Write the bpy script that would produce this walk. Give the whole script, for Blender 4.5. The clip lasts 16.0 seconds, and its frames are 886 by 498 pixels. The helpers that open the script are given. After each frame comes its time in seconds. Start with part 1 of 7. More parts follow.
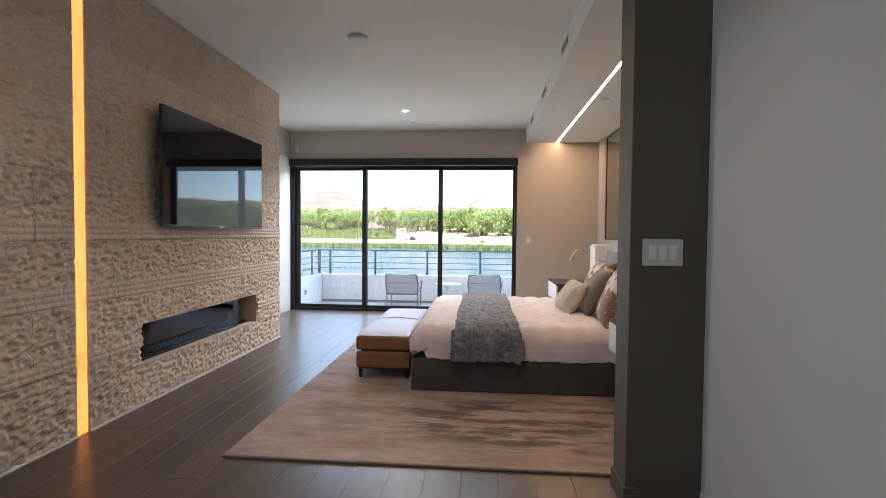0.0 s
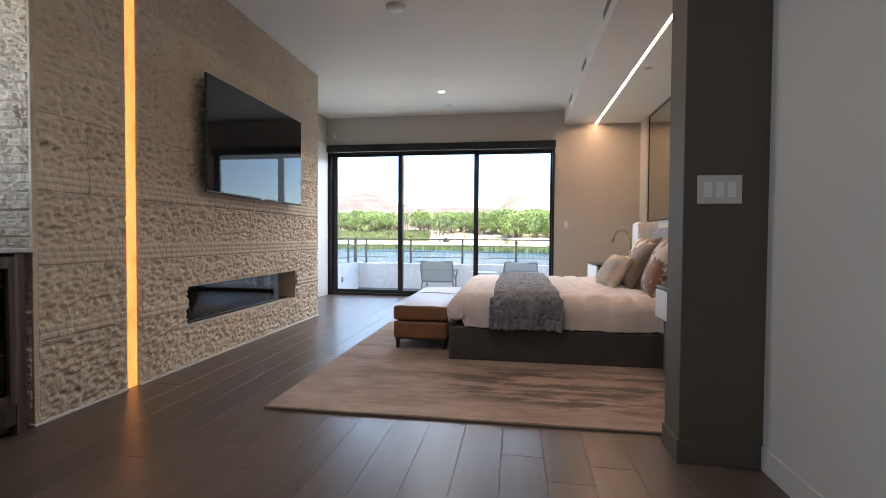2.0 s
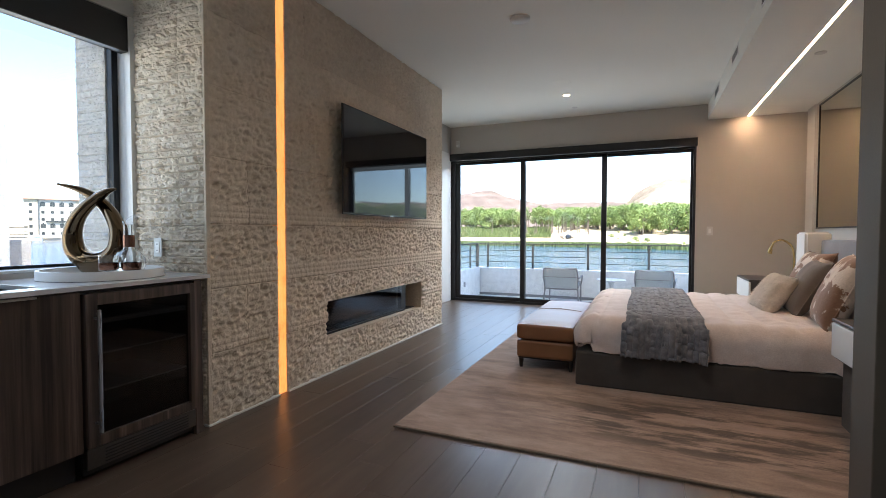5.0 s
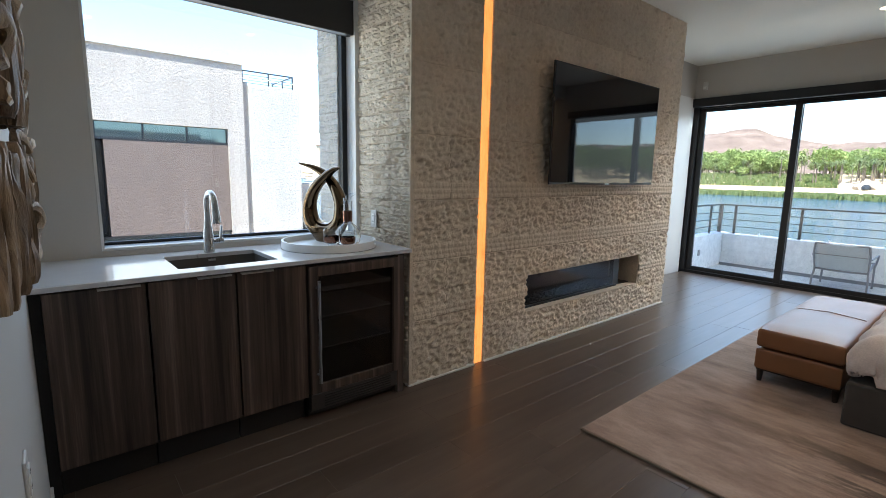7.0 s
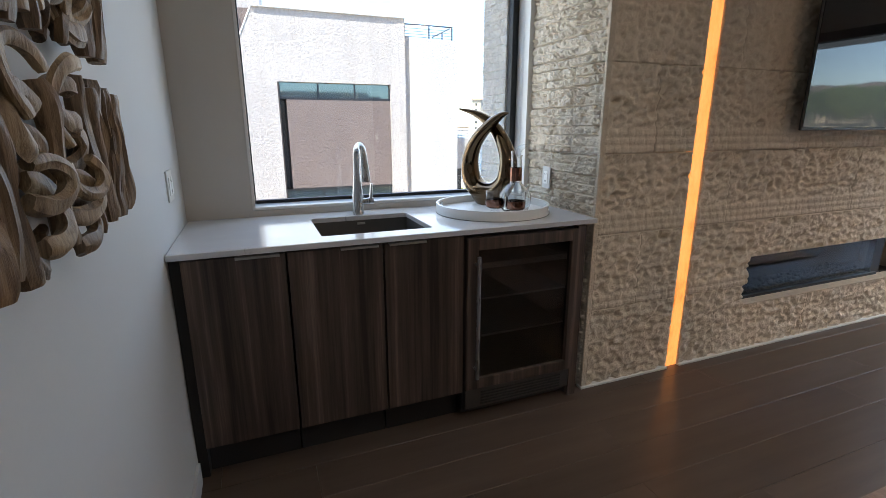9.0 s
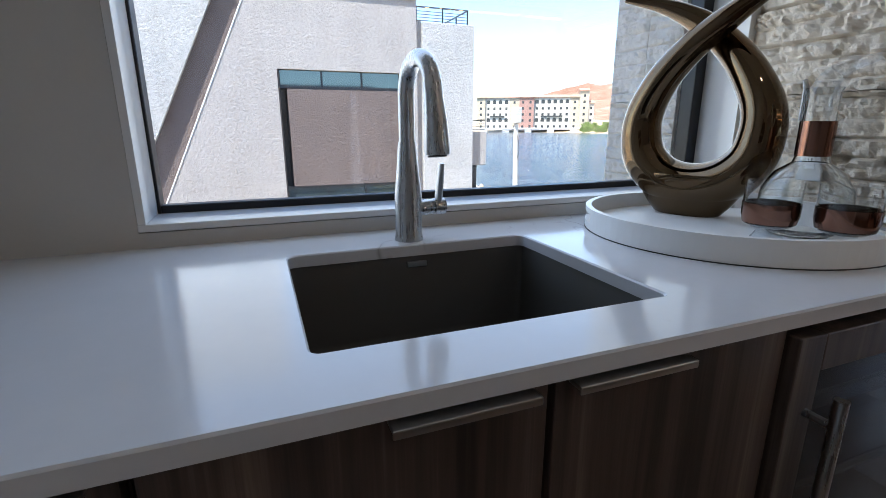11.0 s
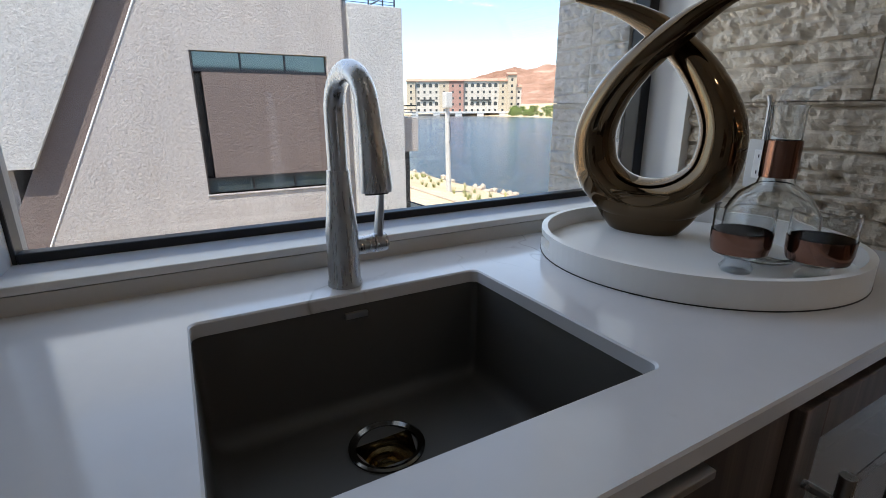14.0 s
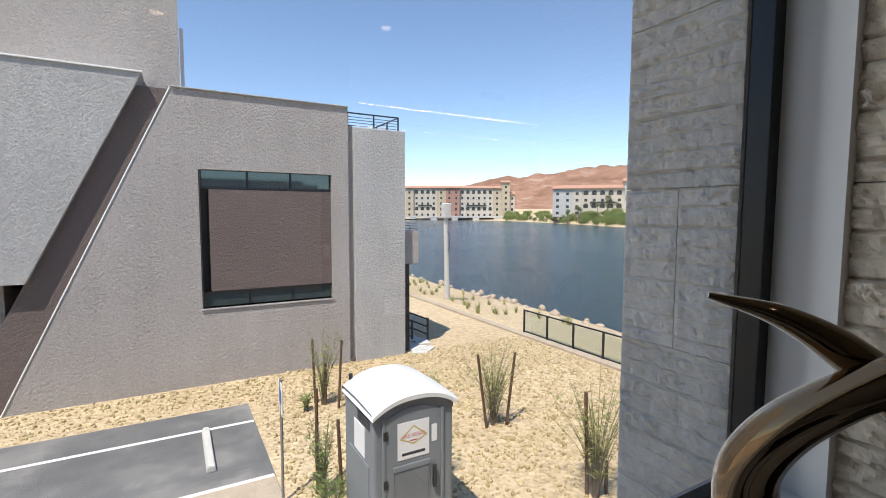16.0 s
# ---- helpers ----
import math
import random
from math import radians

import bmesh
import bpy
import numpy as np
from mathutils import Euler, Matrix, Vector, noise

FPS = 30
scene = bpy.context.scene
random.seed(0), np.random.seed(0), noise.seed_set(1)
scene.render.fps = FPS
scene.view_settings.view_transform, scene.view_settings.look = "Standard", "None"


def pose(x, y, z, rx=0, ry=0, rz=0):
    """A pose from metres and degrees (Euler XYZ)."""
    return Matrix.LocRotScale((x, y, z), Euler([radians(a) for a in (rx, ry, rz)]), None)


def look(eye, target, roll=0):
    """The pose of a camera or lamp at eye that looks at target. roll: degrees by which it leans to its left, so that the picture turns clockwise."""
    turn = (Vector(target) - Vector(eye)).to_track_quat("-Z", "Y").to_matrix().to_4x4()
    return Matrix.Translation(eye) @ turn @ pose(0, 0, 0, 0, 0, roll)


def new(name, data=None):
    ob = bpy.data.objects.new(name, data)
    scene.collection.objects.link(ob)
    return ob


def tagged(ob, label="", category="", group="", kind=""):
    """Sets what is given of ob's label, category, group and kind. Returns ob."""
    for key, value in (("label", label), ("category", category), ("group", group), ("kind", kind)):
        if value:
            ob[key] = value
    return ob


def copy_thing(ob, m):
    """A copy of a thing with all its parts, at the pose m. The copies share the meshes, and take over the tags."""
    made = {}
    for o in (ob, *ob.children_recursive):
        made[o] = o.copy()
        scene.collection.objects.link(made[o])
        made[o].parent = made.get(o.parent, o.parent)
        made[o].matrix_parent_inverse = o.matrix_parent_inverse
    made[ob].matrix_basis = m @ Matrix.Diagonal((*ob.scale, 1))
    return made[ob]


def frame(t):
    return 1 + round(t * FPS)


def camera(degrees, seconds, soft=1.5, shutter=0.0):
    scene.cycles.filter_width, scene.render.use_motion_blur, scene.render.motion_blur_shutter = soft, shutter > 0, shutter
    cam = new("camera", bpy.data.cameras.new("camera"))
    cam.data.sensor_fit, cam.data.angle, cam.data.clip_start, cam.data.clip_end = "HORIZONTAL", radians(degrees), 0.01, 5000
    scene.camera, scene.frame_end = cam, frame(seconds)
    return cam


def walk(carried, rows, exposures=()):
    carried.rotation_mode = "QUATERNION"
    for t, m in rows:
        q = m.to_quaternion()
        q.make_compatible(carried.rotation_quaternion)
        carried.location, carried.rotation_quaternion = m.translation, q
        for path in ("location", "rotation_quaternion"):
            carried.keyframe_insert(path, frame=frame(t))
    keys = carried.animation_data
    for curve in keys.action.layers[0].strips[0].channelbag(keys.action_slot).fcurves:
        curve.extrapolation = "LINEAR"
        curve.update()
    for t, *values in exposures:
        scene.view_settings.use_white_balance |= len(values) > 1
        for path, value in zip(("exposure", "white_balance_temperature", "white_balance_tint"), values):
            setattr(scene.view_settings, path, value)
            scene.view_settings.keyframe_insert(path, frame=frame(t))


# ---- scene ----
cam = camera(86.5, 16.0, 0.6)
PATH = [
    (0, (0.473, 0.343, 1.262), (0.31, 2.335, 1.203), 0.5),
    (0.5, (0.47, 0.373, 1.161), (0.281, 2.363, 1.105), 0.6),
    (1, (0.456, 0.379, 1.086), (0.239, 2.366, 1.028), 0.5),
    (1.5, (0.449, 0.386, 1.023), (0.196, 2.37, 0.971), 0.4),
    (2, (0.434, 0.382, 0.981), (0.13, 2.358, 0.93), 0.4),
    (2.5, (0.43, 0.378, 0.946), (0.039, 2.338, 0.886), 0.2),
    (3, (0.43, 0.369, 0.911), (-0.044, 2.311, 0.846), 0.1),
    (5.5, (0.382, 0.455, 1.239), (-0.559, 2.217, 1.143), 0.5),
    (6, (0.367, 0.507, 1.307), (-0.764, 2.148, 1.144), 0.9),
    (6.5, (0.345, 0.62, 1.354), (-0.975, 2.103, 1.117), 1.2),
    (7, (0.37, 0.715, 1.37), (-1.143, 1.985, 1.057), 1.1),
    (7.5, (0.367, 0.768, 1.38), (-1.304, 1.792, 0.982), 0.7),
    (8, (0.307, 0.804, 1.38), (-1.457, 1.625, 0.917), 0.4),
    (10.3, (-1.149, 1.065, 1.191), (-2.96, 1.75, 0.687), 0.0),
    (10.5, (-1.284, 1.071, 1.171), (-3.098, 1.762, 0.688), 0.5),
    (11, (-1.598, 1.121, 1.134), (-3.403, 1.818, 0.627), -0.1),
    (11.5, (-1.846, 1.182, 1.07), (-3.645, 1.892, 0.558), -0.0),
    (12, (-1.942, 1.212, 1.041), (-3.728, 1.937, 0.506), -0.5),
    (12.5, (-1.966, 1.229, 1.027), (-3.717, 2.003, 0.448), -0.5),
    (13, (-1.951, 1.24, 1.031), (-3.662, 2.072, 0.413), -0.6),
    (13.5, (-1.88, 1.217, 1.064), (-3.558, 2.112, 0.446), -0.1),
    (14, (-1.749, 1.169, 1.195), (-3.422, 2.104, 0.626), -0.2),
    (14.5, (-1.691, 1.151, 1.367), (-3.387, 2.101, 0.898), 0.0),
    (15, (-1.817, 1.214, 1.476), (-3.534, 2.182, 1.138), -0.1),
    (15.5, (-1.956, 1.23, 1.522), (-3.683, 2.21, 1.28), 0.1),
    (16, (-2.174, 1.26, 1.55), (-3.907, 2.247, 1.399), 0.2),
]
walk(cam, [(t, look(eye, target, roll)) for t, eye, target, roll in PATH],
     [(0, 3.05, 6200, 10), (3, 2.88, 6050, 8), (5.5, 2.72, 6000, 5), (6.5, 2.6, 5950, 3), (8, 2.88, 6250, 5), (10.5, 2.4, 6000, 8), (11.5, 2.25, 5900, 8), (12.5, 2.05, 6100, 9), (13.5, 1.92, 6300, 9), (14.5, 1.75, 6450, 9), (15, 1.58, 6500, 10), (16, 1.22, 6500, 10)])

# ---- light ----
SUN_TO = Vector((0.30, -0.42, 1.0)).normalized()
SUN_EL = math.asin(SUN_TO.z)
SUN_AZ = math.atan2(SUN_TO.x, SUN_TO.y)
world = bpy.data.worlds.new("sky")
scene.world = world
world.use_nodes = True
wn = world.node_tree.nodes
sky = wn.new("ShaderNodeTexSky")
sky.sky_type = "NISHITA"
sky.sun_disc = False
sky.sun_elevation = SUN_EL
sky.sun_rotation = SUN_AZ
sky.air_density, sky.dust_density, sky.ozone_density = 0.9, 0.0, 2.0
wn["Background"].inputs["Strength"].default_value = 0.09
world.node_tree.links.new(sky.outputs[0], wn["Background"].inputs["Color"])
sun_data = bpy.data.lights.new("sun", "SUN")
sun_data.energy, sun_data.angle, sun_data.color = 2.7, radians(0.53), (1.0, 0.95, 0.87)
sun = new("sun", sun_data)
sun.matrix_world = look(SUN_TO * 40, (0, 0, 0))

DOWNLIGHTS = [(-0.58, 6.73, 5.0), (-1.2, 1.5, 0.2), (0.65, 1.2, 0.15), (0.1, 2.7, 1.2)]   # x, y, watts; the third, in the hall, is added out of view
# added area lamp at an unseen hall opening, standing in for daylight
hall_fill = bpy.data.lights.new("hall_daylight_fill", "AREA")
hall_fill.shape, hall_fill.size, hall_fill.size_y, hall_fill.energy, hall_fill.color = "RECTANGLE", 1.3, 2.0, 2.4, (0.88, 0.94, 1.0)
new("hall_daylight_fill", hall_fill).matrix_world = pose(-0.26, -1.65, 1.45, 90, 0, -90)

# added area lamps boosting sky light through the bar window and sliding door
for name, w, h, watts, m in (("bar_window_fill", 1.4, 1.5, 1.6, pose(-2.64, 1.65, 1.72, 90, 0, -90)), ("door_low_fill", 3.5, 2.3, 2.3, pose(-0.85, 7.93, 1.22, 90, 0, 180)), ("door_fill", 3.6, 0.5, 17.0, pose(-0.85, 8.72, 2.70, 54, 0, 180))):
    ld = bpy.data.lights.new(name, "AREA")
    ld.shape, ld.size, ld.size_y, ld.energy, ld.color = "RECTANGLE", w, h, watts, (0.84, 0.93, 1.0)
    new(name, ld).matrix_world = m

# ---- material helpers ----


def nodes_of(name):
    m = bpy.data.materials.new(name)
    m.use_nodes = True
    return m, m.node_tree.nodes, m.node_tree.links, m.node_tree.nodes["Principled BSDF"]


def tex(N, L, scale, stretch=(1, 1, 1), detail=5, rough=0.6, kind="Noise", coords="Object", random_offset=False, rot=(0, 0, 0)):
    tc = N.new("ShaderNodeTexCoord")
    mp = N.new("ShaderNodeMapping")
    mp.inputs["Scale"].default_value = stretch
    mp.inputs["Rotation"].default_value = rot
    L.new(tc.outputs[coords], mp.inputs["Vector"])
    if random_offset:
        oi = N.new("ShaderNodeObjectInfo")
        mul = N.new("ShaderNodeMath")
        mul.operation = "MULTIPLY"
        mul.inputs[1].default_value = 37.0
        L.new(oi.outputs["Random"], mul.inputs[0])
        L.new(mul.outputs[0], mp.inputs["Location"])
    t = N.new("ShaderNodeTex" + kind)
    t.inputs["Scale"].default_value = scale
    if kind == "Noise":
        t.inputs["Detail"].default_value = detail
        t.inputs["Roughness"].default_value = rough
    L.new(mp.outputs[0], t.inputs["Vector"])
    return t


def ramp(N, L, src, stops):
    r = N.new("ShaderNodeValToRGB")
    e = r.color_ramp.elements
    e[0].position, e[0].color = stops[0][0], (*stops[0][1], 1)
    e[1].position, e[1].color = stops[-1][0], (*stops[-1][1], 1)
    for p, c in stops[1:-1]:
        x = e.new(p)
        x.color = (*c, 1)
    L.new(src, r.inputs[0])
    return r


def mixc(N, L, a, b, fac, mode="MIX"):
    m = N.new("ShaderNodeMix")
    m.data_type, m.blend_type = "RGBA", mode
    for sock, v in ((m.inputs[6], a), (m.inputs[7], b), (m.inputs[0], fac)):
        if isinstance(v, (int, float)):
            sock.default_value = v
        elif isinstance(v, tuple):
            sock.default_value = (*v, 1)
        else:
            L.new(v, sock)
    return m.outputs[2]


def bumped(N, L, P, src, strength, dist=0.01, after=None):
    b = N.new("ShaderNodeBump")
    b.inputs["Strength"].default_value = strength
    b.inputs["Distance"].default_value = dist
    L.new(src, b.inputs["Height"])
    if after:
        L.new(after.outputs[0], b.inputs["Normal"])
    L.new(b.outputs[0], P.inputs["Normal"])
    return b


def plain(name, c, rough=0.5, metal=0.0, vary=0.12, scale=3.0, fine=60.0, bump=0.15, dist=0.002, stretch=(1, 1, 1), per_object=0.0, spec=0.5):
    """Paint, metal, plastic or cloth: a colour with cloudy and fine variation."""
    m, N, L, P = nodes_of(name)
    lo = tuple(v * (1 - vary) for v in c)
    hi = tuple(min(1, v * (1 + vary)) for v in c)
    a = tex(N, L, scale, stretch, random_offset=per_object > 0)
    b = tex(N, L, fine, stretch, detail=3)
    col = ramp(N, L, a.outputs["Fac"], [(0.3, lo), (0.7, hi)]).outputs[0]
    col = mixc(N, L, col, ramp(N, L, b.outputs["Fac"], [(0.3, lo), (0.7, hi)]).outputs[0], 0.4)
    if per_object:
        oi = N.new("ShaderNodeObjectInfo")
        r = ramp(N, L, oi.outputs["Random"], [(0.0, (1 - per_object,) * 3), (1.0, (1.0,) * 3)])
        col = mixc(N, L, col, r.outputs[0], 1.0, "MULTIPLY")
    L.new(col, P.inputs["Base Color"])
    rr = N.new("ShaderNodeMapRange")
    rr.inputs["To Min"].default_value = max(0.02, rough * 0.85)
    rr.inputs["To Max"].default_value = min(1, rough * 1.15)
    L.new(b.outputs["Fac"], rr.inputs["Value"])
    L.new(rr.outputs[0], P.inputs["Roughness"])
    P.inputs["Metallic"].default_value = metal
    P.inputs["Specular IOR Level"].default_value = spec
    if bump:
        bumped(N, L, P, b.outputs["Fac"], bump, dist)
    return m


def glow(name, c, strength):
    m, N, L, P = nodes_of(name)
    P.inputs["Base Color"].default_value = (*c, 1)
    P.inputs["Emission Color"].default_value = (*c, 1)
    P.inputs["Emission Strength"].default_value = strength
    return m


def pane_glass(name, tint=(1, 1, 1), ior=1.5):
    m = bpy.data.materials.new(name)
    m.use_nodes = True
    N, L = m.node_tree.nodes, m.node_tree.links
    N.clear()
    out = N.new("ShaderNodeOutputMaterial")
    tr = N.new("ShaderNodeBsdfTransparent")
    tr.inputs[0].default_value = (*tint, 1)
    gl = N.new("ShaderNodeBsdfGlossy")
    gl.inputs["Roughness"].default_value = 0.0
    lw = N.new("ShaderNodeLayerWeight")
    lw.inputs["Blend"].default_value = 0.5
    pw = N.new("ShaderNodeMath")
    pw.operation = "POWER"
    pw.inputs[1].default_value = 4.5
    L.new(lw.outputs["Facing"], pw.inputs[0])
    fr = N.new("ShaderNodeMath")
    fr.operation = "MULTIPLY_ADD"
    fr.inputs[1].default_value, fr.inputs[2].default_value = 0.92, 0.045
    L.new(pw.outputs[0], fr.inputs[0])
    mx = N.new("ShaderNodeMixShader")
    L.new(fr.outputs[0], mx.inputs[0])
    L.new(tr.outputs[0], mx.inputs[1])
    L.new(gl.outputs[0], mx.inputs[2])
    L.new(mx.outputs[0], out.inputs[0])
    return m


def clear_glass(name, c=(1, 1, 1), rough=0.0):
    m, N, L, P = nodes_of(name)
    P.inputs["Base Color"].default_value = (*c, 1)
    P.inputs["Roughness"].default_value = rough
    P.inputs["Transmission Weight"].default_value = 1.0
    P.inputs["IOR"].default_value = 1.45
    return m


# ---- materials ----
def make_oak():
    m, N, L, P = nodes_of("oak_planks")
    a = tex(N, L, 2.2, (7, 0.7, 1), detail=6, random_offset=True)
    b = tex(N, L, 6, (9, 0.6, 1), detail=4, random_offset=True)
    k = tex(N, L, 1.6, (1.6, 0.6, 1), detail=2, random_offset=True)
    col = ramp(N, L, a.outputs["Fac"], [(0.25, (0.085, 0.060, 0.046)), (0.5, (0.106, 0.076, 0.059)), (0.78, (0.130, 0.095, 0.075))]).outputs[0]
    col = mixc(N, L, col, ramp(N, L, b.outputs["Fac"], [(0.3, (0.8, 0.79, 0.78)), (0.7, (1, 1, 1))]).outputs[0], 0.35, "MULTIPLY")
    col = mixc(N, L, col, ramp(N, L, k.outputs["Fac"], [(0.3, (0.72, 0.7, 0.68)), (0.6, (1, 1, 1))]).outputs[0], 0.5, "MULTIPLY")
    oi = N.new("ShaderNodeObjectInfo")
    col = mixc(N, L, col, ramp(N, L, oi.outputs["Random"], [(0, (0.84, 0.83, 0.82)), (1, (1.08, 1.07, 1.06))]).outputs[0], 1.0, "MULTIPLY")
    L.new(col, P.inputs["Base Color"])
    rr = ramp(N, L, b.outputs["Fac"], [(0.2, (0.29,) * 3), (0.8, (0.33,) * 3)])
    L.new(rr.outputs[0], P.inputs["Roughness"])
    P.inputs["Specular IOR Level"].default_value = 0.5
    bumped(N, L, P, b.outputs["Fac"], 0.008, 0.0006)
    return m


def make_stone(name, warm, base, dirt=0.5):
    m, N, L, P = nodes_of(name)
    a = tex(N, L, 1.1, detail=4)
    b = tex(N, L, 30, detail=6, rough=0.7)
    c = tex(N, L, 4.5, (1, 1, 0.5), detail=3)
    col = ramp(N, L, a.outputs["Fac"], [(0.3, tuple(v * 0.86 for v in base)), (0.55, base), (0.75, warm)]).outputs[0]
    col = mixc(N, L, col, ramp(N, L, b.outputs["Fac"], [(0.3, (0.78, 0.76, 0.73)), (0.65, (1.05, 1.05, 1.05))]).outputs[0], 0.7, "MULTIPLY")
    col = mixc(N, L, col, (0.33, 0.23, 0.13), ramp(N, L, c.outputs["Fac"], [(0.68, (0, 0, 0)), (0.8, (dirt,) * 3)]).outputs[0])
    oi = N.new("ShaderNodeObjectInfo")
    col = mixc(N, L, col, ramp(N, L, oi.outputs["Random"], [(0, (0.9, 0.89, 0.87)), (1, (1.05, 1.04, 1.03))]).outputs[0], 1.0, "MULTIPLY")
    L.new(col, P.inputs["Base Color"])
    P.inputs["Roughness"].default_value = 0.85
    P.inputs["Specular IOR Level"].default_value = 0.25
    m1 = tex(N, L, 34, detail=8, rough=0.72)
    m2 = tex(N, L, 90, detail=4, rough=0.6)
    d = bumped(N, L, P, m1.outputs["Fac"], 0.9, 0.010)
    bumped(N, L, P, m2.outputs["Fac"], 0.7, 0.005, d)
    return m


def make_rug():
    m, N, L, P = nodes_of("rug_pile")
    a = tex(N, L, 1.7, (0.9, 4.0, 1), detail=8, rough=0.72)
    b = tex(N, L, 1.6, (0.9, 2.0, 1), detail=7, rough=0.65)
    c = tex(N, L, 9, (0.6, 2.2, 1), detail=4)
    f = tex(N, L, 150, detail=2)
    band = tex(N, L, 0.9, (0.6, 1.1, 1), detail=1)
    col = ramp(N, L, b.outputs["Fac"], [(0.34, (0.20, 0.135, 0.10)), (0.48, (0.315, 0.218, 0.168)), (0.6, (0.39, 0.28, 0.22)), (0.72, (0.25, 0.17, 0.127))]).outputs[0]
    msk = ramp(N, L, a.outputs["Fac"], [(0.47, (0, 0, 0)), (0.55, (1, 1, 1))]).outputs[0]
    reg = ramp(N, L, band.outputs["Fac"], [(0.45, (0.0,) * 3), (0.60, (0.13,) * 3)]).outputs[0]
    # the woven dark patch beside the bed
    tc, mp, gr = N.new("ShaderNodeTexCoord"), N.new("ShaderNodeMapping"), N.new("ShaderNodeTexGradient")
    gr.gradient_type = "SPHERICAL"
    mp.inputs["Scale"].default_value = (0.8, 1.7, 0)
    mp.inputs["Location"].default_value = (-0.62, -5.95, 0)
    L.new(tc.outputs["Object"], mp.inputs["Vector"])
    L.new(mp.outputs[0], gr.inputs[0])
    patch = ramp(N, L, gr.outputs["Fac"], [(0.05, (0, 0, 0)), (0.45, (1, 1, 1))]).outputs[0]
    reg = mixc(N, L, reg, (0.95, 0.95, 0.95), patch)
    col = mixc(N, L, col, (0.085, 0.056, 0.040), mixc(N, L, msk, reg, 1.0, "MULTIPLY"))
    pale = ramp(N, L, a.outputs["Fac"], [(0.34, (0.25,) * 3), (0.46, (0, 0, 0))]).outputs[0]
    col = mixc(N, L, col, (0.42, 0.325, 0.26), pale)
    col = mixc(N, L, col, ramp(N, L, c.outputs["Fac"], [(0.35, (0.8, 0.79, 0.78)), (0.65, (1.06, 1.06, 1.06))]).outputs[0], 0.8, "MULTIPLY")
    col = mixc(N, L, col, ramp(N, L, f.outputs["Fac"], [(0.3, (0.8, 0.8, 0.8)), (0.7, (1.1, 1.1, 1.1))]).outputs[0], 0.7, "MULTIPLY")
    L.new(col, P.inputs["Base Color"])
    P.inputs["Roughness"].default_value = 0.9
    P.inputs["Sheen Weight"].default_value = 0.12
    bumped(N, L, P, f.outputs["Fac"], 0.5, 0.004)
    return m


def make_cabinet_wood():
    m, N, L, P = nodes_of("dark_veneer")
    a = tex(N, L, 3.4, (6.5, 6.5, 0.16), detail=6, rough=0.66, random_offset=True)
    b = tex(N, L, 22, (6, 6, 0.3), detail=5, random_offset=True)
    col = ramp(N, L, a.outputs["Fac"], [(0.36, (0.022, 0.015, 0.012)), (0.47, (0.060, 0.041, 0.033)), (0.54, (0.080, 0.055, 0.044)), (0.66, (0.17, 0.122, 0.097))]).outputs[0]
    col = mixc(N, L, col, ramp(N, L, b.outputs["Fac"], [(0.3, (0.65, 0.63, 0.6)), (0.7, (1.1, 1.1, 1.1))]).outputs[0], 0.7, "MULTIPLY")
    L.new(col, P.inputs["Base Color"])
    P.inputs["Roughness"].default_value = 0.42
    bumped(N, L, P, b.outputs["Fac"], 0.2, 0.001)
    return m


def make_quartz():
    m, N, L, P = nodes_of("white_quartz")
    a = tex(N, L, 1.7, detail=6, rough=0.7)
    w = tex(N, L, 1.9, (1, 2.2, 1), detail=3, rough=0.55, rot=(0, 0, 0.6))
    vein = ramp(N, L, w.outputs["Fac"], [(0.494, (0, 0, 0)), (0.5, (0.8,) * 3), (0.506, (0, 0, 0))]).outputs[0]
    gate = ramp(N, L, a.outputs["Fac"], [(0.55, (0, 0, 0)), (0.66, (1, 1, 1))]).outputs[0]
    col = ramp(N, L, a.outputs["Fac"], [(0.3, (0.53, 0.53, 0.55)), (0.7, (0.60, 0.60, 0.615))]).outputs[0]
    col = mixc(N, L, col, (0.27, 0.26, 0.255), mixc(N, L, vein, gate, 1.0, "MULTIPLY"))
    L.new(col, P.inputs["Base Color"])
    P.inputs["Roughness"].default_value = 0.13
    return m


def make_gravel():
    m, N, L, P = nodes_of("desert_ground")
    a = tex(N, L, 0.12, detail=5)
    v = tex(N, L, 9.0, kind="Voronoi")
    f = tex(N, L, 40, detail=5)
    col = ramp(N, L, a.outputs["Fac"], [(0.3, (0.50, 0.385, 0.235)), (0.6, (0.60, 0.485, 0.315)), (0.8, (0.54, 0.425, 0.275))]).outputs[0]
    col = mixc(N, L, col, ramp(N, L, v.outputs["Color"], [(0.1, (0.7, 0.66, 0.62)), (0.9, (1.15, 1.12, 1.1))]).outputs[0], 0.8, "MULTIPLY")
    col = mixc(N, L, col, ramp(N, L, f.outputs["Fac"], [(0.3, (0.75,) * 3), (0.7, (1.1,) * 3)]).outputs[0], 0.6, "MULTIPLY")
    L.new(col, P.inputs["Base Color"])
    P.inputs["Roughness"].default_value = 0.95
    d = bumped(N, L, P, v.outputs["Distance"], 0.9, 0.05)
    bumped(N, L, P, f.outputs["Fac"], 0.5, 0.01, d)
    return m


def make_water():
    m, N, L, P = nodes_of("lake_water")
    P.inputs["Base Color"].default_value = (0.02, 0.05, 0.075, 1)
    P.inputs["Roughness"].default_value = 0.12
    P.inputs["IOR"].default_value = 1.33
    a = tex(N, L, 1.0, (1, 2.0, 1), detail=7, rough=0.72, coords="Object", rot=(0, 0, 0.6))
    bumped(N, L, P, a.outputs["Fac"], 1.0, 0.24)
    return m


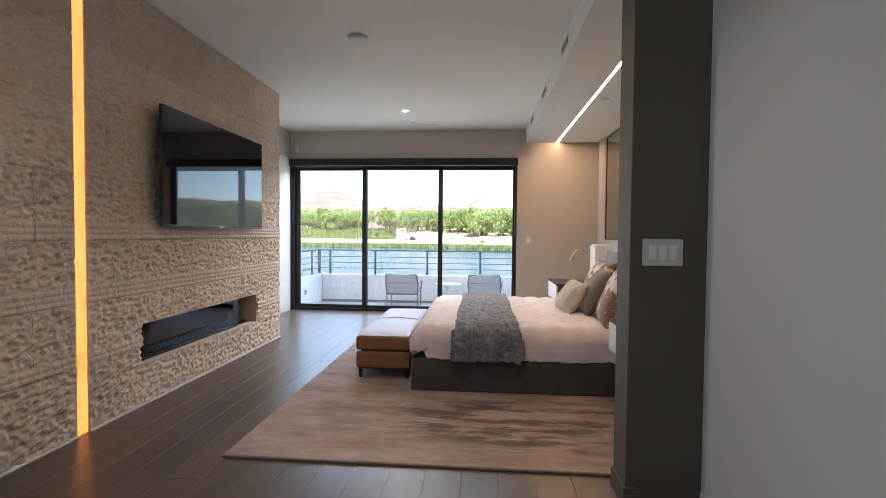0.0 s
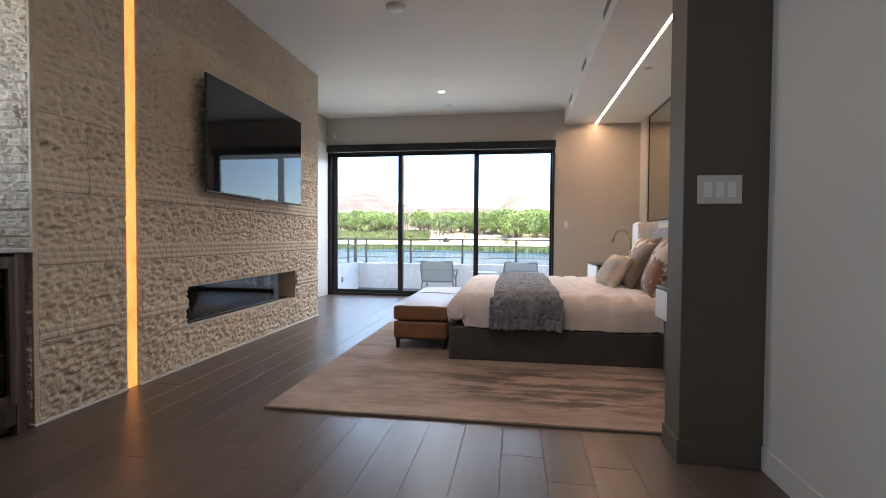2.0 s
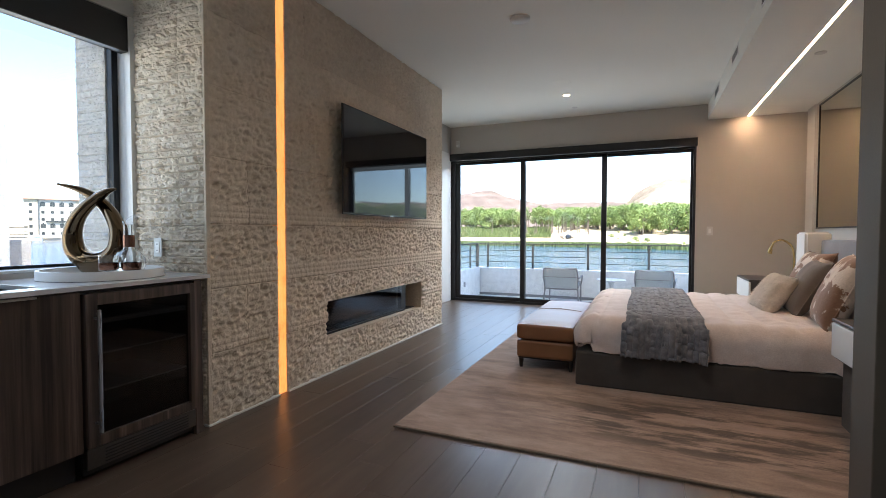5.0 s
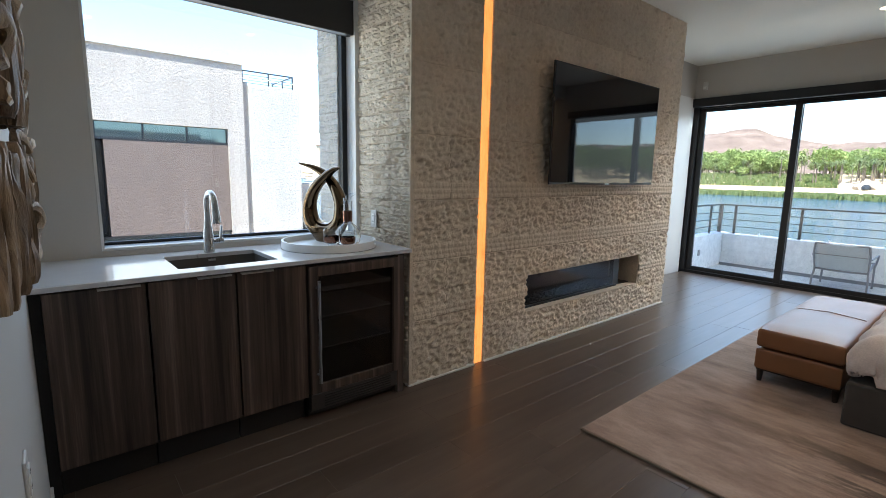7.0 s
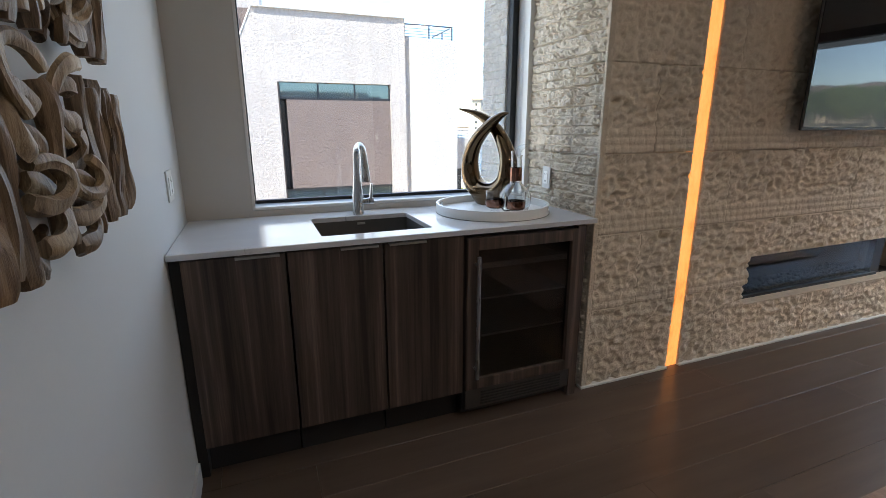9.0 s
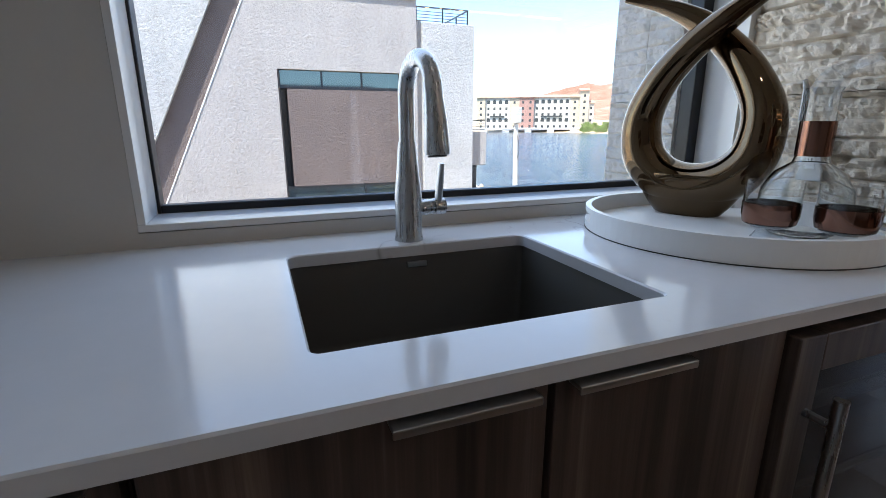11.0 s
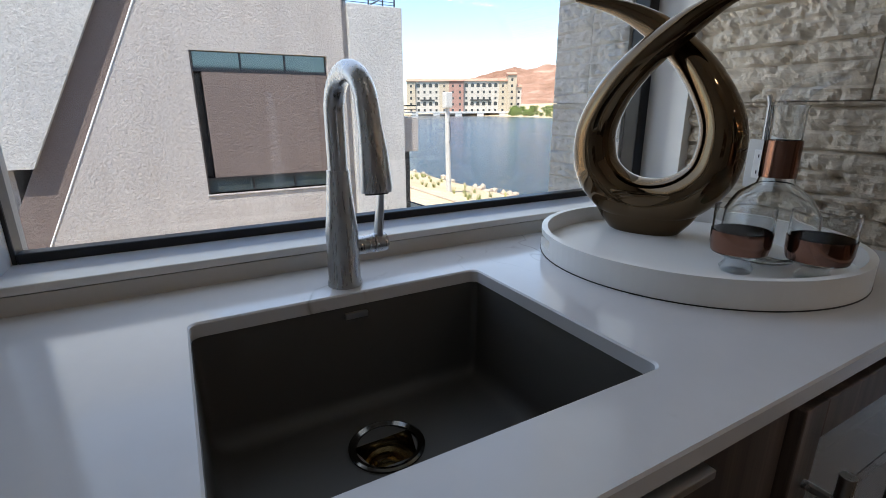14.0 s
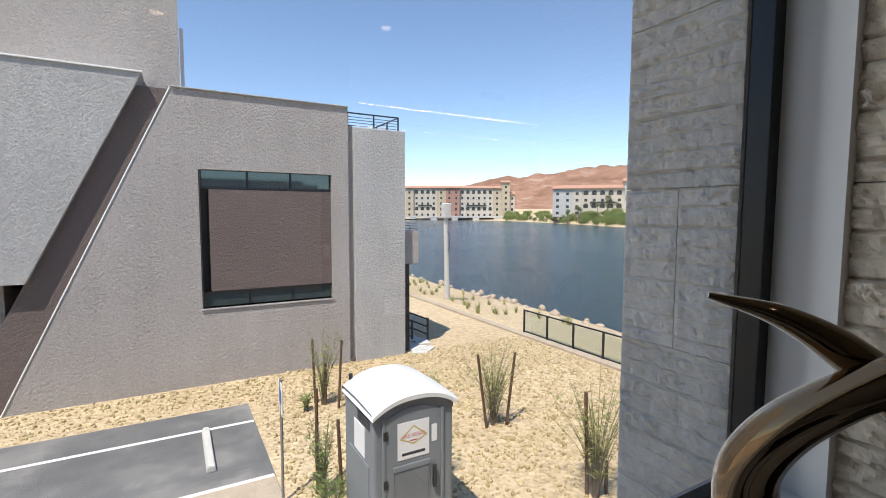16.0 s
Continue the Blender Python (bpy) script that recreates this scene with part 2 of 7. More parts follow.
def make_asphalt():
    m, N, L, P = nodes_of("asphalt")
    a = tex(N, L, 0.5, detail=6, rough=0.65)
    f = tex(N, L, 60, detail=4)
    col = ramp(N, L, a.outputs["Fac"], [(0.3, (0.095, 0.095, 0.097)), (0.5, (0.15, 0.148, 0.145)), (0.66, (0.26, 0.25, 0.23))]).outputs[0]
    col = mixc(N, L, col, ramp(N, L, f.outputs["Fac"], [(0.3, (0.7,) * 3), (0.7, (1.15,) * 3)]).outputs[0], 0.7, "MULTIPLY")
    L.new(col, P.inputs["Base Color"])
    P.inputs["Roughness"].default_value = 0.9
    bumped(N, L, P, f.outputs["Fac"], 0.5, 0.006)
    return m


def make_stucco(name, c, relief=0.8):
    m, N, L, P = nodes_of(name)
    a = tex(N, L, 0.5, detail=4)
    v = tex(N, L, 12, (1, 1, 1), detail=6, rough=0.72)
    f = tex(N, L, 70, detail=3)
    st = tex(N, L, 2.2, (1, 1, 0.12), detail=3)
    col = ramp(N, L, a.outputs["Fac"], [(0.3, tuple(x * 0.93 for x in c)), (0.7, tuple(x * 1.05 for x in c))]).outputs[0]
    col = mixc(N, L, col, ramp(N, L, v.outputs["Fac"], [(0.35, (0.80,) * 3), (0.62, (1.06,) * 3)]).outputs[0], 0.8, "MULTIPLY")
    col = mixc(N, L, col, ramp(N, L, st.outputs["Fac"], [(0.4, (1.0,) * 3), (0.75, (0.9, 0.89, 0.88))]).outputs[0], 0.7, "MULTIPLY")
    L.new(col, P.inputs["Base Color"])
    P.inputs["Roughness"].default_value = 0.92
    d = bumped(N, L, P, v.outputs["Fac"], relief, 0.10)
    bumped(N, L, P, f.outputs["Fac"], 0.5, 0.006, d)
    return m


def make_onyx():
    """Backlit stone strip: amber with darker flecks."""
    m, N, L, P = nodes_of("backlit_onyx")
    a = tex(N, L, 9, (1, 1, 0.35), detail=6, rough=0.7)
    f = tex(N, L, 60, (1, 1, 0.4), detail=4)
    col = ramp(N, L, a.outputs["Fac"], [(0.28, (0.62, 0.17, 0.03)), (0.45, (1.0, 0.33, 0.075)), (0.7, (1.0, 0.40, 0.115))]).outputs[0]
    col = mixc(N, L, col, ramp(N, L, f.outputs["Fac"], [(0.3, (0.85, 0.8, 0.75)), (0.6, (1, 1, 1))]).outputs[0], 0.6, "MULTIPLY")
    L.new(col, P.inputs["Base Color"])
    L.new(col, P.inputs["Emission Color"])
    P.inputs["Emission Strength"].default_value = 0.20
    P.inputs["Roughness"].default_value = 0.6
    return m


def make_fabric(name, c, c2, scale=7, weave=260, bump=0.35, sheen=0.2):
    m, N, L, P = nodes_of(name)
    a = tex(N, L, scale, detail=5)
    w = tex(N, L, weave, detail=2)
    col = ramp(N, L, a.outputs["Fac"], [(0.35, c), (0.65, c2)]).outputs[0]
    col = mixc(N, L, col, ramp(N, L, w.outputs["Fac"], [(0.3, (0.82,) * 3), (0.7, (1.08,) * 3)]).outputs[0], 0.6, "MULTIPLY")
    L.new(col, P.inputs["Base Color"])
    P.inputs["Roughness"].default_value = 0.88
    P.inputs["Sheen Weight"].default_value = sheen
    bumped(N, L, P, w.outputs["Fac"], bump, 0.002)
    return m


def make_leaf(name, lo, hi):
    m, N, L, P = nodes_of(name)
    g = N.new("ShaderNodeNewGeometry")
    col = ramp(N, L, g.outputs["Random Per Island"], [(0, lo), (1, hi)]).outputs[0]
    oi = N.new("ShaderNodeObjectInfo")
    col = mixc(N, L, col, ramp(N, L, oi.outputs["Random"], [(0, (0.75, 0.8, 0.7)), (1, (1.15, 1.1, 1.0))]).outputs[0], 1.0, "MULTIPLY")
    L.new(col, P.inputs["Base Color"])
    P.inputs["Roughness"].default_value = 0.7
    P.inputs["Transmission Weight"].default_value = 0.0
    return m


def make_hill(name, lo, hi, pale):
    m, N, L, P = nodes_of(name)
    a = tex(N, L, 0.012, (1, 1, 2.5), detail=8, rough=0.7)
    b = tex(N, L, 0.06, (1, 1, 1), detail=5, rough=0.7)
    col = ramp(N, L, a.outputs["Fac"], [(0.35, lo), (0.55, hi), (0.7, pale)]).outputs[0]
    col = mixc(N, L, col, ramp(N, L, b.outputs["Fac"], [(0.35, (0.72,) * 3), (0.6, (1.08,) * 3)]).outputs[0], 0.8, "MULTIPLY")
    L.new(col, P.inputs["Base Color"])
    P.inputs["Roughness"].default_value = 1.0
    P.inputs["Specular IOR Level"].default_value = 0.0
    bumped(N, L, P, b.outputs["Fac"], 1.0, 6.0)
    return m


def make_driftwood(name, dark, mid, pale):
    """Weathered root wood: long grain with dark cracks."""
    m, N, L, P = nodes_of(name)
    a = tex(N, L, 9, (3, 3, 0.35), detail=6, rough=0.65, random_offset=True)
    b = tex(N, L, 34, (3, 3, 0.16), detail=5, rough=0.7, random_offset=True)
    k = tex(N, L, 5, (1, 1, 1), detail=3, random_offset=True)
    col = ramp(N, L, a.outputs["Fac"], [(0.28, dark), (0.46, mid), (0.68, pale)]).outputs[0]
    col = mixc(N, L, col, ramp(N, L, b.outputs["Fac"], [(0.36, (0.35, 0.3, 0.26)), (0.52, (1, 1, 1)), (0.75, (1.12, 1.1, 1.05))]).outputs[0], 0.8, "MULTIPLY")
    col = mixc(N, L, col, ramp(N, L, k.outputs["Fac"], [(0.35, (0.7, 0.66, 0.6)), (0.6, (1.08, 1.06, 1.02))]).outputs[0], 0.7, "MULTIPLY")
    oi = N.new("ShaderNodeObjectInfo")
    col = mixc(N, L, col, ramp(N, L, oi.outputs["Random"], [(0, (0.72, 0.7, 0.68)), (1, (1.1, 1.08, 1.04))]).outputs[0], 1.0, "MULTIPLY")
    L.new(col, P.inputs["Base Color"])
    P.inputs["Roughness"].default_value = 0.55
    bumped(N, L, P, b.outputs["Fac"], 0.7, 0.004)
    return m


OAK = make_oak()
GAP = plain("joint_shadow_gap", (0.03, 0.022, 0.018), 0.8)
WALL = plain("greige_wall_paint", (0.50, 0.47, 0.43), 0.75, vary=0.03, scale=1.2, fine=120, bump=0.12)
WALL_PALE = plain("pale_grey_wall_paint", (0.52, 0.51, 0.50), 0.75, vary=0.03, scale=1.2, fine=120, bump=0.12)
WALL_DARK = plain("dark_taupe_wall", (0.106, 0.085, 0.064), 0.7, vary=0.04, scale=1.2, fine=120, bump=0.12)
CEIL = plain("ceiling_paint", (0.80, 0.80, 0.75), 0.85, vary=0.02, scale=1.0, fine=90, bump=0.1)
STONE = make_stone("chiselled_limestone", (0.70, 0.585, 0.455), (0.72, 0.63, 0.52))
STONE_OUT = make_stone("weathered_limestone", (0.74, 0.70, 0.62), (0.78, 0.75, 0.69), 0.2)
ONYX = make_onyx()
BLACK_METAL = plain("black_aluminium", (0.012, 0.012, 0.014), 0.38, 0.0, vary=0.1, bump=0.05)
BLACK = plain("black_paint", (0.015, 0.014, 0.014), 0.5)
SCREEN = plain("dark_screen", (0.004, 0.004, 0.007), 0.03, vary=0.0, bump=0.0)
GLASS = pane_glass("window_glass")
SMOKED = pane_glass("smoked_glass", (0.42, 0.42, 0.44))
RAILGLASS = pane_glass("railing_glass", (0.85, 0.9, 0.9))
QUARTZ = make_quartz()
VENEER = make_cabinet_wood()
STEEL = plain("brushed_steel", (0.42, 0.42, 0.43), 0.28, 1.0, vary=0.05, fine=200, stretch=(1, 1, 0.05), bump=0.05, dist=0.0005)
GOLD = plain("bronze_gold_glaze", (0.115, 0.078, 0.046), 0.02, 1.0, vary=0.04, scale=2, bump=0.0)
COPPER = plain("copper_band", (0.20, 0.105, 0.075), 0.12, 1.0, vary=0.08, bump=0.0)
BRASS = plain("brass", (0.50, 0.36, 0.16), 0.25, 1.0, bump=0.02)
SINKM = plain("graphite_composite", (0.062, 0.058, 0.053), 0.55, vary=0.08, fine=300, bump=0.1, dist=0.0005)
WHITE = plain("white_enamel", (0.78, 0.77, 0.75), 0.35, vary=0.02, bump=0.03)
WHITE_PLASTIC = plain("white_plastic", (0.60, 0.585, 0.56), 0.4, vary=0.02, bump=0.02)
LINER = plain("warm_white_trim", (0.66, 0.64, 0.61), 0.5, vary=0.02, bump=0.05)
RUG = make_rug()
LEATHER = plain("cognac_leather", (0.23, 0.105, 0.045), 0.4, vary=0.14, scale=6, fine=220, bump=0.3, dist=0.001)
DARKWOOD = plain("dark_wood", (0.028, 0.02, 0.017), 0.45, vary=0.2, stretch=(1, 1, 0.2))
BEDBASE = make_fabric("bed_base_cloth", (0.052, 0.044, 0.038), (0.065, 0.055, 0.047))
LINEN = make_fabric("blush_white_linen", (0.63, 0.53, 0.485), (0.71, 0.62, 0.575), 9, 120, 0.6)
THROW = make_fabric("blue_grey_throw", (0.115, 0.115, 0.13), (0.24, 0.235, 0.25), 16, 90, 0.9)
FUR = make_fabric("cream_fur", (0.55, 0.47, 0.38), (0.70, 0.62, 0.52), 14, 90, 1.2)
TAUPE = make_fabric("taupe_cushion_cloth", (0.12, 0.095, 0.075), (0.155, 0.12, 0.095), 5, 160)
PATTERN = make_fabric("rust_and_cream_print", (0.21, 0.115, 0.07), (0.62, 0.54, 0.46), 5.5, 70, 0.8)
for nd in PATTERN.node_tree.nodes:
    if nd.type == "VALTORGB" and nd.color_ramp.elements[0].position > 0.33:
        nd.color_ramp.elements[0].position, nd.color_ramp.elements[1].position = 0.50, 0.53

HEADB = make_fabric("grey_headboard_cloth", (0.22, 0.23, 0.25), (0.25, 0.26, 0.28), 4, 220)
MIRROR = plain("tinted_mirror", (0.55, 0.52, 0.45), 0.03, 1.0, vary=0.0, bump=0.0)
DRIFT = make_driftwood("driftwood", (0.055, 0.034, 0.019), (0.19, 0.125, 0.072), (0.33, 0.235, 0.145))
DRIFT_PALE = make_driftwood("bleached_driftwood", (0.11, 0.072, 0.042), (0.33, 0.24, 0.15), (0.50, 0.40, 0.28))
STUCCO_W = make_stucco("white_stucco", (0.84, 0.83, 0.80), 0.2)
STUCCO_G = make_stucco("grey_stucco", (0.455, 0.415, 0.385))
STUCCO_L = make_stucco("pale_grey_stucco", (0.50, 0.485, 0.465))
STUCCO_B = make_stucco("brown_stucco", (0.175, 0.135, 0.12))
STUCCO_SHADE = make_stucco("shaded_brown_stucco", (0.085, 0.066, 0.058))
CONCRETE = make_stucco("pale_concrete", (0.58, 0.56, 0.52), 0.15)
SLING = make_fabric("grey_sling_mesh", (0.50, 0.54, 0.56), (0.56, 0.60, 0.62), 3, 120)
RAILM = plain("dark_rail_metal", (0.055, 0.052, 0.05), 0.45, 0.3)
SATIN = plain("satin_steel", (0.50, 0.49, 0.48), 0.3, 1.0, vary=0.03, bump=0.0)
GALV = plain("grey_tube", (0.26, 0.25, 0.25), 0.45, 0.4)
GROUND = make_gravel()
WATER = make_water()
ASPHALT = make_asphalt()
PAINT_LINE = plain("white_road_paint", (0.70, 0.69, 0.66), 0.7, vary=0.12, scale=5, fine=40)
LEAF = make_leaf("leaf_green", (0.10, 0.165, 0.035), (0.32, 0.38, 0.13))
LEAF_DRY = make_leaf("grey_green_leaf", (0.20, 0.22, 0.07), (0.42, 0.42, 0.18))
PALM = make_leaf("palm_frond", (0.06, 0.10, 0.03), (0.15, 0.17, 0.07))
REED = make_leaf("reed_green", (0.10, 0.14, 0.04), (0.20, 0.22, 0.09))
BARK = plain("bark", (0.16, 0.125, 0.095), 0.9, vary=0.25, fine=30, bump=0.6)
STAKE = plain("rusty_stake", (0.115, 0.062, 0.032), 0.8, vary=0.3)
ROCK = plain("pale_rock", (0.40, 0.32, 0.24), 0.95, vary=0.25, scale=2, fine=12, bump=0.6, dist=0.02)
HILL_RED = make_hill("red_hill", (0.24, 0.135, 0.09), (0.34, 0.20, 0.14), (0.46, 0.33, 0.25))
HILL_FAR = make_hill("distant_ridge", (0.145, 0.108, 0.092), (0.205, 0.155, 0.13), (0.27, 0.21, 0.18))
HILL_PALE = make_hill("pale_hill", (0.22, 0.17, 0.125), (0.32, 0.255, 0.19), (0.42, 0.345, 0.265))
GREY_PLASTIC = plain("grey_moulded_plastic", (0.19, 0.205, 0.215), 0.5, vary=0.08, scale=2, fine=60)
ROOF_PLASTIC = plain("weathered_white_plastic", (0.70, 0.69, 0.65), 0.5, vary=0.08, scale=2)
RED_PAINT = plain("red_print", (0.45, 0.06, 0.05), 0.5)
YELLOW_PAINT = plain("yellow_print", (0.6, 0.45, 0.12), 0.5)
BLUE_PAINT = plain("blue_print", (0.04, 0.10, 0.35), 0.5)
INK = plain("dark_print", (0.03, 0.03, 0.04), 0.5)
CREAM = make_stucco("cream_render", (0.56, 0.50, 0.42), 0.1)
OCHRE = make_stucco("ochre_render", (0.52, 0.43, 0.31), 0.1)
TERRA = make_stucco("terracotta_render", (0.42, 0.235, 0.18), 0.1)
TILE_ROOF = plain("clay_tile_roof", (0.44, 0.245, 0.165), 0.85, vary=0.2, scale=0.3, fine=2)
DARK_WIN = plain("dark_window", (0.03, 0.032, 0.035), 0.15, vary=0.1, bump=0.0)
PANE_GREY = plain("reflective_pane", (0.12, 0.15, 0.15), 0.05, 0.6, vary=0.05, bump=0.0)
LED_WARM = glow("warm_led", (1.0, 0.60, 0.34), 15.0)
LED_LAMP = glow("lamp_lens", (1.0, 0.72, 0.45), 2.0)
KERBM = make_stucco("tan_concrete", (0.44, 0.36, 0.27), 0.2)
VINE = make_leaf("vine_green", (0.10, 0.14, 0.04), (0.18, 0.20, 0.07))

# ---- mesh helpers ----


def box(bm, x0, x1, y0, y1, z0, z1, bevel=0.0, seg=2):
    g = bmesh.ops.create_cube(bm, size=1.0)
    vs = g["verts"]
    m = Matrix.Translation(((x0 + x1) / 2, (y0 + y1) / 2, (z0 + z1) / 2)) @ Matrix.Diagonal((abs(x1 - x0), abs(y1 - y0), abs(z1 - z0), 1))
    bmesh.ops.transform(bm, matrix=m, verts=vs)
    if bevel:
        es = list({e for v in vs for e in v.link_edges})
        bmesh.ops.bevel(bm, geom=es, offset=bevel, segments=seg, profile=0.5, affect="EDGES")
    return bm


def cyl(bm, x, y, z0, z1, r0, r1=None, n=20, m=None):
    r1 = r0 if r1 is None else r1
    g = bmesh.ops.create_cone(bm, cap_ends=True, segments=n, radius1=r0, radius2=r1, depth=z1 - z0)
    mm = Matrix.Translation((x, y, (z0 + z1) / 2))
    bmesh.ops.transform(bm, matrix=(m @ mm) if m else mm, verts=g["verts"])
    return bm


def lathe(bm, prof, n=40, at=(0, 0, 0)):
    """Turn a profile of (radius, height) round the z axis."""
    rings = []
    for r, z in prof:
        if r < 1e-5:
            rings.append([bm.verts.new((at[0], at[1], at[2] + z))])
        else:
            rings.append([bm.verts.new((at[0] + r * math.cos(2 * math.pi * i / n), at[1] + r * math.sin(2 * math.pi * i / n), at[2] + z)) for i in range(n)])
    for a, b in zip(rings, rings[1:]):
        for i in range(n):
            j = (i + 1) % n
            if len(a) == 1 and len(b) == 1:
                continue
            if len(a) == 1:
                bm.faces.new((a[0], b[j], b[i]))
            elif len(b) == 1:
                bm.faces.new((a[i], a[j], b[0]))
            else:
                bm.faces.new((a[i], a[j], b[j], b[i]))
    bmesh.ops.recalc_face_normals(bm, faces=bm.faces)
    return bm


def tube(bm, pts, radii, n=10, up=(0, 0, 1), flat=1.0, cap=True):
    """Sweep an ellipse along points."""
    pts = [Vector(p) for p in pts]
    if isinstance(radii, (int, float)):
        radii = [radii] * len(pts)
    rings, prev = [], None
    for i, p in enumerate(pts):
        d = (pts[min(i + 1, len(pts) - 1)] - pts[max(i - 1, 0)]).normalized()
        if prev is None:
            u = Vector(up)
            if abs(u.dot(d)) > 0.95:
                u = Vector((1, 0, 0))
        else:
            u = prev
        s = d.cross(u).normalized()
        u = s.cross(d).normalized()
        prev = u
        r = radii[i]
        rings.append([bm.verts.new(p + s * (r * math.cos(2 * math.pi * k / n)) + u * (r * flat * math.sin(2 * math.pi * k / n))) for k in range(n)])
    for a, b in zip(rings, rings[1:]):
        for k in range(n):
            j = (k + 1) % n
            bm.faces.new((a[k], a[j], b[j], b[k]))
    if cap:
        bm.faces.new(rings[0][::-1])
        bm.faces.new(rings[-1])
    return bm


def spline(pts, n):
    """Catmull-Rom through the points, n steps a span."""
    P = [Vector(p) for p in pts]
    P = [2 * P[0] - P[1]] + P + [2 * P[-1] - P[-2]]
    out = []
    for i in range(1, len(P) - 2):
        for k in range(n):
            t = k / n
            a, b, c, d = P[i - 1], P[i], P[i + 1], P[i + 2]
            out.append(0.5 * (2 * b + (c - a) * t + (2 * a - 5 * b + 4 * c - d) * t * t + (3 * b - a - 3 * c + d) * t ** 3))
    out.append(P[-2])
    return out


def mesh_of(name, bm, mat, smooth=False, angle=35):
    me = bpy.data.meshes.new(name)
    bm.normal_update()
    bm.to_mesh(me)
    bm.free()
    me.materials.append(mat)
    if smooth:
        me.polygons.foreach_set("use_smooth", [True] * len(me.polygons))
        me.set_sharp_from_angle(angle=radians(angle))
    return me


def solid(name, bm, mat, label="", category="", kind="structure", group="", smooth=False, at=(0, 0, 0)):
    ob = new(name, mesh_of(name, bm, mat, smooth))
    ob.location = at
    return tagged(ob, label, category, group, kind)


def thing(name, at, label, category, group="", rz=0.0, kind=""):
    ob = new(name)
    ob.empty_display_size = 0.1
    ob.matrix_basis = pose(*at, 0, 0, rz)
    return tagged(ob, label, category, group, kind)


def part(name, bm, mat, parent, label="", smooth=False, kind=""):
    ob = new(name, bm if isinstance(bm, bpy.types.Mesh) else mesh_of(name, bm, mat, smooth))
    ob.parent = parent
    return tagged(ob, label, kind=kind)


def bx(*a, **k):
    return box(bmesh.new(), *a, **k)


def grid_mesh(name, X, Y, Z, mat, keep=None, smooth=True):
    """A mesh from three equal 2D arrays; keep: mask of the cells to fill."""
    h, w = X.shape
    me = bpy.data.meshes.new(name)
    co = np.stack([X, Y, Z], -1).reshape(-1, 3)
    i = np.arange(h * w).reshape(h, w)
    q = np.stack([i[:-1, :-1], i[:-1, 1:], i[1:, 1:], i[1:, :-1]], -1).reshape(-1, 4)
    if keep is not None:
        q = q[keep.reshape(-1)]
    me.from_pydata(co.tolist(), [], q.tolist())
    me.materials.append(mat)
    if smooth:
        me.polygons.foreach_set("use_smooth", [True] * len(me.polygons))
    me.update()
    return me


RNG = np.random.RandomState(7)
LAT = RNG.rand(64, 64)


def vnoise(u, v):
    """Smooth value noise of two arrays."""
    i, j = np.floor(u).astype(int), np.floor(v).astype(int)
    f, g = u - i, v - j
    f, g = f * f * (3 - 2 * f), g * g * (3 - 2 * g)
    a, b = LAT[i % 64, j % 64], LAT[(i + 1) % 64, j % 64]
    c, d = LAT[i % 64, (j + 1) % 64], LAT[(i + 1) % 64, (j + 1) % 64]
    return (a * (1 - f) + b * f) * (1 - g) + (c * (1 - f) + d * f) * g


def fbm(u, v, n=4):
    s, a = 0, 0.5
    for k in range(n):
        s = s + a * vnoise(u * 2 ** k + 17 * k, v * 2 ** k + 5 * k)
        a *= 0.5
    return s

# ---- the room's shell ----
SX, GY = -1.98, 2.42          # stone front face, stone return face
BACK, CEILZ = 7.94, 2.95
LW, RW = -2.70, 2.29          # far left wall, headboard wall
WX = -2.585                   # bar window wall
SLAB = solid("floor_slab", bx(-2.9, 2.6, -3.0, 8.0, -0.30, -0.022), GAP, "dark subfloor under the oak planks")
FLOOR = thing("floor", (0, 0, 0), "wide grey-brown oak plank floor", "floor", kind="structure")
bm = bx(-2.9, 2.6, -3.0, 8.06, CEILZ, CEILZ + 0.25)
solid("ceiling", bm, CEIL, "smooth off-white painted ceiling", "ceiling")
bm = bx(1.16, RW, 2.762, BACK, 2.735, CEILZ)
solid("ceiling_soffit", bm, CEIL, "dropped painted soffit above the bed", "ceiling")

# back wall with the sliding door's opening
bm = bmesh.new()
box(bm, LW - 0.2, -2.72, BACK, BACK + 0.22, -0.3, CEILZ)
box(bm, 1.03, RW + 0.2, BACK, BACK + 0.22, -0.3, CEILZ)
box(bm, -2.72, 1.03, BACK, BACK + 0.22, 2.48, CEILZ)
solid("wall_back", bm, WALL, "greige painted wall round the sliding door", "wall")
bm = bx(LW - 0.2, LW, 5.9, BACK, -0.3, CEILZ)
solid("wall_far_corner", bm, WALL, "greige painted side wall beyond the stone", "wall")
bm = bx(RW, RW + 0.2, 2.762, BACK, -0.3, CEILZ)
solid("wall_headboard", bm, WALL, "greige painted wall behind the bed", "wall")
# wall end: one dark tone on all its faces
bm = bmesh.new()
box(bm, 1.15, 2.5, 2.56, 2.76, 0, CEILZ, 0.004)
solid("wall_stub", bm, WALL_DARK, "dark taupe wall end with a light switch", "wall")
bm = bx(1.488, 1.7, -3.0, 2.56, 0, CEILZ)
solid("wall_hall", bm, WALL_PALE, "pale grey painted hall wall", "wall")
bm = bx(-0.2, 1.5, -3.2, -3.0, 0, CEILZ)
solid("wall_hall_end", bm, WALL_PALE, "plain painted wall closing the hall", "wall")
bm = bx(-2.9, -0.2, 0.44, 0.62, 0, CEILZ)
solid("wall_art", bm, WALL_PALE, "pale grey wall with driftwood panels", "wall")
bm = bmesh.new()
box(bm, -0.38, -0.2, -3.0, -2.3, 0, CEILZ)
box(bm, -0.38, -0.2, -1.0, 0.44, 0, CEILZ)
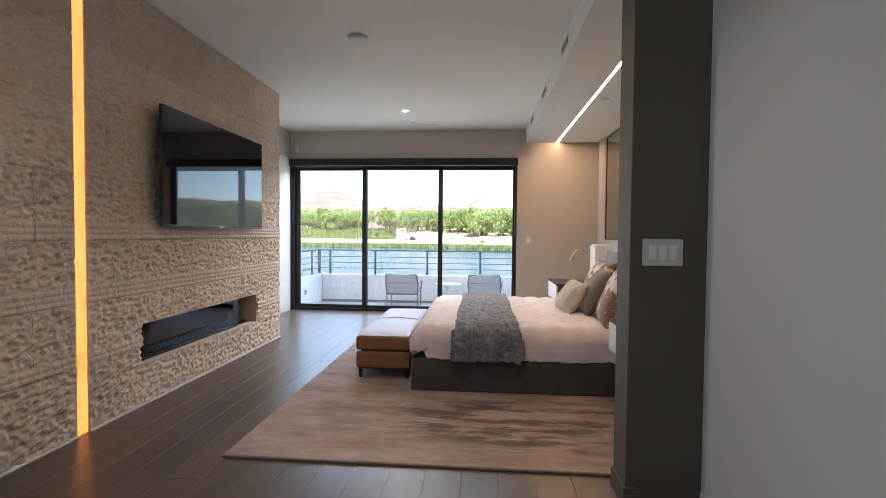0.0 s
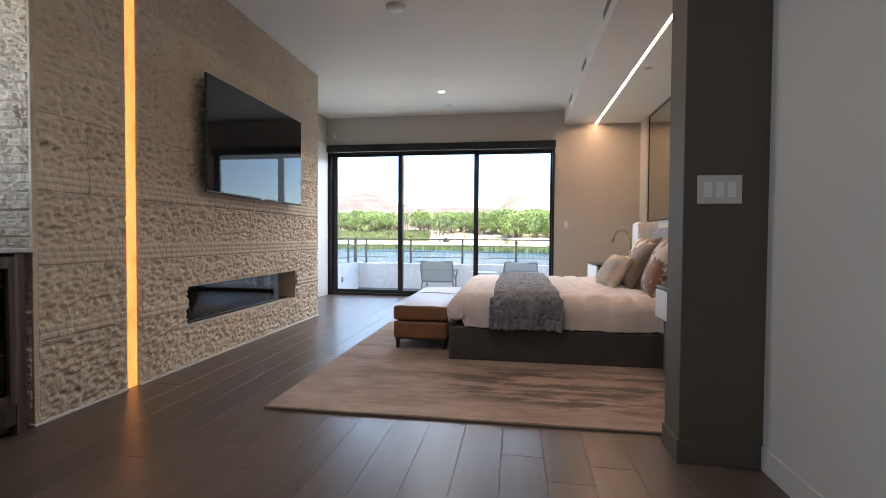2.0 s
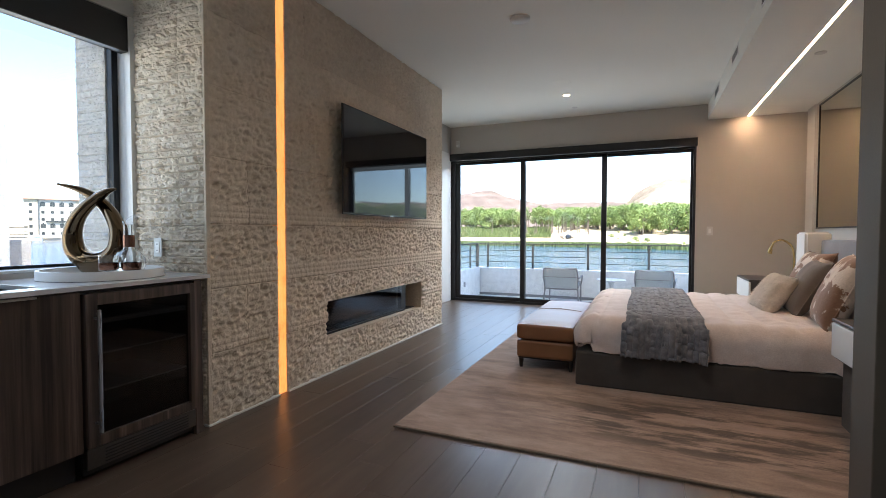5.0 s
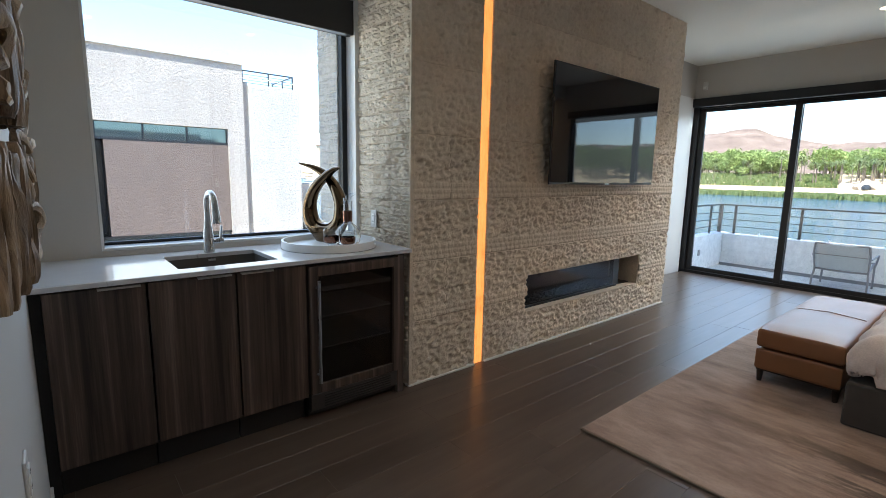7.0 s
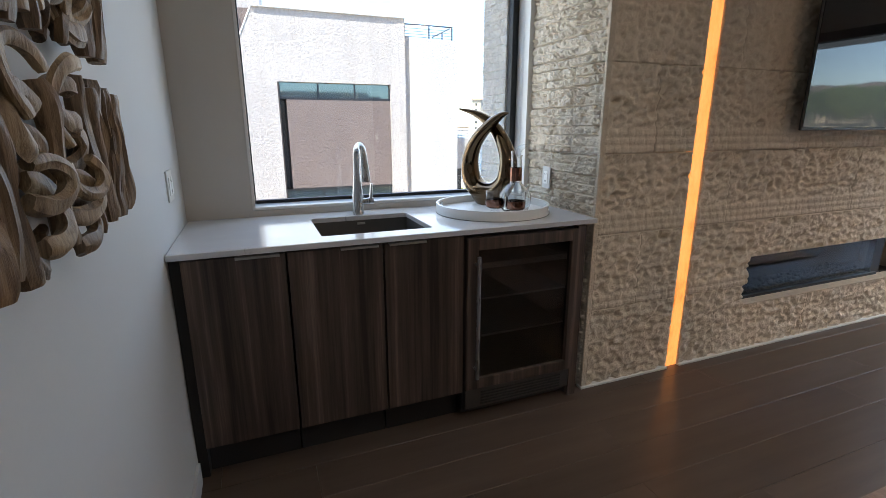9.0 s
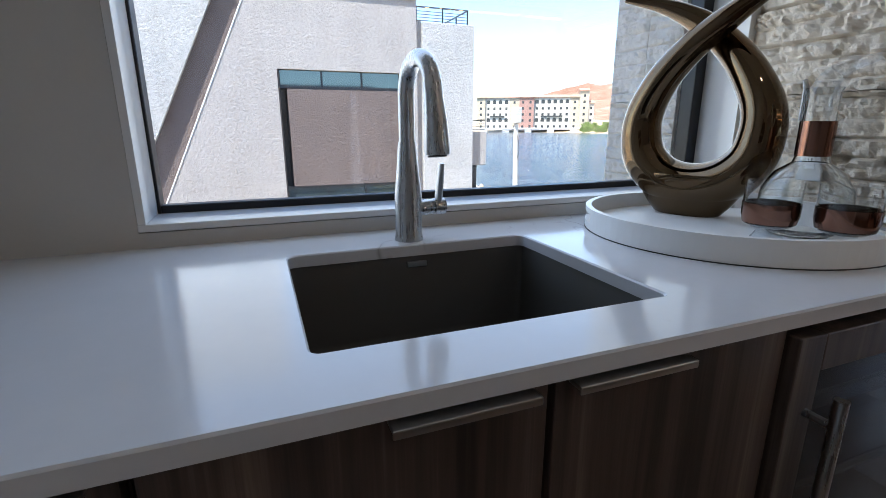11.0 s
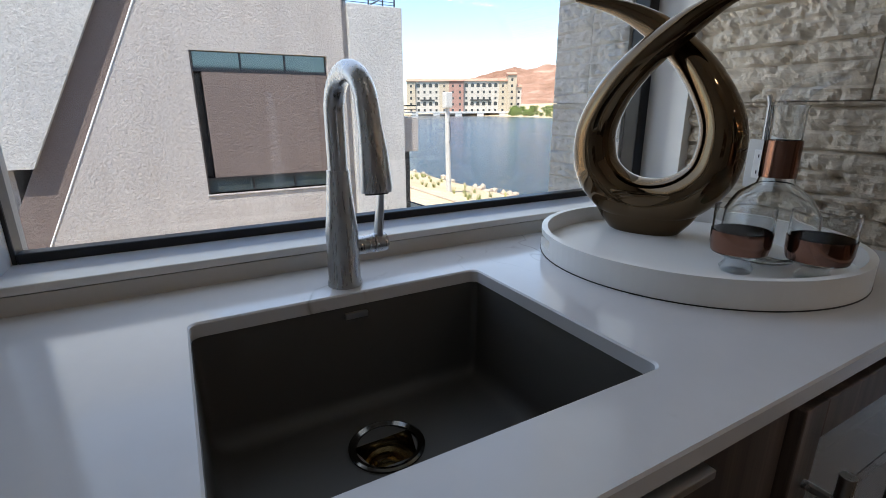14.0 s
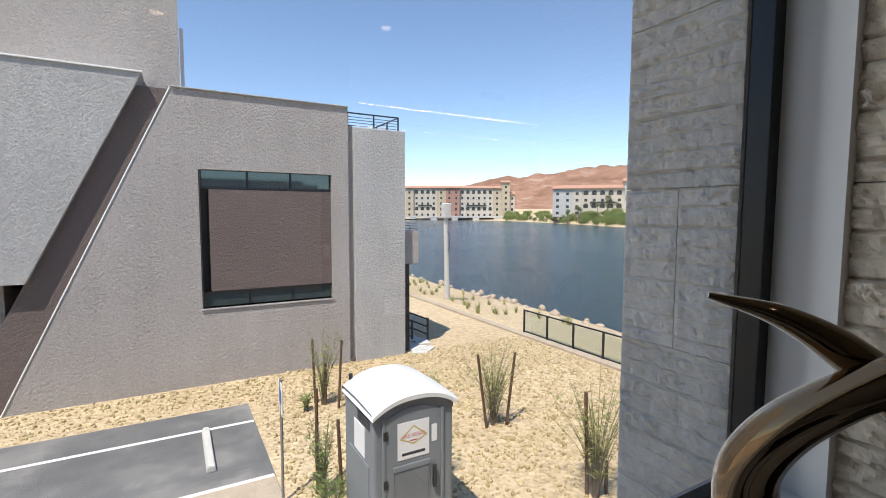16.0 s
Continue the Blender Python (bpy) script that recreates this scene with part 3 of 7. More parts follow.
box(bm, -0.38, -0.2, -2.3, -1.0, 0, 0.45)
box(bm, -0.38, -0.2, -2.3, -1.0, 2.45, CEILZ)
solid("wall_hall_side", bm, WALL_PALE, "pale grey painted hall side wall", "wall")
# bar window wall
WY0, WY1, WZ0, WZ1 = 0.904, 2.40, 0.957, 2.50
bm = bmesh.new()
box(bm, WX - 0.28, WX, 0.44, WY0, -0.3, CEILZ)
box(bm, WX - 0.28, WX - 0.19, WY0, GY + 0.1, -0.3, WZ0 - 0.30)
box(bm, WX - 0.19, WX, WY0, GY + 0.1, -0.3, WZ0 - 0.014)
box(bm, WX - 0.28, WX, WY0, GY + 0.1, WZ1, CEILZ)
solid("wall_bar", bm, WALL, "greige painted wall round the bar window", "wall")
bm = bmesh.new()
box(bm, WX - 0.120, WX + 0.002, WY0 + 0.001, WY0 + 0.014, WZ0, WZ1)
box(bm, WX - 0.120, WX + 0.002, WY1 - 0.014, WY1 + 0.02, WZ0, WZ1)
box(bm, WX - 0.120, WX + 0.004, WY0, WY1 + 0.02, WZ0 - 0.012, WZ0 + 0.002, 0.002)
solid("window_sill_lining", bm, LINER, "white painted lining of the bar window", "trim")

# backing of the stone wall
bm = bmesh.new()
box(bm, -2.9, SX - 0.06, GY + 0.09, 3.50, 0, CEILZ)
box(bm, -2.9, SX - 0.06, 5.40, 5.88, 0, CEILZ)
box(bm, -2.9, SX - 0.06, 3.50, 5.40, 0, 0.27)
box(bm, -2.9, SX - 0.06, 3.50, 5.40, 0.62, CEILZ)
box(bm, -2.9, SX - 0.45, 3.50, 5.40, 0.27, 0.62)
WSTONE = solid("wall_stone", bm, STONE, "hand-chiselled beige limestone feature wall", "wall")


def dents(H, y0, z0, step, count, ry, rz, depth, slant, rng, zlo, zhi):
    """Press oval chisel dents into a height field."""
    h, w = H.shape
    for _ in range(count):
        cy, cz = rng.uniform(0, w * step), rng.uniform(zlo, zhi) - z0
        a, b, d = rng.uniform(*ry), rng.uniform(*rz), rng.uniform(*depth)
        i0, i1 = max(0, int((cz - 1.6 * b) / step)), min(h, int((cz + 1.6 * b) / step) + 2)
        j0, j1 = max(0, int((cy - 1.6 * a) / step)), min(w, int((cy + 1.6 * a) / step) + 2)
        if i1 <= i0 or j1 <= j0:
            continue
        zz, yy = np.mgrid[i0:i1, j0:j1] * step
        s = slant * rng.uniform(0.2, 1.0)
        u, v = (yy - cy) + s * (zz - cz), (zz - cz) - s * (yy - cy)
        q = 1 - (u / a) ** 2 - (v / b) ** 2
        H[i0:i1, j0:j1] -= 0.8 * d * np.clip(q + 0.25 * u / a, 0, 1)


COURSES = [0.0, 0.43, 0.815, 1.21, 1.615, 2.03, 2.46, CEILZ]


def chiselled(y0, y1, z0, z1, step, rng, bands, rows_all, lo=COURSES):
    """Height field of the worked stone: pits, with rows of small tool marks."""
    ny, nz = int(round((y1 - y0) / step)) + 1, int(round((z1 - z0) / step)) + 1
    zz, yy = np.mgrid[0:nz, 0:ny] * step
    H = 0.005 * fbm(yy * 6, zz * 9) + 0.007 * np.abs(fbm(yy * 22, zz * 30) - 0.47) + 0.003 * fbm(yy * 55, zz * 55)
    area = (y1 - y0) * (z1 - z0)
    if rows_all:
        zabs = zz + z0
        row = np.floor(zabs / 0.046)
        f = zabs / 0.046 - row
        edge = np.minimum(f, 1 - f)
        seam = np.exp(-(edge / 0.06) ** 2)
        chunk = vnoise(yy / 0.045 + row * 7.3, row * 3.1) * 0.007
        rough = 0.040 * np.abs(fbm(yy * 24 + row * 3, zabs * 38, 4) - 0.47) + 0.012 * fbm(yy * 60, zabs * 60, 3)
        col = yy / 0.085 + 3.7 * vnoise(row * 1.9 + 0.5, row * 0.7) + 0.5 * vnoise(yy * 6, row * 2.3)
        fc = np.minimum(col % 1, 1 - col % 1)
        gap = np.exp(-(fc / 0.07) ** 2) * (vnoise(np.floor(col + 0.5) * 3.3, row * 5.1) > 0.35)
        wide = vnoise(yy / 0.11 + row * 11.1, row * 2.3)
        H = (1 - seam) * (chunk + rough * (0.5 + wide) - 0.004 - 0.0025 * gap) + seam * (-0.006 + 0.003 * wide)
        dents(H, 0, z0, step, int(620 * area), (0.010, 0.024), (0.009, 0.016), (0.004, 0.011), 0.5, rng, z0, z1)
    else:
        dents(H, 0, z0, step, int(1050 * area), (0.016, 0.036), (0.010, 0.021), (0.005, 0.013), 0.45, rng, z0, min(z1, 1.62))
        dents(H, 0, z0, step, int(850 * area), (0.016, 0.040), (0.010, 0.020), (0.003, 0.009), 0.45, rng, 1.62, z1)
        zabs = zz + z0
        for za, zb in bands:
            inside = (zabs > za) & (zabs < zb)
            row = np.floor((zabs - za) / 0.036)
            f = (zabs - za) / 0.036 - row
            edge = np.minimum(f, 1 - f)
            col = yy / 0.055 + vnoise(row * 2.7 + yy * 3, row)
            fc = np.minimum(col % 1, 1 - col % 1)
            B = 0.004 - 0.007 * np.exp(-(edge / 0.14) ** 2) - 0.005 * np.exp(-(fc / 0.10) ** 2) + 0.004 * vnoise(yy * 30, zabs * 30)
            H = np.where(inside, B, H)
    return yy + y0, zz + z0, H


def stone_face(parent, mat, place, y0, y1, z0, z1, step, rng, bands, rows_all, joints, skip=()):
    Y, Z, H = chiselled(y0, y1, z0, z1, step, rng, bands, rows_all)
    for c in range(len(COURSES) - 1):
        za, zb = max(z0, COURSES[c]), min(z1, COURSES[c + 1])
        cuts = [y0] + [j for j in joints[c % len(joints)] if y0 + 0.05 < j < y1 - 0.05] + [y1]
        for ya, yb in zip(cuts, cuts[1:]):
            i0, i1 = int(round((za - z0) / step)), int(round((zb - z0) / step))
            j0, j1 = int(round((ya - y0) / step)), int(round((yb - y0) / step))
            if i1 - i0 < 2 or j1 - j0 < 2:
                continue
            y, z, h = Y[i0:i1 + 1, j0:j1 + 1].copy(), Z[i0:i1 + 1, j0:j1 + 1].copy(), H[i0:i1 + 1, j0:j1 + 1].copy()
            h += rng.uniform(-0.002, 0.002)
            if rows_all:
                h[:, [0, 1, -2, -1]] *= np.array([0.15, 0.6, 0.6, 0.15])
            for k, sl in ((0, ya), (-1, yb)):
                if abs(sl - 3.005) < 0.01 or abs(sl - 3.088) < 0.01:
                    h[:, k] = np.minimum(h[:, k], 0.0) * 0.4
            y[:, 0] += 0.0012
            y[:, -1] -= 0.0012
            z[0, :] += 0.0012
            z[-1, :] -= 0.0012
            # rim turned back into the joint
            y = np.pad(y, 1, mode="edge")
            z = np.pad(z, 1, mode="edge")
            h = np.pad(h, 1, mode="constant", constant_values=-0.014)
            keep = None
            for sy0, sy1, sz0, sz1 in skip:
                cy, cz = (y[:-1, :-1] + y[1:, 1:]) / 2, (z[:-1, :-1] + z[1:, 1:]) / 2
                k = ~((cy > sy0) & (cy < sy1) & (cz > sz0) & (cz < sz1))
                keep = k if keep is None else keep & k
            if keep is not None and not keep.any():
                continue
            X3, Y3, Z3 = place(y, z, h)
            part("stone_panel", grid_mesh("stone_panel", X3, Y3, Z3, mat, keep, not rows_all), None, parent)


rng = np.random.RandomState(3)
BANDS = [(0.43, 0.50), (0.815, 0.925), (1.21, 1.32)]
JOINTS = [[3.35, 4.15, 5.1], [2.72, 3.9, 4.9], [3.3, 4.4, 5.45], [2.74, 3.8, 4.75], [3.25, 4.3, 5.3], [3.6, 4.7], [3.3, 4.1, 5.28]]
FIRE = (3.56, 5.33, 0.29, 0.60)
front = lambda y, z, h: (SX + h, y, z)
stone_face(WSTONE, STONE, front, GY + 0.02, 3.005, 0, CEILZ, 0.0075, rng, BANDS, False, JOINTS)
stone_face(WSTONE, STONE, front, 3.088, 5.90, 0, CEILZ, 0.0075, rng, BANDS, False, JOINTS, (FIRE,))
ret = lambda y, z, h: (-y, GY - h * 1.15, z)
stone_face(WSTONE, STONE, ret, -SX + 0.004, 2.60, 0, CEILZ, 0.0062, rng, BANDS, True, [[9], [2.2]])
end = lambda y, z, h: (-y, 5.90 + h, z)
stone_face(WSTONE, STONE, end, -SX + 0.004, 2.70, 0, CEILZ, 0.02, rng, BANDS, False, [[9], [2.3]])
bm = bx(SX - 0.012, SX + 0.006, GY - 0.006, GY + 0.022, 0, CEILZ, 0.003)
part("corner_strip", bm, STONE, WSTONE, "smooth stone corner arris")

part("foot_strip", bx(SX - 0.03, SX + 0.014, GY - 0.012, 3.0, 0.0, 0.012, 0.002), LINER, WSTONE, "pale edge strip at the floor")
part("foot_strip", bx(SX - 0.03, SX + 0.014, 3.092, 5.9, 0.0, 0.012, 0.002), LINER, WSTONE, "pale edge strip at the floor")

# backlit strip in its slot
ob = thing("light_strip", (SX, 3.046, 0), "backlit amber onyx strip running floor to ceiling", "light")
n = 120
zs = np.linspace(0.004, CEILZ - 0.002, n)
bm = bmesh.new()
cols = []
for i, z in enumerate(zs):
    w = 0.0355 + 0.006 * (vnoise(np.array([z * 25]), np.array([1.5]))[0] - 0.5)
    w2 = 0.0385 + 0.003 * (vnoise(np.array([z * 25]), np.array([8.5]))[0] - 0.5)
    cols.append([bm.verts.new((-0.052, -w, z)), bm.verts.new((-0.006, -w, z)), bm.verts.new((-0.006, w2, z)), bm.verts.new((-0.052, w2, z))])
for a, b in zip(cols, cols[1:]):
    for k in range(3):
        bm.faces.new((a[k], a[k + 1], b[k + 1], b[k]))
part("diffuser", bm, ONYX, ob, "glowing amber stone")

# fireplace
ob = thing("fireplace", (SX, 4.445, 0.29), "black linear glass fireplace set in the stone", "fireplace")
bm = bmesh.new()
box(bm, -0.36, -0.34, -0.885, 0.885, 0, 0.31)
box(bm, -0.34, -0.10, -0.885, 0.885, -0.004, 0.012)
box(bm, -0.34, -0.10, -0.885, 0.885, 0.296, 0.314)
box(bm, -0.34, -0.10, -0.886, -0.87, 0, 0.31)
part("firebox", bm, BLACK, ob, "black firebox")
bm = bmesh.new()
box(bm, -0.34, -0.012, 0.872, 0.888, 0.0, 0.31)
box(bm, -0.10, -0.012, -0.885, 0.872, -0.003, 0.006)
box(bm, -0.10, -0.012, -0.885, 0.872, 0.303, 0.313)
part("reveal", bm, STONE, ob, "smooth stone reveal")
bm = bmesh.new()
box(bm, -0.10, -0.06, -0.886, -0.845, 0, 0.31)
box(bm, -0.14, -0.10, 0.56, 0.66, 0.005, 0.305)
box(bm, -0.12, -0.08, -0.85, 0.60, 0.0, 0.022)
box(bm, -0.12, -0.08, -0.85, 0.60, 0.288, 0.31)
part("frame", bm, BLACK_METAL, ob, "black metal frame")
part("glass", bx(-0.105, -0.10, -0.845, 0.56, 0.022, 0.288), pane_glass("fire_glass", (0.45, 0.47, 0.5)), ob)
bm = bmesh.new()
for k in range(420):
    x, y = random.uniform(-0.32, -0.125), random.uniform(-0.83, 0.54)
    r = random.uniform(0.006, 0.015)
    g = bmesh.ops.create_icosphere(bm, subdivisions=1, radius=r)
    bmesh.ops.transform(bm, matrix=pose(x, y, 0.014 + r * 0.7 + random.uniform(0, 0.018), random.uniform(0, 180), random.uniform(0, 180)), verts=g["verts"])
part("glass_pebbles", bm, plain("blue_black_pebbles", (0.10, 0.13, 0.16), 0.12, vary=0.5, fine=40), ob, "crushed dark glass bed", kind="stuff")

# sliding door
DOOR = thing("door_1", (0, BACK, 0), "black aluminium three-panel sliding glass door", "door", kind="structure")
bm = bmesh.new()
box(bm, -2.72, -2.63, 0.02, 0.16, 0, 2.48, 0.003)
box(bm, 0.995, 1.03, 0.02, 0.16, 0, 2.48, 0.003)
box(bm, -2.63, 0.995, 0.02, 0.16, 2.36, 2.48, 0.003)
box(bm, -2.72, 1.03, 0.02, 0.16, -0.02, 0.035, 0.003)
part("frame", bm, BLACK_METAL, DOOR)
part("shade_box", bx(-2.76, 1.035, -0.075, 0.018, 2.375, 2.49, 0.004), BLACK_METAL, DOOR, "black roller shade cassette")
for x0, x1, y in ((-2.63, -1.41, 0.09), (-1.49, -0.16, 0.05), (-0.24, 0.995, 0.09)):
    bm = bmesh.new()
    box(bm, x0, x0 + 0.075, y - 0.02, y + 0.02, 0.035, 2.36, 0.003)
    box(bm, x1 - (0.03 if x1 > 0.9 else 0.075), x1, y - 0.02, y + 0.02, 0.035, 2.36, 0.003)
    box(bm, x0 + 0.075, x1 - 0.03, y - 0.02, y + 0.02, 0.035, 0.09, 0.003)
    box(bm, x0 + 0.075, x1 - 0.03, y - 0.02, y + 0.02, 2.315, 2.36, 0.003)
    leaf = part("door_panel", bm, BLACK_METAL, DOOR)
    g = part("pane", bx(x0 + 0.05, x1 - 0.02, y - 0.003, y + 0.003, 0.06, 2.34), GLASS, leaf)
    g.visible_shadow = False
bm = bmesh.new()
box(bm, LW - 0.001, LW + 0.012, 6.9, 7.92, 0.0, 2.5)
solid("trim", bm, LINER, "white trim beside the sliding door", "trim")

# bar window
WIN = thing("window_1", (WX - 0.140, 0, 0), "fixed black-framed picture window over the bar", "window", kind="structure")
bm = bmesh.new()
for a in ((WY0, WY0 + 0.02, WZ0, WZ1), (WY1 - 0.05, WY1, WZ0, WZ1), (WY0 + 0.02, WY1 - 0.05, WZ0, WZ0 + 0.018), (WY0 + 0.02, WY1 - 0.05, WZ1 - 0.03, WZ1)):
    box(bm, -0.03 if a[3] - a[2] > 0.1 else -0.012, 0.02, a[0], a[1], a[2], a[3], 0.003)
part("window_frame", bm, BLACK_METAL, WIN)
g = part("pane", bx(-0.02, -0.012, WY0 + 0.015, WY1 - 0.04, WZ0 + 0.015, WZ1 - 0.02), GLASS, WIN)
g.visible_shadow = False
part("shade_box", bx(0.06, 0.13, WY0 + 0.015, WY1 - 0.015, WZ1 - 0.22, WZ1 - 0.003, 0.004), BLACK_METAL, WIN, "black roller shade cassette")

# baseboards
bm = bmesh.new()
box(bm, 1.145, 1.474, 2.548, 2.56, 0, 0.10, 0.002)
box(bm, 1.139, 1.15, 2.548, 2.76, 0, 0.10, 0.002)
solid("baseboard", bm, WALL_DARK, "dark taupe baseboard on the wall end", "baseboard")
bm = bmesh.new()
box(bm, 1.476, 1.488, -3.0, 2.547, 0, 0.10, 0.002)
box(bm, -1.96, -0.2, 0.62, 0.632, 0, 0.09, 0.002)
box(bm, 1.03, RW, BACK - 0.012, BACK, 0, 0.10, 0.002)
box(bm, LW, LW + 0.012, 5.92, 6.9, 0, 0.10, 0.002)
solid("baseboard", bm, WALL_PALE, "pale painted baseboard", "baseboard")

# ---- the building outside the room ----
bm = bmesh.new()
box(bm, -2.9, 2.6, -8.0, 8.0, -3.6, -0.302)
box(bm, -2.9, 2.7, -8.0, 8.16, CEILZ + 0.252, CEILZ + 0.5)
box(bm, -2.9, -2.62, -8.0, 0.438, -0.30, CEILZ + 0.25)
box(bm, 2.5, 2.7, -8.0, 8.16, -0.30, CEILZ + 0.25)
box(bm, -2.62, 2.5, -8.0, -7.8, -0.30, CEILZ + 0.25)
solid("house_shell", bm, STUCCO_G, "grey stucco body of the house below and above the room", "house")
FIN = solid("wall_outer_fin", bx(-3.05, -2.757, 2.352, 2.54, -3.6, CEILZ + 0.5), STONE_OUT, "weathered chiselled stone pier outside the window", "wall")
fin = lambda y, z, h: (-y, 2.342 - h * 0.65, z)
stone_face(FIN, STONE_OUT, fin, 2.757, 3.055, -0.6, CEILZ, 0.006, rng, BANDS, True, [[2.9], [9], [9]])

# ---- balcony ----
# slab added out of view to keep the sun off the parapet's inner face
solid("balcony_shade_slab", bx(-3.1, 3.6, 8.17, 8.95, CEILZ + 0.02, CEILZ + 0.28), STUCCO_G, "unseen grey stucco slab added to shade the balcony", "roof")
bm = bx(-2.9, 3.4, 8.1, 10.3, -0.45, -0.15)
solid("balcony_floor", bm, CONCRETE, "pale concrete balcony floor", "floor")
PAR = thing("balcony_parapet", (0, 0, 0), "white stucco balcony parapet", "parapet", kind="structure")
part("wall", bx(-2.86, 3.4, 10.0, 10.22, -0.15, 0.42, 0.012), STUCCO_W, PAR)
part("wall", bx(-3.06, -2.862, 8.1, 10.22, -0.45, 0.43, 0.012), STUCCO_W, PAR)
part("wall", bx(3.2, 3.42, 8.16, 9.998, -0.45, 0.42, 0.012), STUCCO_W, PAR)
# darker strip along the parapet's foot
part("drip_strip", bx(-2.86, 3.2, 9.97, 9.999, -0.15, -0.10), GALV, PAR, "dark strip at the foot")
part("outlet", bx(-2.862, -2.85, 9.0, 9.08, 0.10, 0.20, 0.002), GALV, PAR, "grey outdoor outlet")
RAIL = thing("balcony_railing", (0, 10.1, 0.42), "dark metal balcony railing with horizontal bars", "railing", kind="structure")
bm = bx(-2.96, 3.3, -0.025, 0.025, 0.495, 0.52)
box(bm, -2.985, -2.935, -1.9, -0.025, 0.495, 0.52)
part("top_rail", bm, RAILM, RAIL)
for k in range(3):
    z = 0.13 + 0.12 * k
    bm = bx(-2.94, 3.3, -0.006, 0.006, z - 0.006, z + 0.006)
    part("bar", bm, RAILM, RAIL)
    part("bar", bx(-2.966, -2.954, -1.9, -0.02, z - 0.006, z + 0.006), RAILM, RAIL)
for x in (-2.72, -1.75, -0.65, 0.45, 1.55, 2.65):
    part("post", bx(x - 0.02, x + 0.02, -0.012, 0.012, -0.04, 0.495), RAILM, RAIL)
for y in (-0.45, -1.5):
    part("post", bx(-2.972, -2.948, y - 0.02, y + 0.02, 0.0, 0.495), RAILM, RAIL)
part("post", bx(-2.985, -2.935, -0.03, 0.03, -0.02, 0.495), RAILM, RAIL)

# ---- outside ground, lake and hills ----


def shore_far(a):
    """Distance of the far shore by bearing, degrees left of +y."""
    return np.interp(a, [-90, -20, -3, 8, 20, 30, 38.5, 46, 54, 64, 75, 120], [170, 180, 200, 225, 240, 240, 240, 320, 440, 470, 520, 600])


def land(x, y):
    r = np.hypot(x + 2, y - 1)
    a = np.degrees(np.arctan2(-(x + 2), y - 1))
    near = np.interp(y, [14.2, 22.5, 30, 40], [-3.4, -5.0, -6.5, -8.0])
    s = shore_far(a)
    d = r - s
    far = np.interp(d, [-60, 0, 25, 90, 160, 700, 3600], [-9, -5.0, -2.6, 5.0, 6.5, 12.0, 30.0])
    z = np.where((d > -60) & (y > 30), np.maximum(near, far), near)
    z = np.where((y > 14.5) | (r > 60), z + 0.35 * (fbm(x * 0.09 + 40, y * 0.09 + 40) - 0.5), z)
    return np.where((y <= 22) & (r > 90), -3.4 + (r - 90) * 0.01, z)


bear = np.radians(np.linspace(-180, 180, 361))
rad = np.concatenate([np.linspace(0.0, 40, 90), np.geomspace(40.6, 4200, 110)])
R, B = np.meshgrid(rad, bear, indexing="ij")
X, Y = -2 - R * np.sin(B), 1 + R * np.cos(B)
me = grid_mesh("ground", X, Y, land(X, Y) - 0.0, GROUND)
me.flip_normals()
tagged(new("ground", me), "tan desert gravel and sandy far shore", "ground", kind="structure")
bm = bmesh.new()
v = [bm.verts.new(p) for p in ((-1500, 16, -5), (900, 16, -5), (900, 1400, -5), (-1500, 1400, -5))]
bm.faces.new(v)
solid("water", bm, WATER, "rippled blue lake", "water")


def hill(name, az0, az1, dist, depth, prof, mat, label, seed):
    """A ridge by bearing: prof gives bearing and crest elevation in degrees."""
    n, k = 180, 26
    az = np.linspace(az0, az1, n)
    crest = np.interp(az, [p[0] for p in prof], [p[1] for p in prof])
    t = np.linspace(0, 1, k)
    T, A = np.meshgrid(t, az, indexing="ij")
    C = np.meshgrid(t, crest, indexing="ij")[1]
    d = dist + depth * T
    h = np.tan(np.radians(C)) * d * np.sin(np.clip(T * 1.15, 0, 1) * math.pi / 2) ** 0.9
    h = h * (0.86 + 0.28 * fbm(A * 0.55 + seed, T * 5 + seed, 5)) + dist * 0.004 * (fbm(A * 3 + seed, T * 9, 4) - 0.5) * np.sin(T * math.pi)
    x, y = -2 - d * np.sin(np.radians(A)), 1 + d * np.cos(np.radians(A))
    me = grid_mesh(name, x, y, h + 1.0, mat)
    tagged(new(name, me), label, "hill", kind="structure")


hill("backdrop_hill_far", -70, 32, 1500, 700, [(-70, 2.6), (-52, 4.6), (-44, 3.6), (-30, 3.6), (-6, 3.4), (4, 3.5), (8, 3.5), (12, 3.5), (14, 3.9), (17, 4.9), (20, 4.6), (24, 4.4), (28, 4.7), (32, 3.5)], HILL_FAR, "distant brown desert ridge", 3.0)
hill("backdrop_hill_pale", -40, 3.5, 700, 260, [(-40, 0.4), (-34, 2.2), (-22, 4.0), (-12, 5.2), (-6, 5.8), (-2.5, 5.9), (-0.5, 5.2), (1, 4.3), (2.3, 3.0), (3.5, 1.0)], HILL_PALE, "pale rocky desert hill", 9.0)
hill("backdrop_hill_red", 24, 64, 900, 420, [(24, 5.2), (34, 5.8), (39, 5.7), (44, 5.1), (50, 4.5), (55, 4.0), (58, 3.3), (61, 2.0), (64, 0.6)], HILL_RED, "red desert hill above the lake", 21.0)

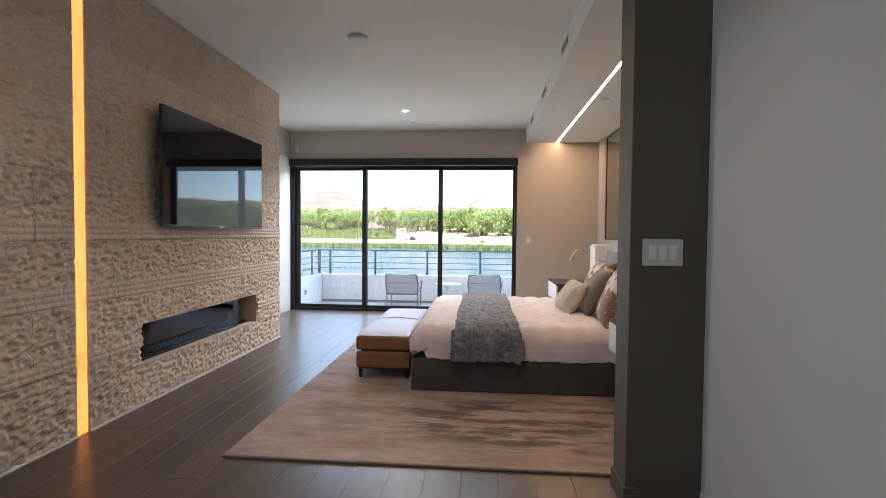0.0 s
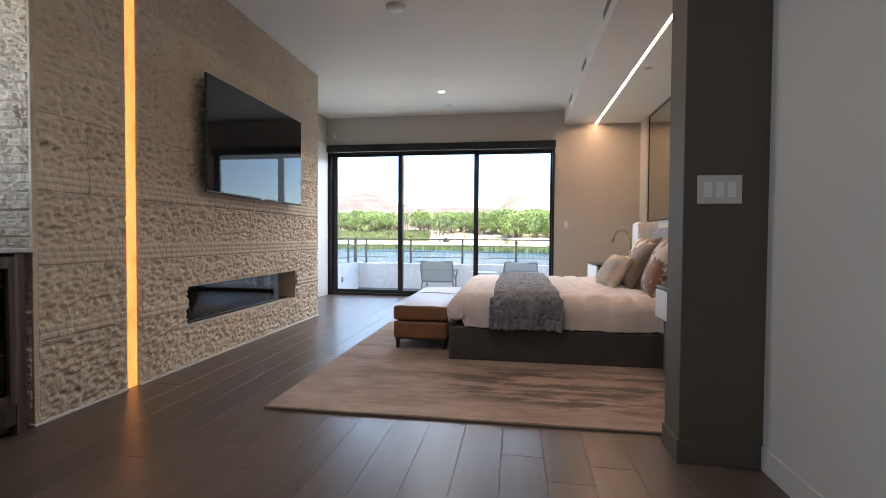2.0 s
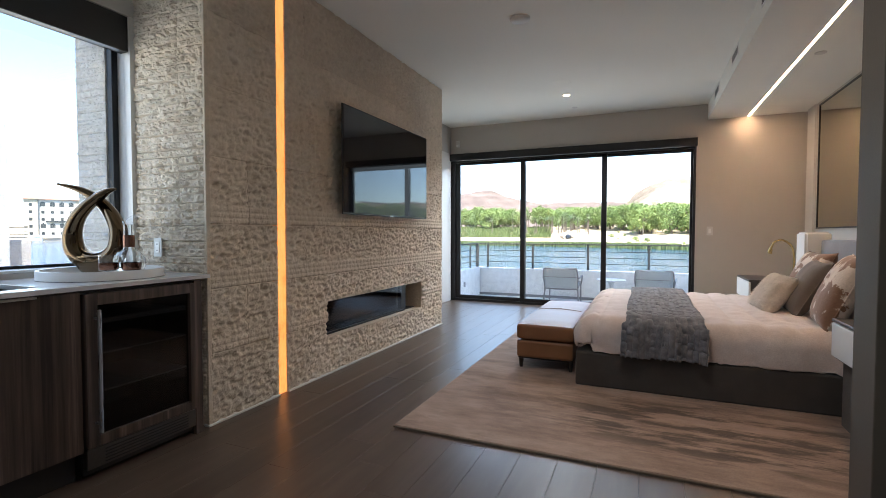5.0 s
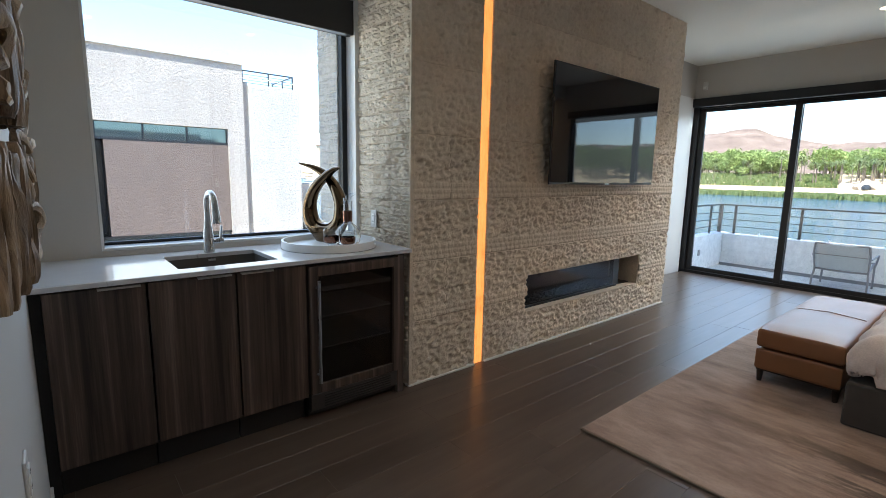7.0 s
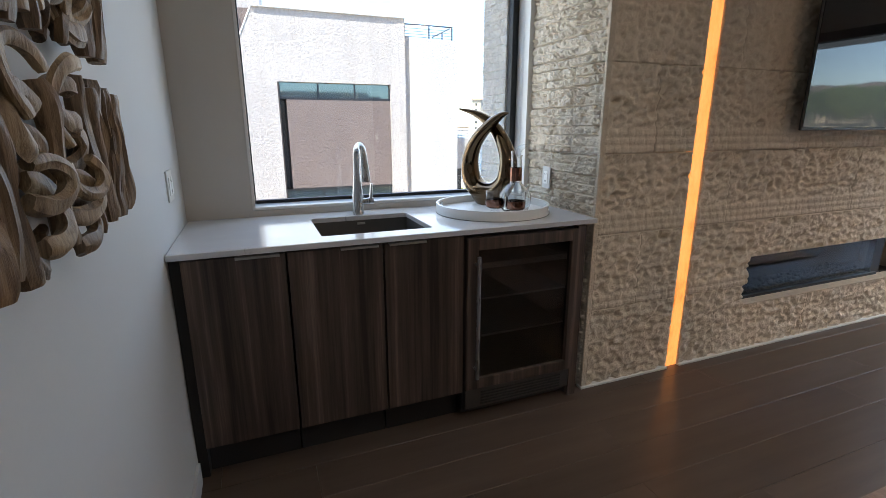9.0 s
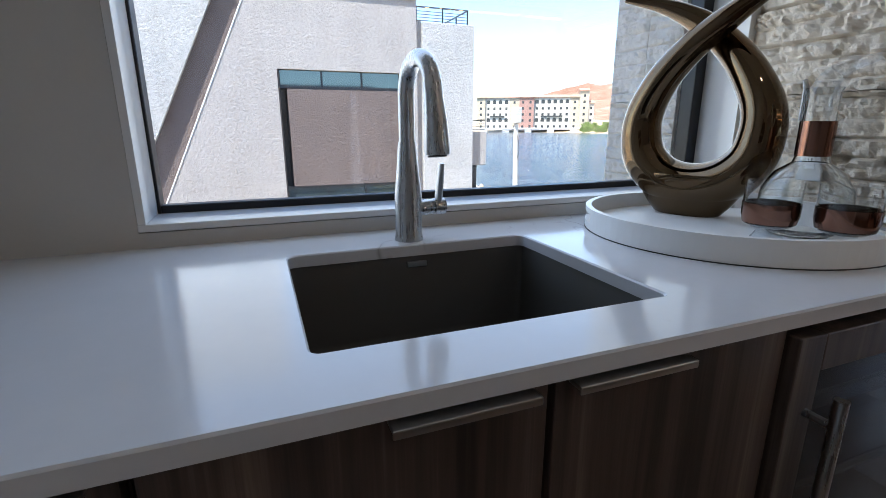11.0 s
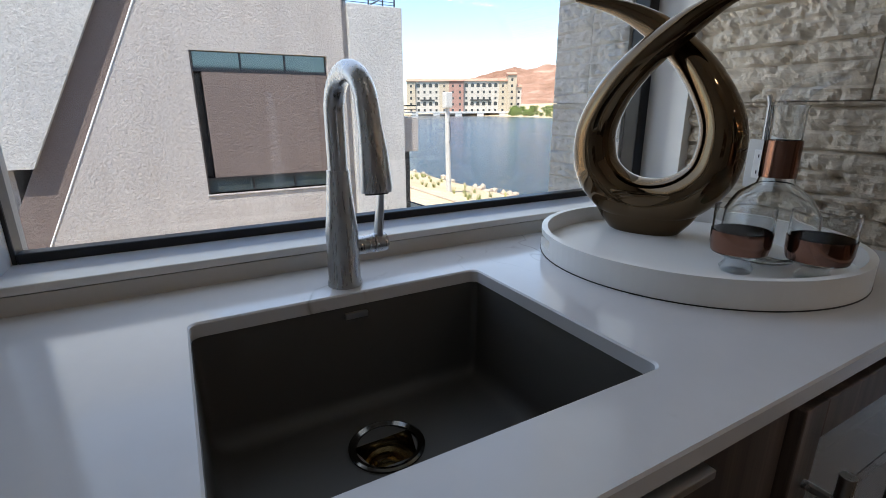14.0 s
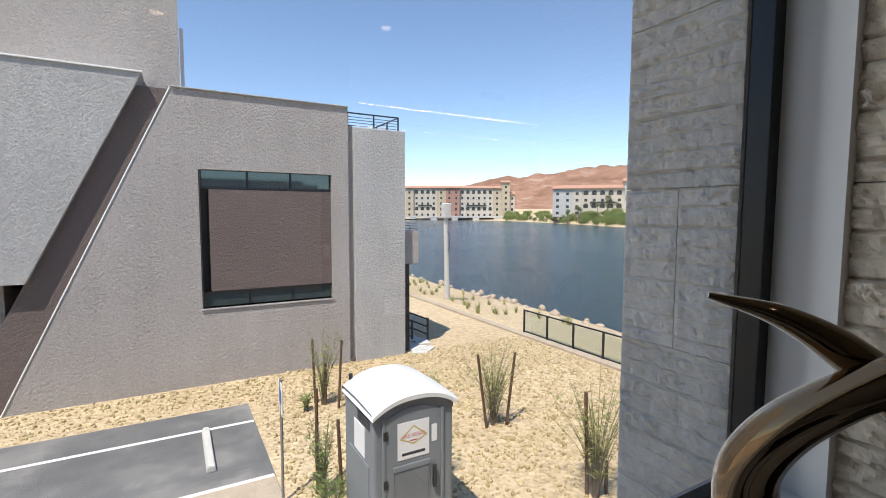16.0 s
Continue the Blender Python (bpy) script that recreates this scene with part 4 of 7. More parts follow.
# ---- rug, bench, bed ----
rug = thing("rug", (0, 0, 0.0), "abstract beige rug streaked with brown under the bed", "rug")
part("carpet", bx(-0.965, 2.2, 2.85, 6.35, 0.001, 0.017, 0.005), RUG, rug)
bm = bmesh.new()
for a in ((-0.97, -0.955, 2.845, 6.355), (2.19, 2.205, 2.845, 6.355), (-0.955, 2.19, 2.845, 2.86), (-0.955, 2.19, 6.34, 6.355)):
    box(bm, a[0], a[1], a[2], a[3], 0.0005, 0.0125, 0.003)
part("binding", bm, plain("rug_binding", (0.17, 0.135, 0.10), 0.9), rug, "darker bound edge")

bench = thing("bench", (-0.365, 4.30, 0.016), "cognac leather bench on short dark legs at the bed's foot", "bench")


def cushion_box(x0, x1, y0, y1, z0, z1, crown, soft, nx=20, ny=44):
    """An upholstered block with rolled edges and a crowned top."""
    bm = bmesh.new()
    box(bm, x0, x1, y0, y1, z0, z1)
    bmesh.ops.subdivide_edges(bm, edges=bm.edges, cuts=14, use_grid_fill=True)
    cx, cy, cz = (x0 + x1) / 2, (y0 + y1) / 2, (z0 + z1) / 2
    hx, hy, hz = (x1 - x0) / 2, (y1 - y0) / 2, (z1 - z0) / 2
    for v in bm.verts:
        p = Vector(((v.co.x - cx), (v.co.y - cy), (v.co.z - cz)))
        q = Vector((max(-hx + soft, min(hx - soft, p.x)), max(-hy + soft, min(hy - soft, p.y)), max(-hz + soft, min(hz - soft, p.z))))
        d = p - q
        if d.length > 1e-6:
            p = q + d.normalized() * min(d.length, soft)
        if p.z > 0:
            p.z += crown * max(0, 1 - (p.x / hx) ** 2) * max(0, 1 - (p.y / hy) ** 4) + 0.004 * (noise.noise(Vector((v.co.x * 5, v.co.y * 5, 3.0))))
        v.co = p + Vector((cx, cy, cz))
    return bm


part("base", cushion_box(-0.235, 0.235, 0.0, 1.52, 0.095, 0.245, 0.0, 0.022), LEATHER, bench, smooth=True)
top = part("seat", cushion_box(-0.24, 0.24, -0.005, 1.525, 0.245, 0.385, 0.018, 0.035), LEATHER, bench, "padded leather top", smooth=True)
bm = bmesh.new()
tube(bm, [(-0.235, 0.76, 0.36), (-0.2, 0.76, 0.392), (0, 0.76, 0.408), (0.2, 0.76, 0.392), (0.235, 0.76, 0.36)], 0.003, 6)
part("seam", bm, LEATHER, top, "stitched cross seam")
for sx in (-1, 1):
    for y in (0.06, 1.46):
        bm = bmesh.new()
        cyl(bm, sx * 0.205, y, 0.0, 0.10, 0.014, 0.024, 12)
        part("leg", bm, DARKWOOD, bench)
part("rail", bx(-0.225, 0.225, 0.03, 1.49, 0.082, 0.1, 0.004), DARKWOOD, bench, "dark wood underframe")

bed = thing("bed", (1.05, 5.08, 0.016), "low upholstered king bed with blush-white bedding", "bed")
# local: x -1.13 (foot) to 1.15 (head), y -1.05 to 1.05
part("base", bx(-1.13, 0.89, -1.03, 1.03, 0.0, 0.255, 0.014, 3), BEDBASE, bed, "dark brown upholstered platform")
part("mattress", cushion_box(-1.06, 0.88, -0.95, 0.95, 0.256, 0.42, 0.01, 0.06), WHITE, bed, smooth=True)


def duvet():
    n, m = 150, 150
    L, W = 1.93, 1.96
    drop = 0.20
    s = np.linspace(0, 1, n)
    t = np.linspace(-1, 1, m)
    S, T = np.meshgrid(s, t, indexing="ij")
    # arc length across: half top plus the drop at each side; the foot end drops too
    halfw, r = W / 2 + 0.03, 0.11
    across = T * (halfw + drop)
    a = np.abs(across)
    flat = halfw - r
    arc = r * math.pi / 2
    u = np.clip(a - flat, 0, None)
    ang = np.clip(u / r, 0, math.pi / 2)
    y = np.where(a < flat, a, flat + r * np.sin(ang))
    dz = np.where(a < flat, 0, -(r - r * np.cos(ang)) - np.clip(u - arc, 0, None))
    y = y * np.sign(across)
    along = S * (L + drop) - drop
    u2 = np.clip(r - along, 0, None)
    ang2 = np.clip(u2 / r, 0, math.pi / 2)
    x = np.where(along > r, along, r - r * np.sin(ang2))
    dz2 = np.where(along > r, 0, -(r - r * np.cos(ang2)) - np.clip(u2 - arc, 0, None))
    z = 0.498 + np.minimum(dz, dz2)
    z = np.where((dz < 0) & (dz2 < 0), 0.498 + np.maximum(-drop + 0.01, -np.sqrt(dz ** 2 + dz2 ** 2)), z)
    wr = fbm(S * 16, T * 10, 4) - 0.47
    fold = np.sin(S * 70 + 5 * fbm(S * 4, T * 3)) * (fbm(S * 3 + 9, T * 3 + 2) - 0.35)
    z = z + 0.018 * wr + 0.008 * fold * (np.abs(T) < 0.8)
    rows = ((S + 0.012 * (fbm(T * 3, S * 9) - 0.5)) * 12) % 1
    puff = np.abs(np.sin(rows * math.pi)) ** 0.55
    z = z + np.where(dz > -0.09, 0.013 * puff - 0.010, 0) + 0.014 * np.abs(fbm(S * 22 + 4 * T, T * 11, 4) - 0.47)
    y = y + 0.022 * np.sign(T) * np.where(np.abs(T) > 0.75, np.sin(S * 38 + 3 * wr) * 0.5 + wr, 0)
    x = x - np.where(along < r, 0.03 * np.sin(T * 22) * 0.5 + 0.03 * wr, 0)
    return grid_mesh("duvet", x - 1.12, y, np.maximum(z, 0.262), LINEN)


me = duvet()
ob = part("duvet", me, None, bed, "rumpled blush-white duvet")
md = ob.modifiers.new("thick", "SOLIDIFY")
md.thickness, md.offset = 0.02, -1.0

# knitted throw over the bed
n, m = 110, 260
S, T = np.meshgrid(np.linspace(0, 1, n), np.linspace(-1, 1, m), indexing="ij")
half, r, hang = 1.045, 0.12, 0.275
a = np.abs(T) * (half - r + r * math.pi / 2 + hang - 0.12)
flat = half - r
u = np.clip(a - flat, 0, None)
ang = np.clip(u / r, 0, math.pi / 2)
y = np.sign(T) * np.where(a < flat, a, flat + r * np.sin(ang))
dz = np.where(a < flat, 0, -(r - r * np.cos(ang)) - np.clip(u - r * math.pi / 2, 0, None))
x = S * 0.50 + 0.006 * np.sin(T * 7) + np.where(dz < -0.05, (S - 0.5) * 0.04, 0) + 0.008 * (fbm(T * 9, S * 2) - 0.5)
tuft = 0.006 * fbm(S * 26, T * 60, 3) + 0.012 * np.abs(np.sin(S * 44 + 1.5 * fbm(S * 6, T * 14))) * (vnoise(T * 46, np.floor(S * 14) * 3.1) > 0.38)
z = 0.527 + dz + tuft + 0.012 * (fbm(S * 5, T * 9) - 0.5)
y = y + np.sign(T) * np.where(dz < -0.03, 0.02 + tuft + 0.02 * np.sin(S * 14), 0)
throw = thing("throw_blanket", (0.27, 5.08, 0.016), "blue-grey knitted throw draped across the bed", "blanket")
ob = part("cloth", grid_mesh("cloth", x, y, z, THROW), None, throw)
md = ob.modifiers.new("thick", "SOLIDIFY")
md.thickness, md.offset = 0.014, -1.0


def pillow(name, label, mat, at, w, h, d, rx, ry, rz, flange=0.0, fur=0.0):
    """A stuffed cushion: width w (y), height h (z), thickness d (x), corners pulled out."""
    n = 34
    S, T = np.meshgrid(np.linspace(-1, 1, n), np.linspace(-1, 1, n), indexing="ij")
    e = np.clip((1 - np.abs(S) ** 3.2) * (1 - np.abs(T) ** 3.2), 0, 1) ** 0.5
    pull = 1 - 0.07 * (1 - S ** 2) * np.abs(T) ** 3 - 0.0
    pull2 = 1 - 0.07 * (1 - T ** 2) * np.abs(S) ** 3
    yy, zz = S * w / 2 * pull2, T * h / 2 * pull
    wob = 0.10 * (fbm(S * 3 + at[0] * 9, T * 3 + at[1] * 5) - 0.5)
    hair = fur * fbm(S * 22, T * 22, 3)
    xx = d / 2 * e * (1 + wob) + hair * (e > 0.05)
    ob = thing(name, at, label, "cushion", "cushions on the bed")
    ob.matrix_basis = pose(*at, rx, ry, rz)
    bm = bmesh.new()
    fr = [[bm.verts.new((-xx[i, j], yy[i, j], zz[i, j] + h / 2)) for j in range(n)] for i in range(n)]
    bk = [[fr[i][j] if i in (0, n - 1) or j in (0, n - 1) else bm.verts.new((xx[i, j], yy[i, j], zz[i, j] + h / 2)) for j in range(n)] for i in range(n)]
    for i in range(n - 1):
        for j in range(n - 1):
            bm.faces.new((fr[i][j], fr[i][j + 1], fr[i + 1][j + 1], fr[i + 1][j]))
            bm.faces.new((bk[i][j], bk[i + 1][j], bk[i + 1][j + 1], bk[i][j + 1]))
    part("cover", bm, mat, ob, smooth=True)
    if fur:
        bm = bmesh.new()
        for k in range(2600):
            i, j = random.randrange(2, n - 2), random.randrange(2, n - 2)
            b = Vector((-xx[i, j], yy[i, j], zz[i, j] + h / 2)) + Vector((0, random.uniform(-.012, .012), random.uniform(-.012, .012)))
            tip = b + Vector((-0.014, random.uniform(-.02, .02), random.uniform(-0.03, 0.005)))
            s = Vector((0, 0.0022, 0.0006))
            bm.faces.new((bm.verts.new(b - s), bm.verts.new(b + s), bm.verts.new(tip)))
        part("fur", bm, mat, ob, kind="stuff")
    else:
        loop = [(0, *p) for p in [(yy[i, 0], zz[i, 0] + h / 2) for i in range(n)] + [(yy[-1, j], zz[-1, j] + h / 2) for j in range(n)] + [(yy[i, -1], zz[i, -1] + h / 2) for i in range(n - 1, -1, -1)] + [(yy[0, j], zz[0, j] + h / 2) for j in range(n - 1, -1, -1)]]
        bm = bmesh.new()
        tube(bm, loop, 0.0045, 6, up=(1, 0, 0))
        part("piping", bm, mat, ob)
    return ob


pillow("cushion", "rust and cream patterned square cushion", PATTERN, (1.50, 4.43, 0.515), 0.56, 0.54, 0.19, 0, 24, -8)
pillow("cushion", "rust and cream patterned square cushion", PATTERN, (1.63, 5.58, 0.515), 0.54, 0.52, 0.18, 0, 24, 6)
pillow("cushion", "dark taupe square cushion", TAUPE, (1.45, 4.98, 0.515), 0.54, 0.48, 0.17, 0, 28, -4)
pillow("cushion", "shaggy cream fur cushion", FUR, (1.26, 5.06, 0.515), 0.48, 0.36, 0.16, 0, 34, 3, fur=0.012)
pillow("cushion", "blush linen sleeping pillow against the headboard", LINEN, (1.72, 4.62, 0.50), 0.66, 0.42, 0.16, 0, 16, 0)
pillow("cushion", "blush linen sleeping pillow against the headboard", LINEN, (1.74, 5.50, 0.50), 0.66, 0.42, 0.16, 0, 16, 0)

head = thing("headboard", (1.95, 5.08, 0.0), "grey upholstered headboard with white side wings", "headboard")
part("panel", cushion_box(0.0, 0.09, -1.02, 1.02, 0.02, 1.10, 0, 0.03), HEADB, head, "grey cloth panel", smooth=True)
for s in (-1, 1):
    bm = bmesh.new()
    pts = [(-0.12, 0.78), (-0.12, 1.17), (0.095, 1.17), (0.095, 0.40), (0.0, 0.40), (-0.02, 0.74)]
    f = [bm.verts.new((x, s * 1.0, z)) for x, z in pts]
    b = [bm.verts.new((x, s * 1.30, z)) for x, z in pts]
    bm.faces.new(f)
    bm.faces.new(b[::-1])
    for i in range(len(pts)):
        bm.faces.new((f[i], f[i - 1], b[i - 1], b[i]))
    bmesh.ops.recalc_face_normals(bm, faces=bm.faces)
    bmesh.ops.bevel(bm, geom=bm.edges[:], offset=0.02, segments=3, affect="EDGES")
    part("wing", bm, WHITE, head, "white leather wing", smooth=True)

for yc, near in ((3.58, True), (6.80, False)):
    ns = thing("nightstand", (1.80, yc, 0.0), "dark nightstand with a pale drawer front beside the bed", "nightstand", "bedside nightstands")
    part("top", bx(-0.37, 0.36, -0.36, 0.36, 0.63, 0.65, 0.004), DARKWOOD, ns, "dark wood top")
    bm = bmesh.new()
    box(bm, -0.35, 0.36, -0.36, -0.34, 0.41, 0.63)
    box(bm, -0.35, 0.36, 0.34, 0.36, 0.41, 0.63)
    box(bm, -0.35, 0.36, -0.34, 0.34, 0.41, 0.43)
    box(bm, 0.34, 0.36, -0.34, 0.34, 0.43, 0.63)
    part("body", bm, DARKWOOD, ns)
    part("drawer", bx(-0.372, -0.35, -0.355, 0.355, 0.425, 0.625, 0.006), WHITE, ns, "pale drawer front")
    part("plinth", bx(-0.32, 0.36, -0.33, 0.33, 0.0, 0.41, 0.004), BEDBASE, ns, "recessed dark plinth")

lamp = thing("table_lamp", (1.90, 6.75, 0.65), "arched brass lamp on the far nightstand", "lamp")
bm = bmesh.new()
cyl(bm, 0, 0, 0, 0.012, 0.075, 0.072, 32)
part("base", bm, BRASS, lamp, smooth=True)
bm = bmesh.new()
tube(bm, [(0, 0, 0.01)] + spline([(0, 0, 0.02), (0.005, 0, 0.22), (-0.02, 0, 0.36), (-0.10, 0, 0.43), (-0.18, 0, 0.41), (-0.215, 0, 0.33)], 8), 0.011, 10, up=(0, 1, 0))
part("arm", bm, BRASS, lamp, smooth=True)
bm = bmesh.new()
tube(bm, [(-0.213, 0, 0.335), (-0.225, 0, 0.28)], [0.018, 0.024], 16, up=(0, 1, 0))
part("shade", bm, BRASS, lamp, "small brass head", smooth=True)

# tinted wall mirror over the headboard
mir = thing("wall_mirror", (RW, 5.3, 1.22), "large bronze-tinted wall mirror with a thin dark frame", "mirror")
part("mirror_glass", bx(-0.012, -0.002, -2.1, 2.1, 0.01, 1.46), MIRROR, mir)
for a in ((-2.115, 2.115, 1.46, 1.475), (-2.115, 2.115, -0.005, 0.01), (2.1, 2.115, 0.01, 1.46), (-2.115, -2.1, 0.01, 1.46)):
    part("frame_bar", bx(-0.02, -0.001, *a), BLACK_METAL, mir)
bm = bx(RW - 0.02, RW - 0.001, 7.55, 7.84, 0.0, 2.735, 0.002)
solid("trim", bm, LINER, "white vertical trim beside the mirror", "trim")

# ---- television ----
tv = thing("television", (SX, 4.45, 1.31), "large black flat television hung on the stone wall", "television")
part("body", bx(0.078, 0.092, -0.80, 0.80, 0.0, 0.905, 0.004), BLACK, tv)
part("electronics_box", bx(0.035, 0.078, -0.62, 0.62, 0.05, 0.62, 0.012), BLACK, tv)
part("screen", bx(0.092, 0.0945, -0.79, 0.79, 0.016, 0.895), SCREEN, tv, "glossy dark screen")
part("maker_plate", bx(0.0945, 0.0965, -0.03, 0.03, -0.001, 0.012), STEEL, tv)
part("wall_bracket", bx(-0.02, 0.046, -0.25, 0.25, 0.25, 0.65), BLACK, tv)

# ---- bar: cabinets, counter, sink, tap ----
CF = -1.955
for i, (y0, y1, h0, h1) in enumerate(((0.66, 1.005, 0.835, 0.985), (1.012, 1.372, 1.205, 1.352), (1.379, 1.725, 1.395, 1.55))):
    cab = thing("bar_cabinet", (CF, y0, 0.0), "dark striped veneer base cabinet under the bar counter", "cabinet", "bar base cabinets")
    w = y1 - y0
    bm = bmesh.new()
    box(bm, -0.60, -0.02, 0.0, 0.018, 0.14, 0.66)
    box(bm, -0.60, -0.02, w - 0.018, w, 0.14, 0.66)
    box(bm, -0.60, -0.02, 0.018, w - 0.018, 0.14, 0.158)
    box(bm, -0.60, -0.59, 0.018, w - 0.018, 0.158, 0.66)
    box(bm, -0.05, -0.02, 0.0, w, 0.80, 0.885)
    box(bm, -0.60, -0.53, 0.0, w, 0.66, 0.885)
    part("body", bm, VENEER, cab)
    d = part("door", bx(-0.018, 0.002, 0.001, w - 0.001, 0.145, 0.884, 0.0015), VENEER, cab)
    bm = bmesh.new()
    box(bm, 0.0, 0.023, h0 - y0, h1 - y0, 0.881, 0.886, 0.001)
    box(bm, 0.020, 0.023, h0 - y0, h1 - y0, 0.877, 0.884, 0.001)
    part("handle", bm, SATIN, d, "slim brushed-steel edge pull")
    part("kick", bx(-0.56, -0.07, 0.0, w, 0.0, 0.14), BLACK, cab, "recessed dark toe kick")
filler = solid("cabinet_filler", bx(CF - 0.6, CF - 0.03, 0.621, 0.658, 0.0, 0.885), BLACK, "black filler strip between cabinet and wall", "cabinet", kind="")

fr = thing("wine_fridge", (CF, 1.735, 0.0), "built-in under-counter drinks fridge with dark glass door", "fridge")
W = 0.60
bm = bmesh.new()
box(bm, -0.58, -0.03, 0.0, 0.012, 0.02, 0.88)
box(bm, -0.58, -0.03, W - 0.012, W, 0.02, 0.88)
box(bm, -0.58, -0.03, 0.012, W - 0.012, 0.86, 0.88)
box(bm, -0.58, -0.03, 0.012, W - 0.012, 0.02, 0.15)
box(bm, -0.58, -0.56, 0.012, W - 0.012, 0.15, 0.86)
part("body", bm, BLACK, fr)
d = part("door", bx(-0.028, 0.012, 0.004, 0.056, 0.155, 0.872, 0.002), VENEER, fr, "dark veneer door stile")
part("door_stile", bx(-0.028, 0.012, W - 0.062, W - 0.03, 0.155, 0.872, 0.002), VENEER, d)
part("door_rail", bx(-0.028, 0.012, 0.056, W - 0.062, 0.818, 0.872, 0.002), VENEER, d)
part("door_rail", bx(-0.028, 0.012, 0.056, W - 0.062, 0.155, 0.205, 0.002), VENEER, d)
part("glass", bx(-0.012, -0.006, 0.054, W - 0.060, 0.20, 0.822), SMOKED, d, "smoked door glass")
bm = bmesh.new()
tube(bm, [(0.05, 0.04, 0.23), (0.05, 0.04, 0.80)], 0.0085, 12)
for z in (0.27, 0.76):
    tube(bm, [(0.008, 0.04, z), (0.05, 0.04, z)], 0.006, 8)
part("handle", bm, STEEL, d, "vertical steel bar handle", smooth=True)
for z in (0.40, 0.58, 0.735):
    bm = bmesh.new()
    box(bm, -0.07, -0.031, 0.03, W - 0.05, z - (0.012 if z > 0.7 else 0.003), z + (0.012 if z > 0.7 else 0.003))
    box(bm, -0.5, -0.07, 0.03, W - 0.05, z - 0.004, z - 0.001)
    sh = part("shelf", bm, GREY_PLASTIC, fr, "dark shelf")
    part("shelf_trim", bx(-0.030, -0.022, 0.03, W - 0.05, z - (0.012 if z > 0.7 else 0.003), z + (0.012 if z > 0.7 else 0.003)), WHITE_PLASTIC, sh, "pale shelf edge")
part("side_panel", bx(-0.58, 0.004, W - 0.026, W + 0.02, 0.0, 0.884, 0.001), VENEER, fr)
gr = part("grille", bx(-0.03, 0.004, 0.002, W - 0.03, 0.055, 0.15, 0.002), plain("dark_steel", (0.10, 0.095, 0.09), 0.35, 0.8), fr, "vented steel toe grille")
for k in range(5):
    part("slat", bx(0.004, 0.008, 0.08, W - 0.08, 0.068 + k * 0.015, 0.074 + k * 0.015), BLACK, gr)

# counter with the sink cut out of it
SX0, SX1, SY0, SY1 = -2.432, -2.044, 1.152, 1.618
ct = thing("bar_counter", (0, 0, 0.892), "white quartz bar counter with faint grey veins", "counter")


def slab_with_cutout(x0, x1, y0, y1, hx0, hx1, hy0, hy1, rad, z0, z1):
    """A slab with a round-cornered cut-out, eased along its upper edges."""
    bm = bmesh.new()
    inner, outer = [], []
    for sx, sy, a0 in ((1, 1, 0), (-1, 1, 90), (-1, -1, 180), (1, -1, 270)):
        ex, ey = (hx1 if sx > 0 else hx0), (hy1 if sy > 0 else hy0)
        ox, oy = (x1 if sx > 0 else x0), (y1 if sy > 0 else y0)
        for k in range(9):
            a = radians(a0 + 90 * k / 8)
            px, py = ex - sx * rad + rad * math.cos(a), ey - sy * rad + rad * math.sin(a)
            inner.append((px, py))
            first = k < 4
            if k == 4:
                outer.append((ox, oy))
            elif first == (sx * sy > 0):
                outer.append((ox, py))
            else:
                outer.append((px, oy))
    def loop(pts, z, grow=0.0):
        cx, cy = (hx0 + hx1) / 2, (hy0 + hy1) / 2
        return [bm.verts.new((x + grow * (1 if x > cx else -1), y + grow * (1 if y > cy else -1), z)) for x, y in pts]
    e = 0.0025
    loops = [loop(inner, z0), loop(inner, z1 - e), loop(inner, z1, e), loop(outer, z1, -e), loop(outer, z1 - e), loop(outer, z0)]
    for p, q in zip(loops, loops[1:] + loops[:1]):
        for i in range(len(p)):
            j = (i + 1) % len(p)
            bm.faces.new((p[i], p[j], q[j], q[i]))
    bmesh.ops.recalc_face_normals(bm, faces=bm.faces)
    return bm


bm = slab_with_cutout(-2.588, -1.941, 0.622, 2.405, SX0, SX1, SY0, SY1, 0.014, 0.0, 0.022)
part("slab", bm, QUARTZ, ct)
sink = thing("bar_sink", (0, 0, 0.891), "dark graphite undermount bar sink", "sink")


DX, DY = -2.318, 1.388


def basin(x0, x1, y0, y1, zt, zb, r, inset):
    bm = bmesh.new()
    def ring(e, z, rr):
        out = []
        for cx, cy, a0 in ((x1 - e - rr, y1 - e - rr, 0), (x0 + e + rr, y1 - e - rr, 90), (x0 + e + rr, y0 + e + rr, 180), (x1 - e - rr, y0 + e + rr, 270)):
            for k in range(7):
                a = radians(a0 + 15 * k)
                out.append(bm.verts.new((cx + rr * math.cos(a), cy + rr * math.sin(a), z)))
        return out
    rings = [ring(-0.03, zt, r + 0.03), ring(0, zt, r), ring(0.003, zt - 0.01, r)]
    rings += [ring(0.004, zb + 0.03, r)]
    for k in range(1, 6):
        a = math.pi / 2 * k / 5
        rings.append(ring(0.004 + 0.03 * (1 - math.cos(a)), zb + 0.03 * (1 - math.sin(a)), r))
    hole = []
    for v in rings[-1]:
        a = math.atan2(v.co.y - DY, v.co.x - DX)
        hole.append(bm.verts.new((DX + 0.05 * math.cos(a), DY + 0.05 * math.sin(a), zb - 0.003)))
    rings.append(hole)
    for a, b in zip(rings, rings[1:]):
        for k in range(len(a)):
            j = (k + 1) % len(a)
            bm.faces.new((a[k], a[j], b[j], b[k]))
    bmesh.ops.recalc_face_normals(bm, faces=bm.faces)
    bmesh.ops.reverse_faces(bm, faces=bm.faces)
    return bm


